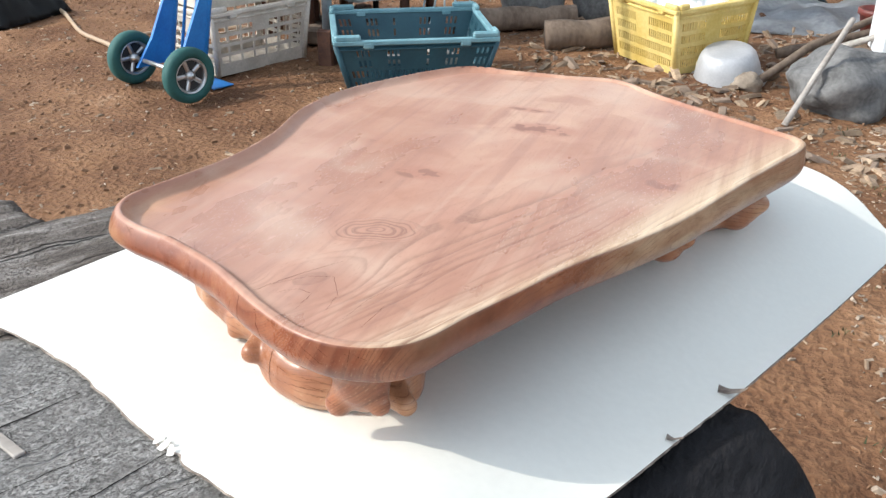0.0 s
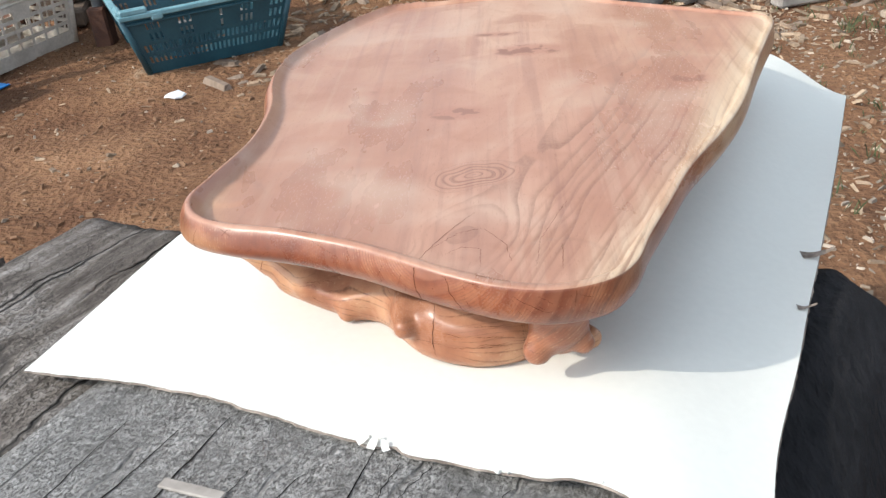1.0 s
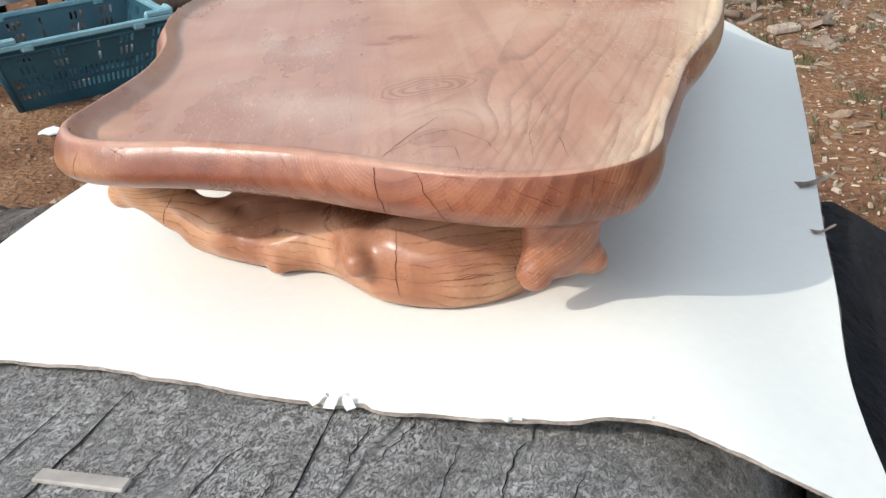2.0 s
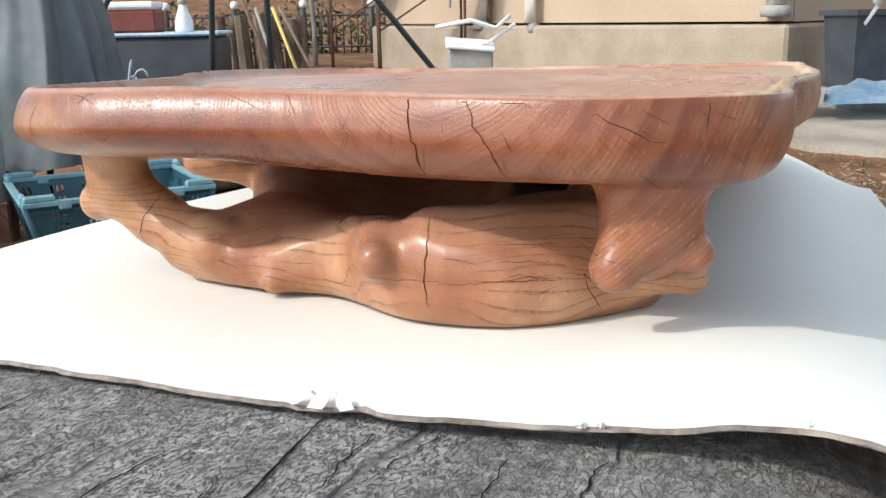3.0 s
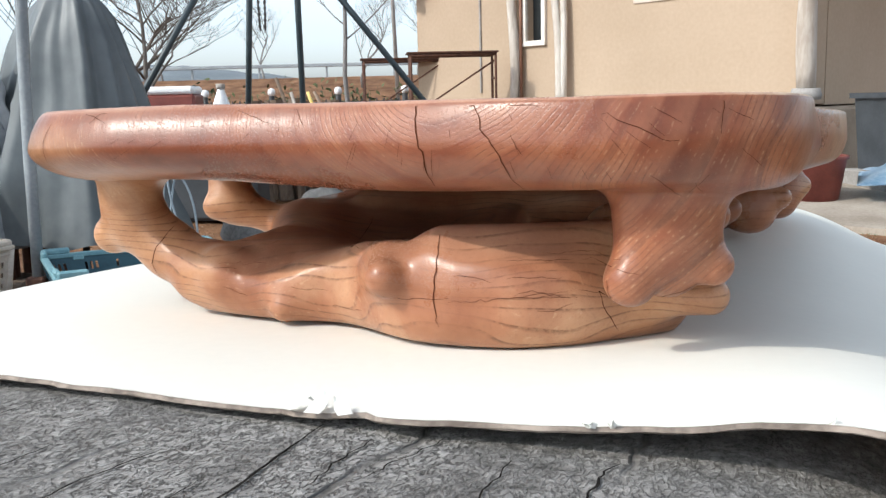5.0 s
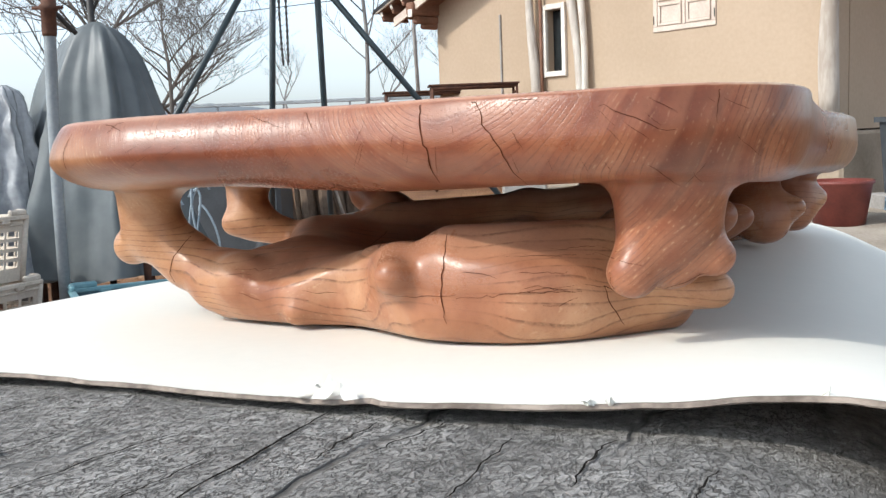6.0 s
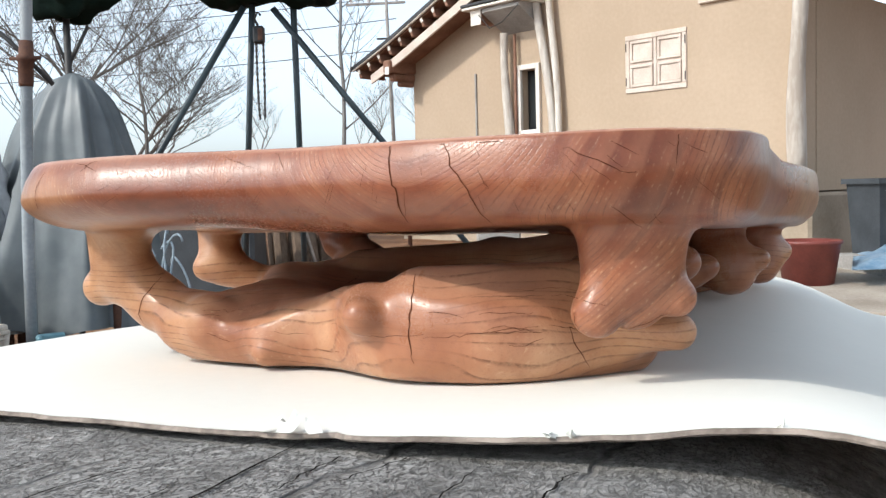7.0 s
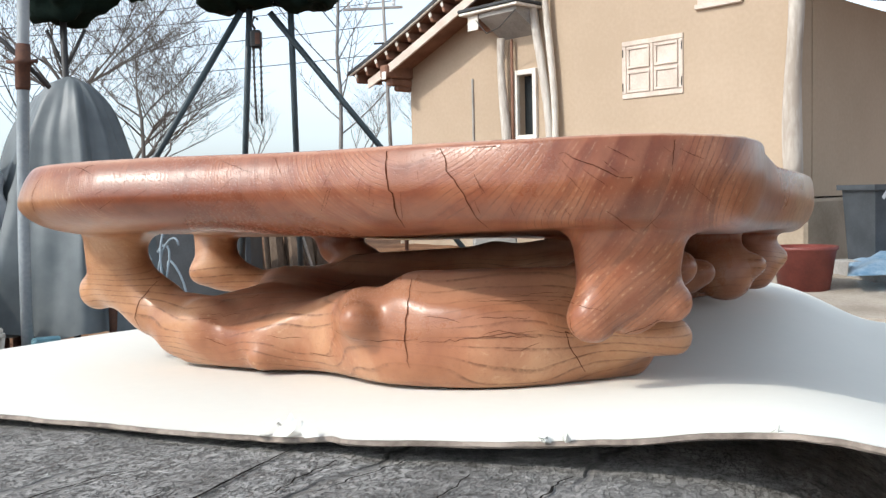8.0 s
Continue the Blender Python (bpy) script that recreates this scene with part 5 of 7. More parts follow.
def crate(m, long, deep, tall, taper, body, rim, label, hole, cells, group="harvest crates"):
    """An open plastic crate: four slotted walls, a floor, a flanged rim with dips, corner ribs."""
    c = thing("crate", m, label, "crate", group)

    def wall(length, half, turn):
        rot = pose(0, 0, 0, 0, 0, turn)

        def place(u, v, w):
            wide = length / 2 - taper * (1 - v)
            out = half - taper * (1 - v)
            return rot @ Vector(((2 * u - 1) * wide, -out + w, v * tall))

        link("wall", *lattice(cells[0], cells[1], hole, place, 0.006), body, c, smooth=False)

    wall(long, deep / 2, 0), wall(deep, long / 2, 90), wall(long, deep / 2, 180), wall(deep, long / 2, 270)
    part("floor", boxes(((long - 2 * taper, deep - 2 * taper, 0.006), pose(0, 0, 0.006)), bevel=0.001), body, c)
    bm = bmesh.new()
    for sx, sy, lx, ly in ((0, -1, long, 0.03), (0, 1, long, 0.03), (-1, 0, 0.03, deep), (1, 0, 0.03, deep)):
        box(bm, (lx + 0.02, ly, 0.022) if sy else (lx, ly - 0.03, 0.022), pose(sx * long / 2, sy * deep / 2, tall), 0.004)
    for sx in (-1, 1):
        for sy in (-1, 1):
            box(bm, (long * 0.16, 0.026, 0.03), pose(sx * long * 0.425, sy * deep / 2, tall + 0.022), 0.008)
            box(bm, (0.026, deep * 0.13, 0.03), pose(sx * long / 2, sy * deep * 0.415, tall + 0.022), 0.008)
    part("rim", bm, rim, c, "flanged upper rim with raised corners")
    low = bmesh.new()
    for sx, sy, lx, ly in ((0, -1, long, 0.012), (0, 1, long, 0.012), (-1, 0, 0.012, deep), (1, 0, 0.012, deep)):
        box(low, (lx - 0.02, ly, 0.012) if sy else (lx, ly - 0.04, 0.012), pose(sx * (long / 2 - 0.002), sy * (deep / 2 - 0.002), tall - 0.032), 0.003)
    part("lower_flange", low, body, c)
    for sx in (-1, 1):
        for sy in (-1, 1):
            verts, faces = tube_data([((long / 2 - taper) * sx, (deep / 2 - taper) * sy, 0.0), (long / 2 * sx, deep / 2 * sy, tall - 0.01)], 0.014, 8)
            link("corner_post", verts, faces, body, c)
    for sx in (-1, 1):
        for s in (-1, 1):
            part("latch", boxes(((0.05, 0.034, 0.03), pose(s * long * 0.30, sx * deep / 2, tall - 0.012)), bevel=0.006), rim, c)
    return c


def slots(i, j):
    """Rows of narrow slots with blank bands."""
    return i % 2 == 1 and j in (3, 4, 6, 7, 9, 10, 12, 13) and i not in (1, 61) and not (24 < i < 34 and j > 8) and not (j > 8 and (i // 6) % 2 == 0)


def grille(i, j):
    return i % 7 != 0 and j % 3 != 0 and 2 < i < 49 and 2 < j < 16 and not (20 < i < 30 and j > 12)


def yellow_slots(i, j):
    return i % 2 == 1 and j in (2, 3, 5, 6, 8, 9, 11, 12) and 4 < i < 58 and not (24 < i < 36 and j > 7)


crate(pose(-1.765, 4.25, GROUND, 0, 0, 28.5), 0.755, 0.68, 0.285, 0.075, TEAL, TEAL_RIM, "open teal plastic crate with slotted walls on the dirt", slots, (62, 16))
crate(pose(-2.78, 4.28, GROUND, 0, 0, 68), 0.62, 0.44, 0.32, 0.030, CREAM, CREAM, "dusty cream plastic crate with gridded walls", grille, (52, 19))
crate(pose(-2.80, 4.27, GROUND + 0.335, 0, 0, 66), 0.60, 0.42, 0.30, 0.030, CREAM, CREAM, "dusty cream plastic crate stacked on another crate", grille, (52, 19))
crate(pose(-0.56, 5.14, GROUND + 0.012, 3, 0, -44), 0.58, 0.50, 0.34, 0.035, YELLOW, YELLOW, "yellow plastic crate full of scraps, slightly tilted", yellow_slots, (62, 16))
scraps = thing("scrap_heap", pose(-0.56, 5.14, GROUND + 0.27, 0, 0, -44), "pale sacks and green scraps heaped in the yellow crate", "scraps")
bm = bmesh.new()
for n in range(5):
    lump(bm, pose(-0.16 + 0.08 * n, 0.05 * math.sin(n * 2.1), 0.03, 0, 0, n * 40) @ Matrix.Diagonal((0.10, 0.12, 0.06, 1)), 3, 0.3, 2, n)
part("sack", bm, WHITE, scraps, smooth=True)
bm = bmesh.new()
for n in range(4):
    box(bm, (0.16, 0.03, 0.012), pose(0.05 + 0.04 * n, 0.10 - 0.06 * n, 0.09 + 0.01 * n, 20, 10, 35 * n), 0.003)
part("scrap", bm, GRASS, scraps)
for n, (x, y, rot) in enumerate(((-1.62, 4.55, 20), (-1.85, 4.35, 70), (-1.55, 4.35, 40))):
    p = thing("wood_offcut", pose(x, y, GROUND + 0.05 + 0.03 * n, 8, 12 * n, rot), "pale wood offcut lying in a crate", "wood offcut", "offcuts")
    part("offcut", boxes(((0.34, 0.06, 0.035), Matrix()), bevel=0.006), STICK, p)


def hand_truck():
    t = thing("hand_truck", pose(0, 0, 0), "blue painted hand truck with green tyres, loaded with cream crates", "hand truck")
    a, b = Vector((-2.595, 3.545, 0.0)), Vector((-3.045, 3.722, 0.0))
    ax = (b - a).normalized()
    fwd = Vector((-ax.y, ax.x, 0)) * -1
    if fwd.y < 0:
        fwd = -fwd
    for c in (a, b):
        m = Matrix.Translation(c) @ ax.to_track_quat("Z", "Y").to_matrix().to_4x4()
        w = new("wheel")
        w.parent, w.matrix_local = t, m
        part("tyre", revolve([(0.085, -0.030), (0.118, -0.032), (0.130, -0.020), (0.132, 0.0), (0.130, 0.020), (0.118, 0.032), (0.085, 0.030), (0.083, 0.0)], 40, True), TYRE, w, "dark green rubber tyre", smooth=True)
        part("rim", revolve([(0.0845, -0.026), (0.080, -0.028), (0.074, -0.020), (0.070, 0.0), (0.074, 0.020), (0.080, 0.028), (0.0845, 0.026)], 36, True), CHROME, w, "zinc plated wheel rim", smooth=True)
        # the shade between the spokes is an added black disc
        part("disc", revolve([(0.0, -0.006), (0.071, -0.006), (0.071, 0.006), (0.0, 0.006)], 30), BLACK, w, "black disc in place of the dark gaps between spokes")
        part("hub", revolve([(0.0, -0.034), (0.012, -0.034), (0.015, -0.028), (0.024, -0.022), (0.026, 0.0), (0.024, 0.022), (0.015, 0.028), (0.012, 0.034), (0.0, 0.034)], 24), CHROME, w, smooth=True)
        for n in range(5):
            part("spoke", boxes(((0.052, 0.020, 0.036), pose(0, 0, 0, 0, 0, n * 72) @ pose(0.047, 0, 0)), bevel=0.006), CHROME, w)
    tube("axle", [a - ax * 0.03, b + ax * 0.03], 0.011, CHROME, t)
    up = Vector((0, 0, 1)) + fwd * 0.22
    for s in (0.22, 0.80):
        base = a + (b - a) * s + fwd * 0.14 + Vector((0, 0, -0.10))
        tube("rail", [base, base + up * 0.5, base + up * 1.05], 0.014, BLUE, t)
        foot = a + (b - a) * s
        bm = bmesh.new()
        n = [bm.verts.new(foot + v) for v in (ax * 0.012 + fwd * -0.04 + Vector((0, 0, -0.03)), ax * 0.012 + fwd * 0.17 + Vector((0, 0, -0.03)), ax * 0.012 + fwd * 0.225 + Vector((0, 0, 0.36)), ax * 0.012 + fwd * 0.195 + Vector((0, 0, 0.36)), ax * 0.012 + fwd * 0.06 + Vector((0, 0, 0.10)))]
        f = bm.faces.new(n)
        r = bmesh.ops.extrude_face_region(bm, geom=[f])
        bmesh.ops.translate(bm, vec=ax * -0.018, verts=[v for v in r["geom"] if isinstance(v, bmesh.types.BMVert)])
        bmesh.ops.recalc_face_normals(bm, faces=bm.faces)
        part("gusset", bm, BLUE, t)
    for s in (0.40, 0.60):
        base = a + (b - a) * s + fwd * 0.15 + Vector((0, 0, -0.02))
        tube("slat", [base, base + up * 1.0], 0.008, BLUE, t)
    for h in (0.02, 0.45, 0.95):
        p, q = (a + (b - a) * s + fwd * 0.14 + Vector((0, 0, -0.10)) + up * h for s in (0.22, 0.80))
        tube("crossbar", [p, q], 0.010, BLUE, t)
    mid = (a + b) / 2 + fwd * 0.28
    bm = bmesh.new()
    box(bm, (0.36, 0.12, 0.006), Matrix.Translation((mid.x - fwd.x * 0.05, mid.y - fwd.y * 0.05, GROUND + 0.012)) @ pose(0, 0, 0, 0, 0, math.degrees(math.atan2(ax.y, ax.x))), 0.002)
    part("toe_plate", bm, BLUE, t)
    return t


hand_truck()

# basin upside down, boulder, sticks, logs
basin = thing("basin", pose(-0.262, 4.84, GROUND + 0.008, 12, -4, 0), "dented aluminium basin lying upside down on chips", "basin")
part("bowl", revolve([(0.175, 0.0), (0.180, 0.006), (0.172, 0.012), (0.165, 0.03), (0.155, 0.085), (0.138, 0.135), (0.118, 0.158), (0.10, 0.163), (0.0, 0.163), (0.0, 0.157), (0.10, 0.155), (0.132, 0.130), (0.150, 0.083), (0.16, 0.03), (0.168, 0.008)], 44), ALU, basin, smooth=True)
part("lip", revolve([(0.172, 0.0), (0.190, -0.004), (0.194, 0.004), (0.188, 0.010), (0.174, 0.010)], 44, True), ALU, basin, smooth=True)


def boulder(x, y, sx, sy, sz, seed, mat_=ROCK, label="rounded grey boulder among wood chips"):
    b = thing("boulder", pose(x, y, GROUND, 0, 0, seed * 33), label, "boulder", "boulders")
    part("stone", lump(bmesh.new(), pose(0, 0, sz * 0.55) @ Matrix.Diagonal((sx, sy, sz, 1)), 4, 0.22, 1.6, seed), mat_, b, smooth=True)


boulder(0.285, 4.58, 0.275, 0.24, 0.180, 1)
boulder(-1.55, 5.75, 0.22, 0.2, 0.26, 3)
boulder(-1.15, 6.0, 0.25, 0.2, 0.28, 4)
boulder(-0.17, 4.72, 0.09, 0.07, 0.06, 5, STONE, "small pale stone beside the basin")


def log(points, radii, mat_, label, name="log", group="logs"):
    p0 = Vector(points[0])
    t = thing(name, Matrix.Translation(p0), label, name, group)
    verts, faces = [], []
    pts, rad = [], []
    n = 14
    for i in range(n + 1):
        s = i / n * (len(points) - 1)
        k = min(int(s), len(points) - 2)
        q = Vector(points[k]).lerp(Vector(points[k + 1]), s - k) - p0
        pts.append(q + Vector((noise.noise(q * 3), noise.noise(q * 3 + Vector((9, 0, 0))), noise.noise(q * 3 + Vector((0, 9, 0))))) * radii[0] * 0.35)
        rad.append((radii[0] + (radii[1] - radii[0]) * i / n) * (1 + 0.12 * noise.noise(q * 7)))
    tube_data(pts, rad, 12, verts, faces)
    link("trunk" if radii[0] > 0.03 else "rod", verts, faces, mat_, t)


log([(-1.30, 5.12, GROUND + 0.08), (-0.95, 5.30, GROUND + 0.09)], (0.085, 0.09), OLDWOOD, "short brown log lying beside the yellow crate")
log([(0.50, 4.40, GROUND + 0.085), (0.98, 4.80, GROUND + 0.115)], (0.100, 0.085), GREYLOG, "short weathered grey log with a cut end")
log([(0.34, 4.90, GROUND + 0.085), (0.98, 4.96, GROUND + 0.085)], (0.088, 0.085), OLDWOOD, "old brown log under a foam box")
log([(0.36, 5.10, GROUND + 0.080), (0.98, 5.14, GROUND + 0.080)], (0.085, 0.085), OLDWOOD, "old brown log under a foam box")
log([(-1.95, 5.35, GROUND + 0.07), (-1.25, 5.65, GROUND + 0.08)], (0.075, 0.07), OLDWOOD, "old brown log on the dirt")
log([(0.045, 4.20, GROUND), (0.15, 4.36, 0.085), (0.258, 4.48, 0.30)], (0.015, 0.013), STICK, "bleached stick leaning on a boulder", "stick", "sticks")
log([(-0.13, 4.70, GROUND + 0.03), (0.10, 4.95, 0.05), (0.42, 5.30, 0.16)], (0.022, 0.018), OLDWOOD, "dark branch lying across the heap", "branch", "sticks")
log([(-0.05, 5.25, GROUND + 0.06), (0.45, 5.45, 0.05)], (0.030, 0.024), OLDWOOD, "dark branch lying across the heap", "branch", "sticks")
log([(0.25, 5.0, 0.05), (0.55, 4.95, 0.20)], (0.018, 0.014), STICK, "bleached stick on the heap", "stick", "sticks")
log([(0.90, 4.75, GROUND + 0.02), (1.25, 4.20, GROUND + 0.03)], (0.020, 0.016), OLDWOOD, "weathered stick on the dirt", "stick", "sticks")


def slab_piece(name, x, y, z, size, rot, mat_, label, tilt=0):
    t = thing(name, pose(x, y, z, tilt, 0, rot), label, name.replace("_", " "))
    part("body", boxes((size, pose(0, 0, size[2] / 2)), bevel=min(0.012, min(size) * 0.2)), mat_, t)


slab_piece("timber", 1.06, 4.28, GROUND, (0.30, 0.09, 0.06), 18, STICK, "pale grey timber offcut on the ground")
slab_piece("timber", 1.15, 4.55, GROUND, (0.60, 0.05, 0.04), -8, OLDWOOD, "long dark timber lying on the ground")
slab_piece("brick", 1.37, 3.98, GROUND, (0.13, 0.07, 0.03), 12, STONE, "pale stone slab on the ground")
slab_piece("brick", 1.62, 5.3, GROUND, (0.14, 0.07, 0.04), 5, STONE, "pale stone slab on the ground")
slab_piece("foam_box", 0.62, 4.98, GROUND + 0.175, (0.46, 0.30, 0.24), 8, WHITE, "white foam box set down on the old logs")
chip = thing("white_stone", pose(-1.70, 3.585, GROUND + 0.006, 6, 0, 25), "flat white chip lying on the dirt", "stone")
part("stone", lump(bmesh.new(), Matrix.Diagonal((0.045, 0.026, 0.012, 1)), 2, 0.55, 1.3, 2), WHITE, chip)
slab_piece("white_stone", -3.55, 3.20, GROUND, (0.07, 0.05, 0.03), 60, STONE, "pale stone lying on the dirt", 6)


def sheet(name, corners, height, mat_, label, seed, n=28):
    """A crumpled cloth or plastic sheet lying over the ground."""
    a, b, c, d = (Vector(v) for v in corners)
    bm = bmesh.new()
    g = {}
    for i in range(n + 1):
        for j in range(n + 1):
            u, v = i / n, j / n
            p = a.lerp(b, u).lerp(d.lerp(c, u), v)
            h = noise.noise(Vector((u * 3 + seed, v * 3, seed))) + 0.5 * noise.noise(Vector((u * 8, v * 8 + seed, 2)))
            edge = min(1.0, 6 * min(u, v, 1 - u, 1 - v))
            p.z += max(0.004, height * (0.5 + 0.6 * h) * edge)
            g[i, j] = bm.verts.new(p - a)
    for i in range(n):
        for j in range(n):
            bm.faces.new((g[i, j], g[i + 1, j], g[i + 1, j + 1], g[i, j + 1]))
    r = bmesh.ops.solidify(bm, geom=list(bm.faces), thickness=0.003)
    t = thing(name, Matrix.Translation(a), label, name.replace("_", " "))
    part("cloth", bm, mat_, t, smooth=True)


sheet("plastic_sheet", ((-0.30, 5.95, GROUND), (0.62, 6.0, GROUND), (0.80, 7.2, GROUND), (-0.5, 7.1, GROUND)), 0.12, FILM, "crumpled grey-white plastic sheet on the ground", 3)
sheet("black_bag", ((-5.2, 4.25, GROUND), (-4.52, 4.36, GROUND), (-4.50, 4.95, GROUND), (-5.2, 5.1, GROUND)), 0.42, BLACK, "black plastic bag on the dirt", 5)
pot = thing("flower_pot", pose(0.46, 5.95, GROUND), "brown clay flower pot by the heap", "pot")
part("body", revolve([(0.07, 0), (0.10, 0.16), (0.115, 0.17), (0.115, 0.20), (0.10, 0.20), (0.09, 0.17), (0.065, 0.01), (0.0, 0.01)], 28), REDTUB, pot, smooth=True)
hose = thing("hose", pose(0, 0, 0), "tan garden hose curling over the dirt", "hose")
pts = []
knots = [(-4.95, 5.45), (-4.845, 5.214), (-4.62, 4.95), (-4.30, 4.671), (-3.95, 4.42), (-3.60, 4.20), (-3.25, 4.12)]
for a, b in zip(knots, knots[1:]):
    for n in range(8):
        s = n / 8
        pts.append((a[0] + (b[0] - a[0]) * s, a[1] + (b[1] - a[1]) * s + 0.02 * math.sin(len(pts) * 0.35), GROUND + 0.022))
pts += [(-3.25 - 0.35 * math.sin(s * 0.42), 4.12 + 0.09 * s, GROUND + 0.025) for s in range(0, 10)]
tube("pipe", pts, 0.013, HOSE, hose)


# ---------------------------------------------------------------- pole, covered machine, parasol, tripod
pole = thing("steel_pole", pose(-2.305, 4.36, GROUND), "grey steel post with a rusty collar", "post")
tube("shaft", [(0.020, 0, 0.15), (0.030, 0, 0.75), (0.045, 0, 1.174), (0.079, 0, 1.857), (0.115, 0, 2.6)], 0.027, STEEL, pole, sides=18)
part("footing", boxes(((0.09, 0.09, 0.20), pose(0.02, 0, 0.10)), bevel=0.01), RUST, pole, "rusty footing")
tube("collar", [(0.0585, 0, 1.455), (0.0590, 0, 1.47), (0.0625, 0, 1.565), (0.0640, 0, 1.57), (0.0642, 0, 1.59), (0.0655, 0, 1.595), (0.0690, 0, 1.66)], [0.030, 0.033, 0.033, 0.041, 0.041, 0.033, 0.031], RUST, pole, "rusty iron collar", 24)
tube("bolt", [(-0.005, -0.01, 1.58), (0.135, -0.01, 1.58)], 0.008, RUST, pole)
tube("brace", [(-0.45, 0.10, 2.02), (-0.03, 0.05, 1.67), (0.155, 0.06, 1.47)], 0.011, FENCE, pole)


def draped(name, m, label, top, reach, deep, mat_, phase, sheet_label, spread=0.55):
    """A tall hump under a sheet with hanging folds; top is its height, reach and deep its half widths."""
    t = thing(name, m, label, name.replace("_", " "))
    bm = bmesh.new()
    rings, steps = 34, 96
    made = []
    for i in range(rings + 1):
        s = i / rings
        z = top - (top - 0.125) * s
        row = []
        for k in range(steps):
            w = 2 * math.pi * k / steps
            fold = 1.25 * (1 - abs(math.sin(w * 4.5 + 1.5 * math.sin(w * 2 + 1 + phase) + 0.7 * math.sin(w * 3) + 0.35 * s)) ** 0.55)
            fold2 = 0.5 + 0.5 * math.sin(w * 19 + 2 + s * 1.5)
            out = s**0.44
            rx, ry = reach * out + 0.012, deep * out + 0.012
            widen = 1 + (0.15 + spread * s) * max(0.0, -math.cos(w))
            amp = (0.105 + 0.05 * s) * min(1, s * 9) * (1 + 0.8 * noise.noise(Vector((math.cos(w) * 1.7, math.sin(w) * 1.7, 3.0 + s + phase))))
            k1 = 1 + amp * (fold - 0.5) * 2.2 + amp * 0.3 * (fold2 - 0.5)
            lumpy = 0.02 * noise.noise(Vector((math.cos(w) * 2, math.sin(w) * 2, z * 3 + phase))) + 0.25 * phase * 0.05 * noise.noise(Vector((math.cos(w) * 5, math.sin(w) * 5, z * 9)))
            x, y = rx * widen * k1 * math.cos(w), ry * k1 * math.sin(w)
            row.append(bm.verts.new((x + lumpy, y + lumpy, z + 0.02 * fold * s + 0.012 * math.sin(w * 5) * s)))
        made.append(row)
    for a, b in zip(made, made[1:]):
        for k in range(steps):
            bm.faces.new((a[k], a[(k + 1) % steps], b[(k + 1) % steps], b[k]))
    bm.faces.new(made[0][::-1])
    bmesh.ops.recalc_face_normals(bm, faces=bm.faces)
    part("tarpaulin", bm, mat_, t, sheet_label, smooth=True)
    for x in (-reach * 0.8, reach * 0.6):
        for y in (-deep * 0.55, deep * 0.55):
            tube("leg", [(x, y, GROUND), (x, y, 0.4)], 0.03, RUST, t)
    return t


draped("covered_machine", pose(-2.345, 5.15, 0), "tall machine covered by a grey tarpaulin with hanging folds", 1.485, 0.42, 0.36, TARP, 0.0, "grey tarpaulin with hanging folds")
draped("covered_stack", pose(-2.80, 4.98, 0), "stack wrapped in crumpled pale grey plastic beside the tarpaulin", 1.16, 0.22, 0.20, FILM, 2.0, "crumpled pale plastic film", 0.3)
cords = thing("cord_tangle", pose(-1.86, 4.86, GROUND), "tangle of pale blue plastic cord leaning on the tarpaulin", "cord")
for n, (x0, x1, x2, high) in enumerate(((-0.08, 0.06, 0.15, 0.74), (0.13, 0.02, 0.07, 0.78), (0.02, 0.11, 0.03, 0.70), (-0.12, -0.05, 0.00, 0.66), (0.18, 0.16, 0.05, 0.62))):
    pts = []
    for k in range(13):
        u = k / 12
        pts.append((x0 * (1 - u) ** 2 + 2 * x1 * u * (1 - u) + x2 * u * u + 0.012 * math.sin(9 * u + n), 0.02 * n + 0.03 * math.sin(5 * u + 2 * n), 0.01 + high * math.sin(u * 1.9) / math.sin(1.57)))
    tube("strand", pts, 0.006, CORD, cords)
for n in range(7):
    x = -3.0 + 0.17 * n
    slab_piece("firewood", x, 5.0 + 0.10 * math.sin(n * 2.4), GROUND, (0.10 + 0.03 * (n % 3), 0.40, 0.09 + 0.05 * (n % 2)), 15 * math.sin(n), OLDWOOD if n % 3 else RAFTER, "brown firewood piece under the tarpaulin")

parasol = thing("parasol", pose(-2.40, 5.22, GROUND), "closed dark green parasol on a thin dark pole", "parasol")
tube("pole", [(0, 0, 0.0), (0, 0, 2.3)], 0.020, FENCE, parasol)
bm = bmesh.new()
lump(bm, pose(0.0, 0, 2.19) @ Matrix.Diagonal((0.27, 0.22, 0.27, 1)), 4, 0.35, 2.2, 11)
for v in bm.verts:
    v.co.x *= 1 + 0.3 * max(0, v.co.z - 2.1)
part("canopy", bm, GREENTARP, parasol, smooth=True)
bm = bmesh.new()
lump(bm, pose(0.36, 0.05, 2.13) @ Matrix.Diagonal((0.11, 0.1, 0.10, 1)), 3, 0.4, 2.5, 12)
part("loose_cloth", bm, GREENTARP, parasol, smooth=True)
for dx in (-0.10, 0.11):
    tube("strut", [(0, 0, 1.66), (dx, 0.02, 1.88)], 0.010, FENCE, parasol)


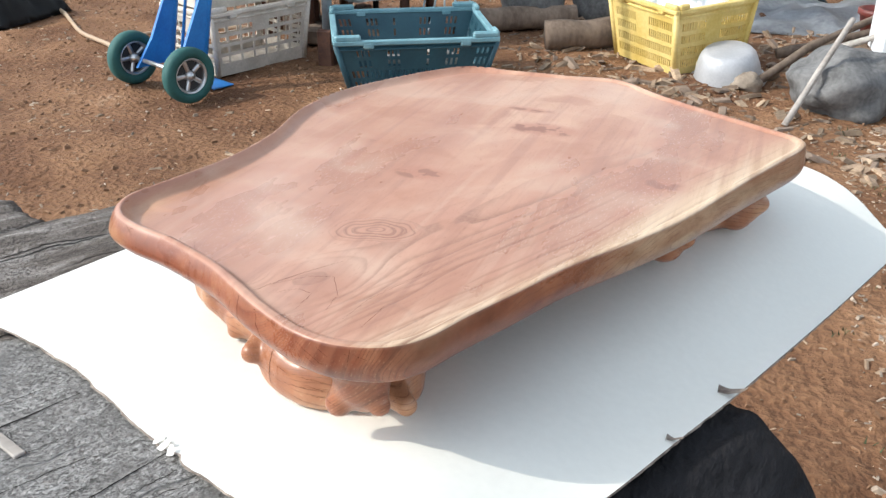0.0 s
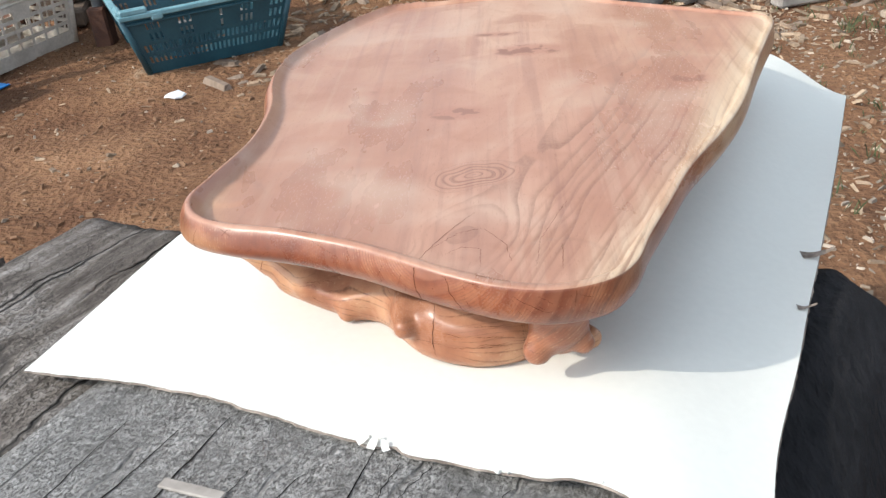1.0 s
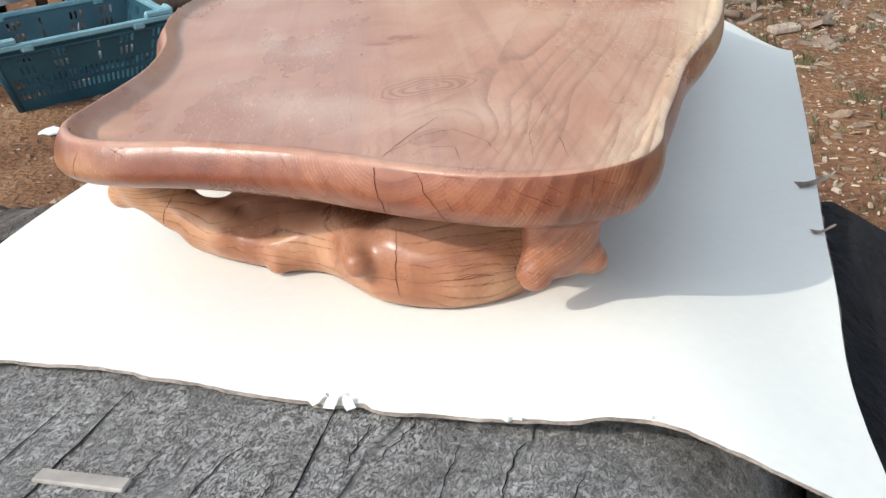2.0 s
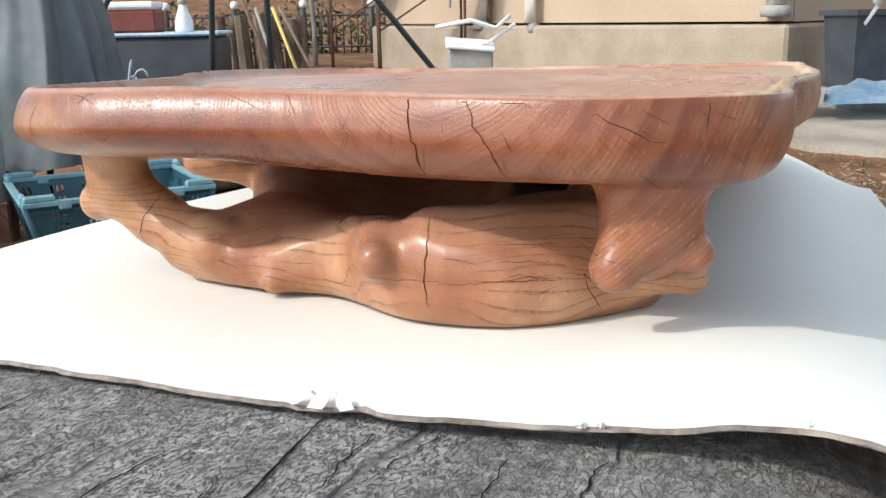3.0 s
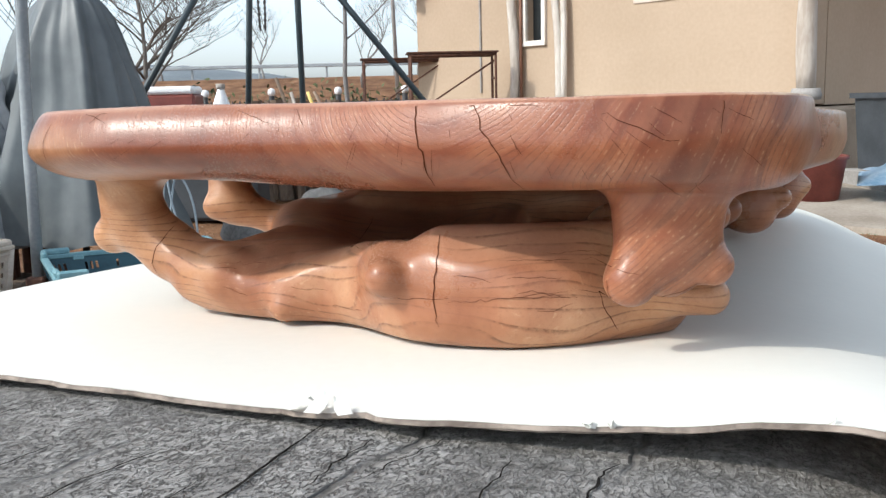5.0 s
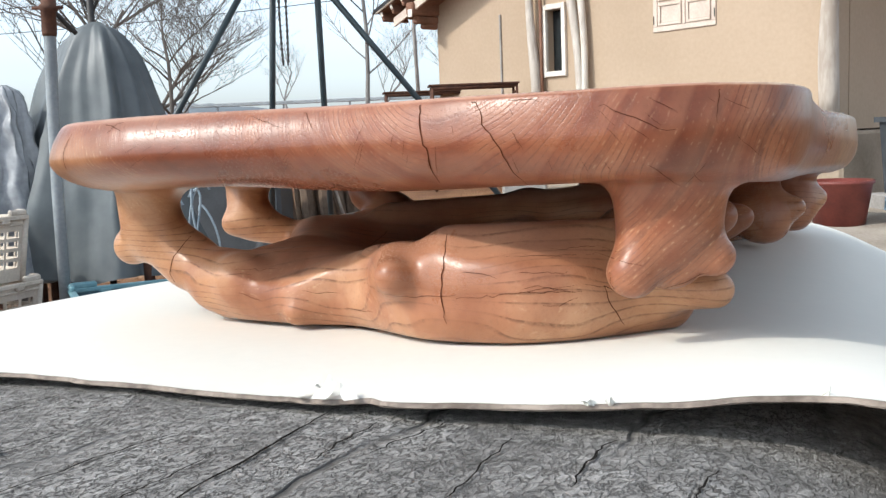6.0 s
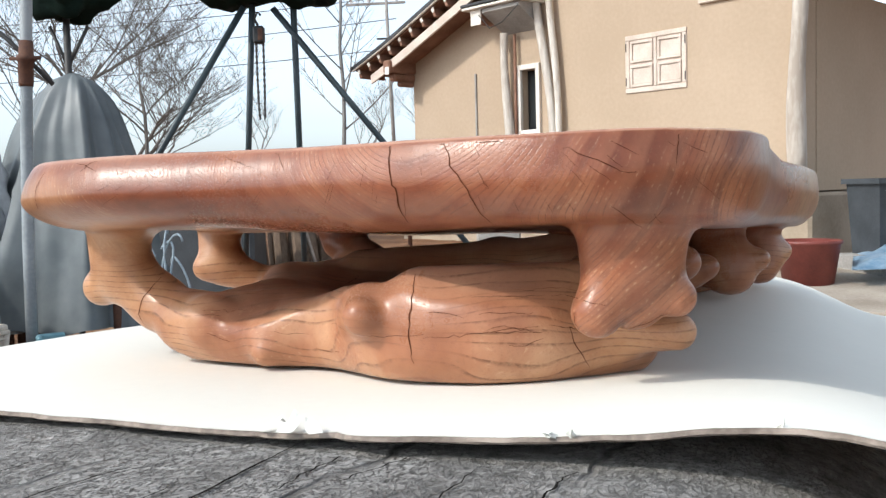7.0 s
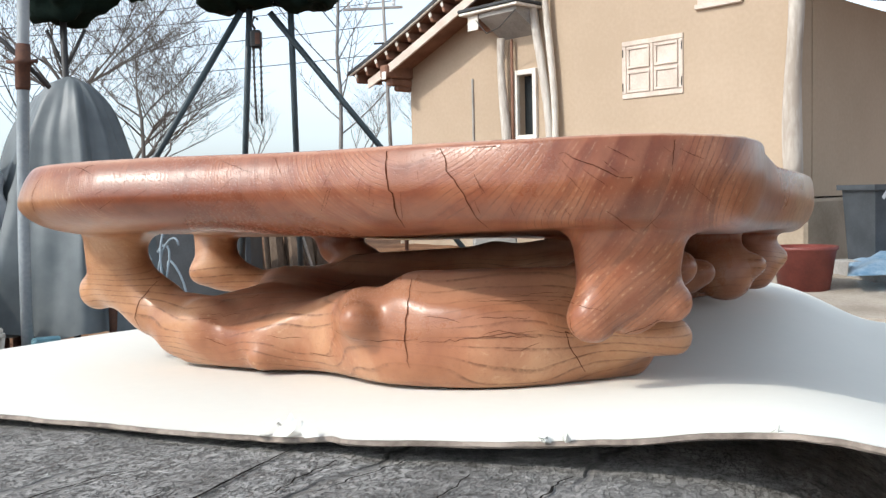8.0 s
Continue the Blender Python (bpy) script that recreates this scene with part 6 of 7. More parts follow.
def tripod():
    t = thing("lifting_tripod", pose(0, 0, 0), "dark steel pipe lifting tripod with a chain hoist", "tripod")
    top = Vector((-1.46, 6.0, 2.06))
    ends = [(-2.86, 5.75, float(ground_height(0, 5.75))), (-1.88, 6.9, float(ground_height(0, 6.9))), (-1.40, 6.8, float(ground_height(0, 6.8))), (0.18, 6.9, float(ground_height(0, 6.9)))]
    starts = [Vector((-1.60, 6.0, 1.98)), Vector((-1.55, 6.02, 2.0)), Vector((-1.287, 5.98, 2.1)), Vector((-1.42, 6.0, 1.97))]
    for a, b in zip(starts, ends):
        tube("leg", [a, Vector(a).lerp(Vector(b), 0.5), b], 0.0205, DARKSTEEL, t, sides=12)
    part("head", boxes(((0.22, 0.08, 0.04), pose(-1.50, 6.0, 2.04)), bevel=0.008), DARKSTEEL, t)
    bm = bmesh.new()
    for n, (x, w) in enumerate(((-1.72, 0.15), (-1.5, 0.22), (-1.25, 0.20), (-1.10, 0.12))):
        lump(bm, pose(x, 6.0, 2.10 + 0.02 * (n % 2)) @ Matrix.Diagonal((w, 0.20, 0.13, 1)), 3, 0.4, 2.4, n + 20)
    part("canvas", bm, GREENTARP, t, "dark green canvas bundled over the head", smooth=True)
    bm = bmesh.new()
    box(bm, (0.07, 0.06, 0.11), pose(-1.505, 5.97, 1.80), 0.012)
    part("hoist", bm, BLACK, t, "black chain hoist block")
    part("hoist_plate", boxes(((0.030, 0.006, 0.07), pose(-1.490, 5.936, 1.80)), bevel=0.002), RUST, t, "red-brown plate of the hoist")
    tube("hook", [(-1.51, 5.97, 1.86), (-1.53, 5.97, 1.90), (-1.51, 5.97, 1.94), (-1.49, 5.97, 1.92)], 0.008, FENCE, t)
    link_bm = bmesh.new()
    for side in (-0.022, 0.022):
        for n in range(26):
            z = 1.74 - n * 0.0182
            x = -1.502 + side * (1 - 0.35 * (n / 26) ** 3)
            ring = bmesh.ops.create_uvsphere(link_bm, u_segments=6, v_segments=4, radius=1.0, matrix=pose(x, 5.97, z, 0, 0, 90 * (n % 2)) @ Matrix.Diagonal((0.0105, 0.0065, 0.0135, 1)))
    tagged(part("chain", link_bm, FENCE, t, "hanging loop of chain", smooth=True), kind="stuff")
    return t


tripod()


# ---------------------------------------------------------------- the house
WALL_DIR = Vector((-0.68, 0.733, 0.0)).normalized()
OUT = Vector((-WALL_DIR.y, WALL_DIR.x, 0.0))
HOUSE = Matrix(((WALL_DIR.x, -OUT.x, 0, 2.84), (WALL_DIR.y, -OUT.y, 0, 8.5), (0, 0, 1, 0), (0, 0, 0, 1)))
# x runs along the sunny wall away from the corner post, y into the house, z up; handed so that y = -OUT
house = thing("house", HOUSE, "single-storey ochre plastered house with log posts and a tiled gable", "house")
FLOOR, EAVE = 0.72, 2.55


def holed_wall(length, height, holes, thick, z0):
    """A wall with real openings: (x0, x1, z0, z1)."""
    xs = sorted({0.0, length, *(h[0] for h in holes), *(h[1] for h in holes)})
    zs = sorted({z0, height, *(h[2] for h in holes), *(h[3] for h in holes)})
    bm = bmesh.new()
    for a, b in zip(xs, xs[1:]):
        for c, d in zip(zs, zs[1:]):
            if any(h[0] <= a and b <= h[1] and h[2] <= c and d <= h[3] for h in holes):
                continue
            box(bm, (b - a, thick, d - c), pose((a + b) / 2, thick / 2, (c + d) / 2))
    bmesh.ops.remove_doubles(bm, verts=bm.verts, dist=1e-5)
    return bm


SHUT = (1.197, 1.929, 1.755, 2.345)
SLIT = (3.165, 3.40, 1.47, 2.16)
part("wall", holed_wall(5.33, 2.36, [(SHUT[0] + 0.05, SHUT[1] - 0.05, SHUT[2] + 0.05, SHUT[3] - 0.05), SLIT], 0.22, FLOOR), PLASTER, house, "sunlit ochre plaster wall")


def roof_line(x):
    """The sagging rake: height of the rafters' middle over the wall's length."""
    d = abs(x - 2.61)
    return 3.72 - (0.415 if x > 2.61 else 0.22) * d + 0.035 * max(0.0, d - 2.2) ** 2


bm = bmesh.new()
xs = [5.33 * n / 24 for n in range(25)]
front = [bm.verts.new((x, 0.0, 2.36)) for x in (0.0, 5.33)] + [bm.verts.new((x, 0.0, roof_line(x) - 0.10)) for x in reversed(xs)]
f = bm.faces.new(front)
r = bmesh.ops.extrude_face_region(bm, geom=[f])
bmesh.ops.translate(bm, vec=(0, 0.22, 0), verts=[v for v in r["geom"] if isinstance(v, bmesh.types.BMVert)])
bmesh.ops.recalc_face_normals(bm, faces=bm.faces)
part("gable", bm, PLASTER, house)
bm = bmesh.new()
box(bm, (0.22, 6.0, 1.86), pose(0.11, 3.24, FLOOR + 0.92))
part("side_wall", bm, PLASTER, house)
bm = bmesh.new()
box(bm, (0.22, 6.0, 1.86), pose(5.22, 3.24, FLOOR + 0.92))
part("side_wall", bm, PLASTER, house)
bm = bmesh.new()
box(bm, (5.33, 0.22, 1.86), pose(2.665, 6.36, FLOOR + 0.92))
part("back_wall", bm, PLASTER, house)
bm = bmesh.new()
box(bm, (5.6, 6.6, 0.62), pose(2.665, 3.15, FLOOR - 0.335), 0.03)
part("plinth", bm, PLINTH, house, "lime-washed tan plinth")

# roof: two sagging slopes with rafters, white rafter ends and a pale board along the verge
def rake(name, y0, y1, low, high, mat_, ends, label=""):
    """A band that follows the rake from the ridge to one eave."""
    bm = bmesh.new()
    rows = []
    for n in range(15):
        x = ends[0] + (ends[1] - ends[0]) * n / 14
        z = roof_line(x)
        rows.append([bm.verts.new(v) for v in ((x, y0, z + low), (x, y1, z + low), (x, y1, z + high), (x, y0, z + high))])
    for a, b in zip(rows, rows[1:]):
        for k in range(4):
            bm.faces.new((a[k], a[(k + 1) % 4], b[(k + 1) % 4], b[k]))
    bm.faces.new(rows[0][::-1])
    bm.faces.new(rows[-1])
    bmesh.ops.recalc_face_normals(bm, faces=bm.faces)
    return part(name, bm, mat_, house, label)


for side in (1, -1):
    # the second slope's extra overhang is unseen, added to shade the side wall
    eave, ridge = 2.61 + side * (3.42 if side > 0 else 4.0), 2.61 + side * 0.01
    rake("roof", -0.50, 6.9, 0.062, 0.105, ROOFTILE, (ridge, eave), "dark tiled roof slope")
    if side < 0:
        rake("soffit", -0.44, 6.8, 0.030, 0.058, RAFTER, (ridge, eave + 0.05), "red-brown boarded soffit")
        continue
    rake("fillet", -0.49, -0.46, 0.044, 0.060, WHITEPAINT, (ridge, eave - side * 0.02), "thin pale fillet under the tiles")
    rake("soffit", -0.44, 6.8, 0.030, 0.058, RAFTER, (ridge, eave - side * 0.05), "red-brown boarded soffit")
    rake("verge_board", -0.40, -0.37, -0.235, -0.125, SHUTTER, (ridge, eave - side * 0.30), "pale verge board")
    rake("plate", -0.366, 0.0, -0.16, -0.115, RAFTER, (ridge, eave - side * 0.36), "red-brown boards under the verge")
    for k in range(16):
        x = 2.61 + side * (0.10 + 0.2135 * k)
        z = roof_line(x)
        turn = math.degrees(math.atan2(roof_line(x - 0.05) - roof_line(x + 0.05), 0.1))
        part("rafter", boxes(((0.042, 0.42, 0.12), pose(x, -0.235, z - 0.03, 0, turn, 0)), bevel=0.008), RAFTER, house)
        part("rafter_end", boxes(((0.046, 0.012, 0.062), pose(x, -0.452, z + 0.0, 0, turn, 0)), bevel=0.008), WHITEPAINT, house, "white painted rafter end")
    px = 2.61 + side * 2.74
    part("purlin", boxes(((0.14, 0.50, 0.16), pose(px, -0.20, 2.40)), ((0.11, 0.38, 0.10), pose(px + side * 0.01, -0.16, 2.27)), ((0.08, 0.26, 0.07), pose(px, -0.12, 2.19)), bevel=0.02), RAFTER, house, "carved red-brown purlin end")
    part("purlin_end", boxes(((0.085, 0.012, 0.10), pose(px - side * 0.03, -0.457, 2.34)), bevel=0.006), WHITEPAINT, house, "white painted purlin end")

# shutters
shutter = new("shutter")
shutter.parent = house
x0, x1, z0, z1 = SHUT
part("frame", boxes(((x1 - x0, 0.02, 0.05), pose((x0 + x1) / 2, -0.006, z0 + 0.025)), ((x1 - x0, 0.02, 0.05), pose((x0 + x1) / 2, -0.006, z1 - 0.025)), ((0.05, 0.02, z1 - z0 - 0.104), pose(x0 + 0.025, -0.006, (z0 + z1) / 2)),
                    ((0.05, 0.02, z1 - z0 - 0.104), pose(x1 - 0.025, -0.006, (z0 + z1) / 2)), ((0.035, 0.02, z1 - z0 - 0.104), pose((x0 + x1) / 2, -0.006, (z0 + z1) / 2)), bevel=0.004), SHUTTER, shutter)
part("backing", boxes(((x1 - x0 - 0.06, 0.02, z1 - z0 - 0.06), pose((x0 + x1) / 2, 0.0095, (z0 + z1) / 2))), SHUTTER, shutter)
half = (x1 - x0) / 2
for a in (x0 + 0.06, (x0 + x1) / 2 + 0.028):
    for b in (z0 + 0.06, (z0 + z1) / 2 + 0.012):
        w, h = half - 0.088, (z1 - z0) / 2 - 0.072
        part("leaf_rail", boxes(((w, 0.025, 0.03), pose(a + w / 2, -0.008, b + 0.015)), ((w, 0.025, 0.03), pose(a + w / 2, -0.008, b + h - 0.015)), ((0.03, 0.025, h - 0.062), pose(a + 0.015, -0.008, b + h / 2)), ((0.03, 0.025, h - 0.062), pose(a + w - 0.015, -0.008, b + h / 2)), bevel=0.003), SHUTTER, shutter)
        part("panel", boxes(((w - 0.064, 0.02, h - 0.064), pose(a + w / 2, 0.0045, b + h / 2)), bevel=0.002), SHUTTER, shutter)
for s in (x0 + 0.012, x1 - 0.012):
    for z in (z0 + 0.12, z1 - 0.12):
        part("hinge", boxes(((0.010, 0.010, 0.085), pose(s, -0.019, z)), bevel=0.003), FENCE, shutter, "dark iron hinge")
part("ledge", boxes(((0.50, 0.05, 0.05), pose(0.80, -0.015, 2.56)), bevel=0.006), SHUTTER, house, "bottom rail of an upper window")
part("upper_window", boxes(((0.46, 0.03, 0.36), pose(0.80, -0.005, 2.766)), bevel=0.006), SHUTTER, house)

# slit window
slit = new("window")
slit.parent = house
a, b, c, d = SLIT
part("frame", boxes(((0.055, 0.06, d - c + 0.12), pose(a - 0.0275, -0.01, (c + d) / 2)), ((0.055, 0.06, d - c + 0.12), pose(b + 0.0275, -0.01, (c + d) / 2)), ((b - a, 0.06, 0.06), pose((a + b) / 2, -0.01, c - 0.03)), ((b - a, 0.06, 0.06), pose((a + b) / 2, -0.01, d + 0.03)), bevel=0.005), WHITEPAINT, slit, "cream painted frame")
part("pane", boxes(((b - a, 0.01, d - c), pose((a + b) / 2, 0.10, (c + d) / 2)), bevel=0.001), GLASS, slit, "dark reflecting glass")
part("downpipe_scar", boxes(((0.028, 0.02, 1.30), pose(4.16, -0.011, 1.555)), bevel=0.004), CONCRETE, house, "grey conduit strip on the wall")


def house_post(name, x, y, z0, z1, r0, r1, lean=0.0, base=True):
    pts, rad = [], []
    for i in range(15):
        s = i / 14
        pts.append((x + lean * s + 0.03 * math.sin(s * 5 + x), y + 0.02 * math.sin(s * 4 + 2 * x), z0 + (z1 - z0) * s))
        rad.append((r0 + (r1 - r0) * s) * (1 + 0.10 * math.sin(s * 8 + 3 * x)))
    tube(name, pts, rad, LOGPOST, house, "peeled crooked log post", 16)
    if base:
        part("post_stone", revolve([(r0 * 1.55, z0 - 0.10), (r0 * 1.65, z0 - 0.06), (r0 * 1.45, z0), (0.0, z0)], 20), CONCRETE, house, "round stone under the post", smooth=True).matrix_local = Matrix.Translation((x, y, 0))


house_post("corner_post", 0.02, -0.08, 0.86, 3.0, 0.082, 0.070, -0.02)
house_post("post", 3.56, -0.10, 0.75, 2.60, 0.058, 0.048, -0.02)
tube("downpipe", [(3.452, -0.06, 0.75), (3.452, -0.06, 2.58)], 0.018, RAFTER, house, "thin brown downpipe")
house_post("post", 2.80, -0.12, 0.72, 3.10, 0.047, 0.044, 0.27, False)
house_post("post", 2.78, -0.10, 0.72, 3.10, 0.040, 0.036, 0.10)
# entrance hood
bm = bmesh.new()
section = ((0.0, 2.60), (0.0, 2.87), (-0.38, 2.87), (-0.38, 2.82))
a, b = ([bm.verts.new((x, y, z)) for y, z in section] for x in (3.08, 3.66))
bm.faces.new(a)
bm.faces.new(b[::-1])
for k in range(4):
    bm.faces.new((a[k], a[(k + 1) % 4], b[(k + 1) % 4], b[k]))
bmesh.ops.recalc_face_normals(bm, faces=bm.faces)
part("hood", bm, CONCRETE, house, "grey sloping underside of the entrance hood")
part("hood_roof", boxes(((0.94, 0.46, 0.035), pose(3.48, -0.22, 2.925)), bevel=0.008), ROOFTILE, house, "dark tile edge of the hood")
part("hood_trim", boxes(((0.92, 0.44, 0.03), pose(3.48, -0.215, 2.888)), bevel=0.006), WHITEPAINT, house)
part("hood_beam", boxes(((0.15, 0.36, 0.15), pose(3.76, -0.18, 2.795)), bevel=0.012), RAFTER, house)
part("beam_end", boxes(((0.17, 0.012, 0.18), pose(3.77, -0.368, 2.785)), bevel=0.004), WHITEPAINT, house, "white painted beam end")
tube("cable", [(3.70, -0.39, 2.80), (3.5, -0.42, 2.62), (3.3, -0.42, 2.66), (3.05, -0.42, 2.82)], 0.006, FENCE, house)

# things by the house
tub = thing("rubbish_bin", pose(3.30, 8.0, float(ground_height(0, 8.0)) + 0.20), "dark grey plastic bin standing by the house corner", "bin")
part("body", revolve([(0.24, 0.0), (0.29, 0.60), (0.31, 0.60), (0.31, 0.64), (0.27, 0.64), (0.22, 0.02), (0.0, 0.02)], 4), BINGREY, tub)
tub.matrix_world = pose(3.36, 8.1, float(ground_height(0, 8.1)) + 0.18, 0, 0, 60)
part("rim", revolve([(0.30, 0.60), (0.335, 0.60), (0.335, 0.645), (0.30, 0.645)], 4), BINGREY, tub)
block = thing("concrete_block", pose(3.36, 8.1, float(ground_height(0, 8.1)) - 0.03, 0, 0, 20), "grey concrete block under the bin", "concrete block")
part("block", boxes(((0.55, 0.5, 0.21), pose(0, 0, 0.105)), bevel=0.015), CONCRETE, block)
pipe = thing("white_pipe", pose(3.33, 7.78, 0.86, 24, 10, 0), "short white plastic pipe leaning on the bin", "pipe")
part("pipe", revolve([(0.032, 0), (0.035, 0.0), (0.035, 0.24), (0.032, 0.24), (0.0, 0.24)], 20), WHITE, pipe, smooth=True)
part("strap", boxes(((0.03, 0.01, 0.28), pose(0.0, 0.02, -0.16, 0, 12, 0)), bevel=0.003), WHITE, pipe)
rb = thing("red_tub", pose(2.53, 7.6, float(ground_height(0, 7.6)), 0, 0, 0), "red-brown plastic tub on the ground", "tub")
part("body", revolve([(0.19, 0.0), (0.245, 0.35), (0.262, 0.36), (0.262, 0.385), (0.235, 0.385), (0.18, 0.03), (0.0, 0.03)], 32), REDTUB, rb, smooth=True)
sheet("blue_sheet", ((2.75, 7.3, 0.10), (4.2, 7.2, 0.12), (4.6, 8.2, 0.16), (3.2, 8.3, 0.16)), 0.14, BLUESHEET, "crumpled pale blue plastic sheet on the ground", 8)

# a worn concrete apron along the house, on the slope of the yard
bm = bmesh.new()
grid = {}
for i in range(25):
    for j in range(9):
        q = HOUSE @ Vector((-2.2 + 5.2 * i / 24, -1.75 + 1.7 * j / 8, 0))
        edge = 0.10 * noise.noise(Vector((q.x * 1.3, q.y * 1.3, 4))) if j == 0 else 0.0
        grid[i, j] = bm.verts.new((q.x + edge, q.y + edge, float(ground_height(q.x, q.y)) + 0.045 + 0.006 * noise.noise(q * 3)))
for i in range(24):
    for j in range(8):
        bm.faces.new((grid[i, j], grid[i + 1, j], grid[i + 1, j + 1], grid[i, j + 1]))
bmesh.ops.recalc_face_normals(bm, faces=bm.faces)
bmesh.ops.solidify(bm, geom=list(bm.faces), thickness=0.06)
tagged(part("pavement", bm, APRON), "worn pale concrete apron along the house", "pavement", kind="structure")

# red cooler and bits behind the bench
st = thing("tool_chest", pose(-2.55, 7.55, float(ground_height(0, 7.55))), "large dark chest under a pale blue sheet", "chest")
part("body", boxes(((0.95, 0.5, 0.78), pose(0.2, 0, 0.39)), bevel=0.03), BINGREY, st)
part("sheet", boxes(((0.99, 0.54, 0.03), pose(0.2, 0, 0.800)), bevel=0.012), BLUESHEET, st, "pale blue plastic sheet")
cool = thing("cool_box", pose(-2.55, 7.5, float(ground_height(0, 7.55)) + 0.815), "red cool box with a thick white lid", "cool box")
part("body", boxes(((0.43, 0.28, 0.17), pose(0, 0, 0.085)), bevel=0.02), REDTUB, cool)
part("lid", boxes(((0.44, 0.29, 0.06), pose(-0.01, 0, 0.200)), bevel=0.02), WHITE, cool, "white lid")
bottle = thing("plastic_bottle", pose(-2.15, 7.45, float(ground_height(0, 7.45)) + 0.815), "white plastic jug with a yellowish cap", "bottle")
part("body", revolve([(0.065, 0), (0.070, 0.03), (0.066, 0.09), (0.045, 0.15), (0.030, 0.19), (0.028, 0.21), (0.0, 0.21)], 24), WHITE, bottle, smooth=True)
part("cap", revolve([(0.034, 0.21), (0.036, 0.25), (0.0, 0.252)], 16), STICK, bottle, smooth=True)
rng = random.Random(3)
for k in range(9):
    x = -2.05 + 0.085 * k
    g = float(ground_height(0, 8.2))
    s = thing("split_log", pose(x, 8.2 + rng.uniform(-0.1, 0.1), g, rng.uniform(-6, 6), rng.uniform(-5, 5), rng.uniform(0, 360)), "upright dark split log in a row", "split log", "row of split logs")
    bm = bmesh.new()
    bmesh.ops.create_cone(bm, cap_ends=True, segments=7, radius1=0.07, radius2=0.055, depth=0.86, matrix=pose(0, 0, 0.43 + rng.uniform(-0.03, 0.03)))
    part("trunk", bm, OLDWOOD, s)
for k, (x, lean, c) in enumerate(((-1.65, 0.25, STICK), (-1.50, 0.30, YELLOW), (-1.42, 0.42, OLDWOOD), (-1.75, 0.35, OLDWOOD))):
    g = float(ground_height(0, 8.0))
    s = thing("pole", pose(x, 7.95, g), "thin pole leaning on the split logs", "pole", "leaning poles")
    tube("rod", [(lean * 0.9, -0.02, 0.0), (-lean * 0.2, 0.06, 0.95 + 0.12 * (k == 3))], 0.014, c, s)


def scaffold(x, y, rot):
    g = float(ground_height(0, y))
    s = thing("scaffold_frame", pose(x, y, g, 0, 0, rot), "rusty steel scaffold frame with a plank deck", "scaffold")
    for a in (0, 0.95):
        for b in (0, 0.28):
            tube("upright", [(a, b, 0), (a, b, 1.18)], 0.015, RUST, s)
        for z in (0.3, 0.6, 0.9):
            tube("rung", [(a, 0, z), (a, 0.28, z)], 0.014, RUST, s)
    for b in (0, 0.28):
        tube("ledger", [(0, b, 1.16), (0.95, b, 1.16)], 0.018, RUST, s)
    tube("cross_brace", [(0, 0, 0.5), (0.95, 0, 1.1)], 0.010, RUST, s)
    part("deck", boxes(((1.02, 0.34, 0.020), pose(0.47, 0.14, 1.188)), bevel=0.004), RUST, s)


scaffold(-1.45, 12.0, 8)
scaffold(-0.80, 10.6, 6)
chair = thing("garden_chairs", pose(0.05, 9.6, float(ground_height(0, 9.6))), "tipped white plastic garden furniture in a heap", "garden chair")
tube("leg", [(-0.25, 0, 0.60), (0.1, 0, 0.66), (0.35, 0.05, 0.58), (0.5, 0.1, 0.70)], 0.022, WHITE, chair)
tube("leg", [(-0.1, 0.1, 0.35), (0.3, 0.1, 0.45), (0.55, 0.1, 0.62)], 0.020, WHITE, chair)
part("seat", boxes(((0.5, 0.40, 0.04), pose(0.1, 0.2, 0.42, 10, 5, 0)), bevel=0.012), WHITE, chair)
part("support", boxes(((0.45, 0.30, 0.38), pose(0.1, 0.2, 0.19)), bevel=0.02), CONCRETE, chair)

fence = thing("iron_fence", pose(0, 17.0, float(ground_height(0, 17.0))), "low dark iron railing with round white post caps", "fence", kind="")
x = -6.0
for k in range(74):
    tube("picket", [(x + 0.13 * k, 0, 0.0), (x + 0.13 * k, 0, 0.72)], 0.014, FENCE, fence, sides=5)
for z in (0.12, 0.66):
    tube("rail", [(x, 0, z), (x + 9.6, 0, z)], 0.018, FENCE, fence, sides=6)
for k in range(9):
    tube("fence_post", [(x + 1.2 * k, 0, 0.0), (x + 1.2 * k, 0, 0.80)], 0.05, FENCE, fence)
    part("post_cap", revolve([(0.04, 0), (0.062, 0.02), (0.072, 0.07), (0.055, 0.12), (0.0, 0.14)], 16), WHITE, fence, "white globe cap", smooth=True).matrix_local = Matrix.Translation((x + 1.2 * k, 0, 0.80))
bush = thing("shrubs", pose(-3.2, 17.5, float(ground_height(0, 17.5))), "dark evergreen shrubs behind the railing", "shrub")
verts, faces = [], []
rs = np.random.RandomState(8)
for _ in range(2600):
    c = Vector((rs.choice([-1.6, -0.3, 0.9, 2.3]) + rs.normal(0, 0.35), rs.normal(0, 0.25), abs(rs.normal(0.35, 0.25))))
    d = Vector(rs.normal(0, 1, 3)).normalized() * 0.07
    e = Vector(rs.normal(0, 1, 3)).normalized() * 0.03
    n = len(verts)
    verts += [tuple(c), tuple(c + d + e), tuple(c + d * 1.8), tuple(c + d - e)]
    faces.append((n, n + 1, n + 2, n + 3))
part_ob = link("foliage", verts, faces, GRASS, bush, smooth=False)
part_ob["kind"] = "stuff"
for bx in (-1.6, -0.3, 0.9, 2.3):
    tube("stem", [(bx, 0, 0), (bx, 0, 0.5)], 0.03, BRANCH, bush)


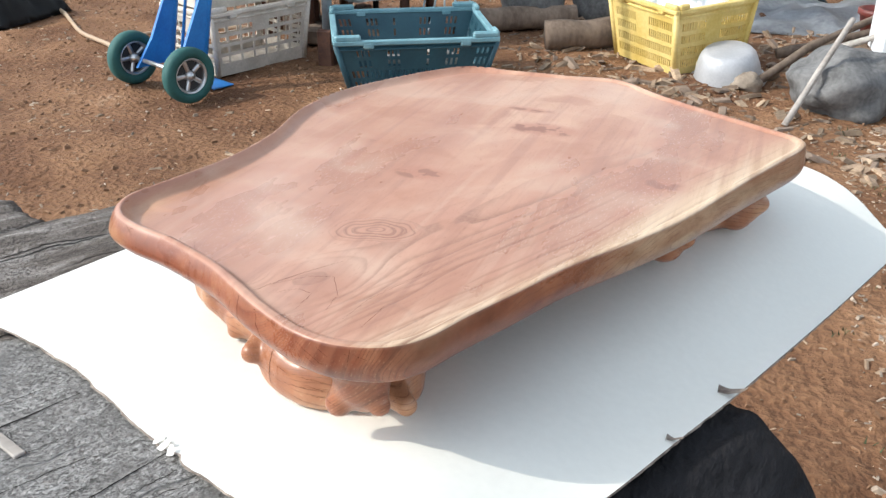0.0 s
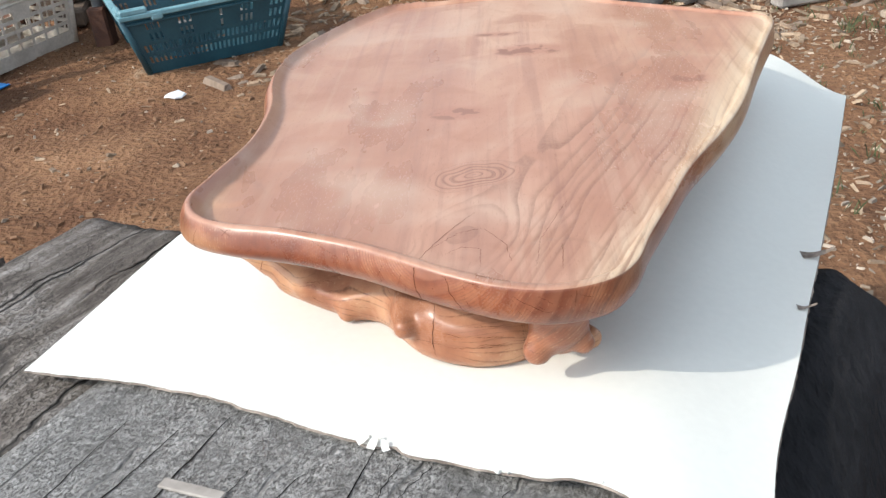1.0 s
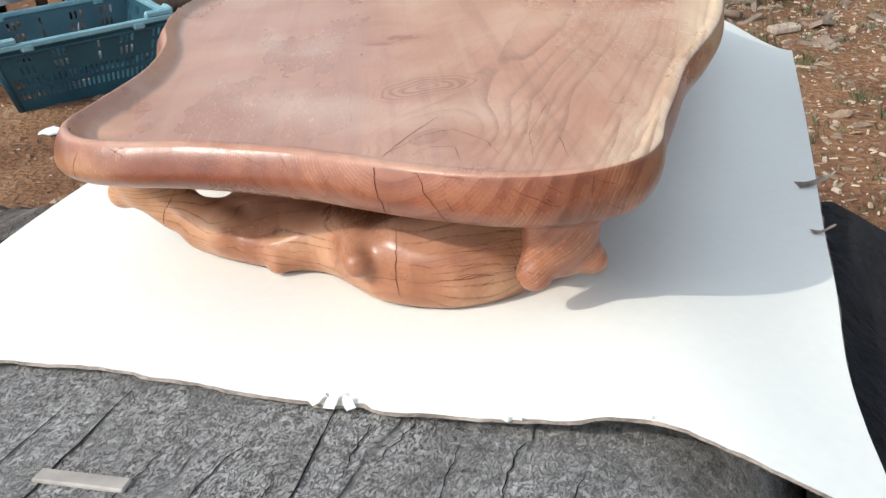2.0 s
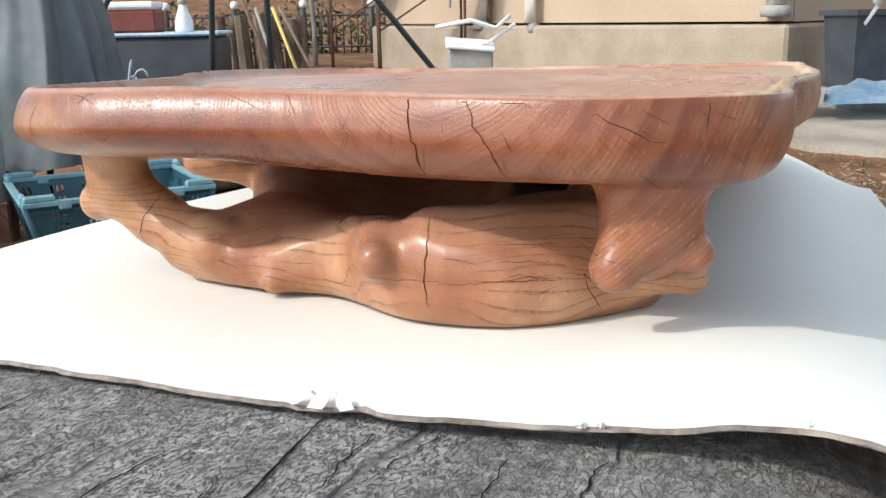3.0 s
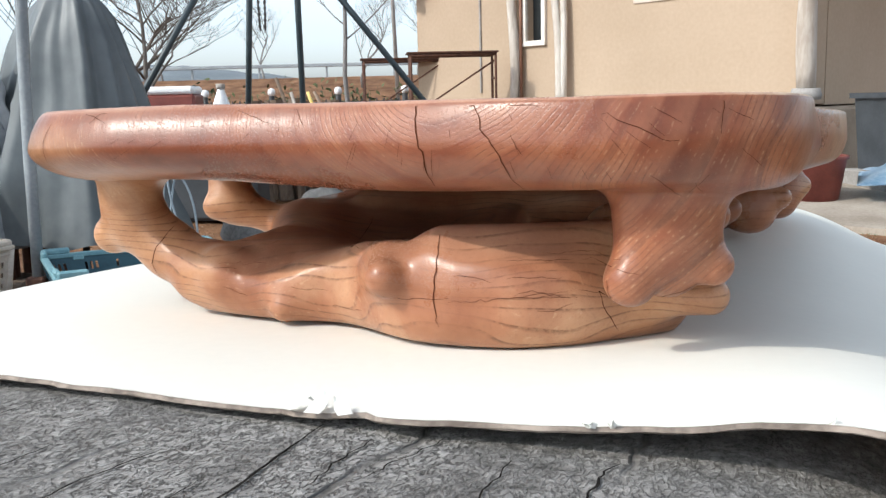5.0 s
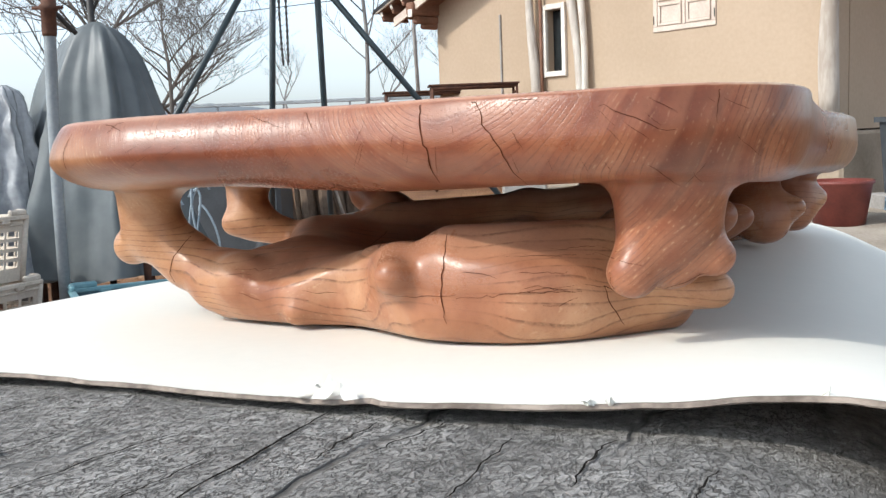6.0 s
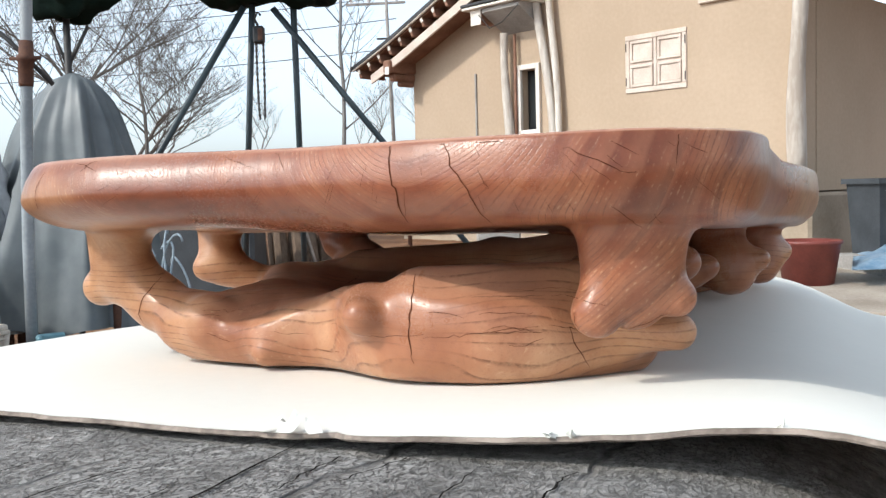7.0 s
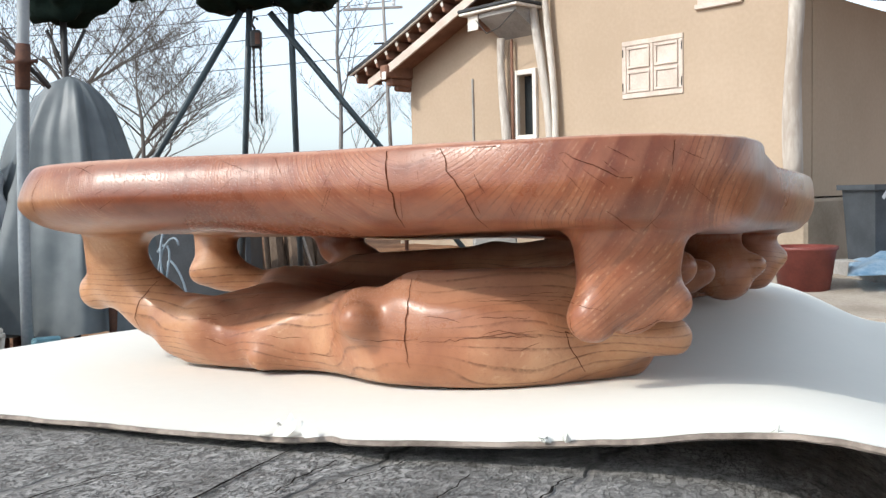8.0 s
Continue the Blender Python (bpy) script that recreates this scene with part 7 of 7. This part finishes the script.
# ---------------------------------------------------------------- distance: road bank, hills, trees, utility poles
rail = thing("guard_rail", pose(0, 33.5, 1.72), "pale guard rail along the road on the bank", "guard rail")
part("beam", boxes(((120, 0.05, 0.13), pose(-20, 0, 0.42)), bevel=0.02), ROADGREY, rail)
for k in range(40):
    part("post", boxes(((0.07, 0.07, 0.46), pose(-60 + 2.4 * k, 0.1, 0.23)), bevel=0.01), ROADGREY, rail)


def hill(name, y, x0, x1, high, seed, label):
    """A wooded ridge far off."""
    n, m = 160, 14
    verts, faces = [], []
    for i in range(n + 1):
        for j in range(m + 1):
            u, v = i / n, j / m
            x = x0 + (x1 - x0) * u
            ridge = high * (0.55 + 0.55 * noise.noise(Vector((u * 5 + seed, seed, 0))) + 0.10 * noise.noise(Vector((u * 40, seed, 0))) + 0.05 * noise.noise(Vector((u * 110, seed, 0))))
            verts.append((x, y + v * 60, ridge * math.sin(v * math.pi / 2) + 0.5))
    for i in range(n):
        for j in range(m):
            a = i * (m + 1) + j
            faces.append((a, a + m + 1, a + m + 2, a + 1))
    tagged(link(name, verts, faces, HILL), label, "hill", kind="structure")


hill("hill_1", 230, -260, 220, 13.5, 1.0, "low far wooded hills with blue haze in their colour")
hill("hill_2", 420, -420, 420, 25.0, 4.0, "low far wooded hills with blue haze in their colour")


def bare_tree(x, y, tall, radius, seed, label, spread=0.55, levels=5, lean=0.0, upright=0.35, bark=BRANCH):
    """Trunk, limbs and a fan of bare twigs."""
    rnd = random.Random(seed)
    t = thing("bare_tree", pose(x, y, float(ground_height(x, y)) - 0.05), label, "tree", "bare trees")
    twig_v, twig_f = [], []

    def grow(p, d, length, r, level):
        n = 6 if level < 2 else 4
        pts, rad, q, w = [p], [r], p.copy(), d.copy()
        for i in range(n):
            w = (w + Vector((rnd.gauss(0, 1), rnd.gauss(0, 1), rnd.gauss(0.15, 0.6))) * 0.16).normalized()
            q = q + w * length / n
            pts.append(q.copy())
            rad.append(max(r * (1 - 0.55 * (i + 1) / n), 0.0019))
        if level < 2:
            tube("trunk" if level == 0 else "limb", pts, rad, bark, t, sides=10 - 3 * level)
        else:
            tube_data(pts, rad, (10, 7, 5, 4, 3, 3)[level], twig_v, twig_f, cap=False)
        if level >= levels:
            return
        count = rnd.randint(5, 7) if level < 2 else rnd.randint(3, 4) if level < 4 else 2
        for k in range(count):
            s = rnd.uniform(0.30 if level else 0.35, 1.0)
            i = min(int(s * n), n - 1)
            start = pts[i].lerp(pts[i + 1], s * n - i)
            a = rnd.uniform(0, 2 * math.pi)
            side = Vector((math.cos(a), math.sin(a), 0))
            way = (w * (1 - spread) + side * spread + Vector((0, 0, upright))).normalized()
            grow(start, way, length * rnd.uniform(0.50, 0.72), max(rad[i] * rnd.uniform(0.45, 0.65), 0.0019), level + 1)

    grow(Vector((0, 0, 0)), Vector((lean, 0, 1)).normalized(), tall * 0.55, radius, 0)
    link("twig_mass", twig_v, twig_f, bark, t)["kind"] = "stuff"


bare_tree(-3.75, 10.5, 3.6, 0.036, 21, "leafless spreading tree with a dense fan of twigs", 0.66, 5, -0.10)
bare_tree(-4.6, 11.4, 3.7, 0.034, 31, "leafless spreading tree with a dense fan of twigs", 0.66, 4, 0.12)
bare_tree(-5.3, 12.0, 4.8, 0.042, 22, "leafless spreading tree with a dense fan of twigs", 0.62, 5, 0.15)
bare_tree(-6.4, 13.0, 5.4, 0.046, 32, "leafless spreading tree with a dense fan of twigs", 0.62, 5, 0.1)
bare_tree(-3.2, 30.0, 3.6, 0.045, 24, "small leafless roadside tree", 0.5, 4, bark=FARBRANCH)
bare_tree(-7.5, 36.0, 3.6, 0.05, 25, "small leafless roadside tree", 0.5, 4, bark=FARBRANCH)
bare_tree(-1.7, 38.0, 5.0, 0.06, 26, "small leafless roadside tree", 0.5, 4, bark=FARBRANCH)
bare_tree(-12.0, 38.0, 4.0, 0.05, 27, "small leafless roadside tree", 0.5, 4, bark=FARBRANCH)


def young_tree(x, y, tall, radius, seed):
    """A straight leader with upswept limbs, each with a few fine twigs."""
    rnd = random.Random(seed)
    t = thing("bare_tree", pose(x, y, float(ground_height(x, y)) - 0.05), "young slender leafless tree with upswept branches", "tree", "bare trees")
    leader = [Vector((0.02 * math.sin(2.2 * i), 0.02 * math.cos(1.7 * i), tall * i / 12)) for i in range(13)]
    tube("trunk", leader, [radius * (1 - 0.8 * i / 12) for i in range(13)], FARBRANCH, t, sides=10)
    twig_v, twig_f = [], []

    def shoot(start, way, length, r, bend):
        pts, w = [start], way.copy()
        for _ in range(6):
            w = (w + Vector((rnd.gauss(0, 0.06), rnd.gauss(0, 0.06), bend))).normalized()
            pts.append(pts[-1] + w * length / 6)
        return pts, [max(r * (1 - 0.75 * i / 6), 0.002) for i in range(7)]

    for n in range(22):
        h = 0.24 + 0.68 * n / 21
        a = n * 2.4 + rnd.uniform(-0.4, 0.4)
        side = Vector((math.cos(a), math.sin(a), 0))
        length = tall * (0.27 * (1 - h) + 0.06) * rnd.uniform(0.8, 1.15)
        pts, rad = shoot(Vector((0, 0, tall * h)), (side + Vector((0, 0, 0.75))).normalized(), length, radius * 0.42 * (1.1 - h), 0.05)
        tube("limb", pts, rad, FARBRANCH, t, sides=6)
        for i in (2, 3, 4, 5):
            for turn in (-0.8, 0.8):
                b = a + turn + rnd.uniform(-0.3, 0.3)
                tube_data(*shoot(pts[i], Vector((math.cos(b), math.sin(b), 0.8)).normalized(), length * rnd.uniform(0.2, 0.4), 0.0045, 0.04), 4, twig_v, twig_f, cap=False)
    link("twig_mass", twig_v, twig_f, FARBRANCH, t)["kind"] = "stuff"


young_tree(-1.79, 13.0, 6.4, 0.036, 23)


def utility_pole(x, y, tall):
    t = thing("utility_pole", pose(x, y, float(ground_height(x, y)), 0, -1.5, 0), "grey concrete utility pole with crossarms and insulators", "utility pole", "utility poles")
    tube("shaft", [(0, 0, 0), (0, 0, tall)], [0.062, 0.040], CONCRETE, t, sides=10)
    for z in (tall - 0.5, tall - 1.6):
        part("crossarm", boxes(((1.7, 0.06, 0.07), pose(-0.3, 0, z)), bevel=0.01), CONCRETE, t)
        for dx in (-1.0, -0.5, 0.3):
            part("insulator", revolve([(0.03, 0), (0.06, 0.05), (0.04, 0.10), (0.06, 0.15), (0.0, 0.2)], 10), WHITE, t).matrix_local = Matrix.Translation((dx, 0, z + 0.05))
    for k in range(4):
        part("bracket", boxes(((0.30, 0.06, 0.05), pose(-0.18, 0, tall - 2.6 - 0.35 * k)), bevel=0.01), FENCE, t)


utility_pole(-1.9, 27.0, 7.2)
utility_pole(-30.0, 30.0, 7.6)
wires = thing("power_lines", pose(0, 0, 0), "thin black power lines strung between poles", "power line")
for k, (dy, z0, z1) in enumerate(((0, 7.0, 5.6), (0.3, 5.8, 5.2), (0.6, 5.0, 4.7), (1.0, 6.6, 6.1))):
    pts = []
    for n in range(25):
        s = n / 24
        pts.append((-32 + 30.2 * s, 28.5 + dy - 1.4 * s, z1 + (z0 - z1) * s - 1.1 * 4 * s * (1 - s) * 0.5))
    tube("wire", pts, 0.012, FENCE, wires, sides=4)
tube("wire", [(-1.9, 27, 7.0), (0.5, 24, 7.9), (6, 18, 9.5)], 0.012, FENCE, wires, sides=4)
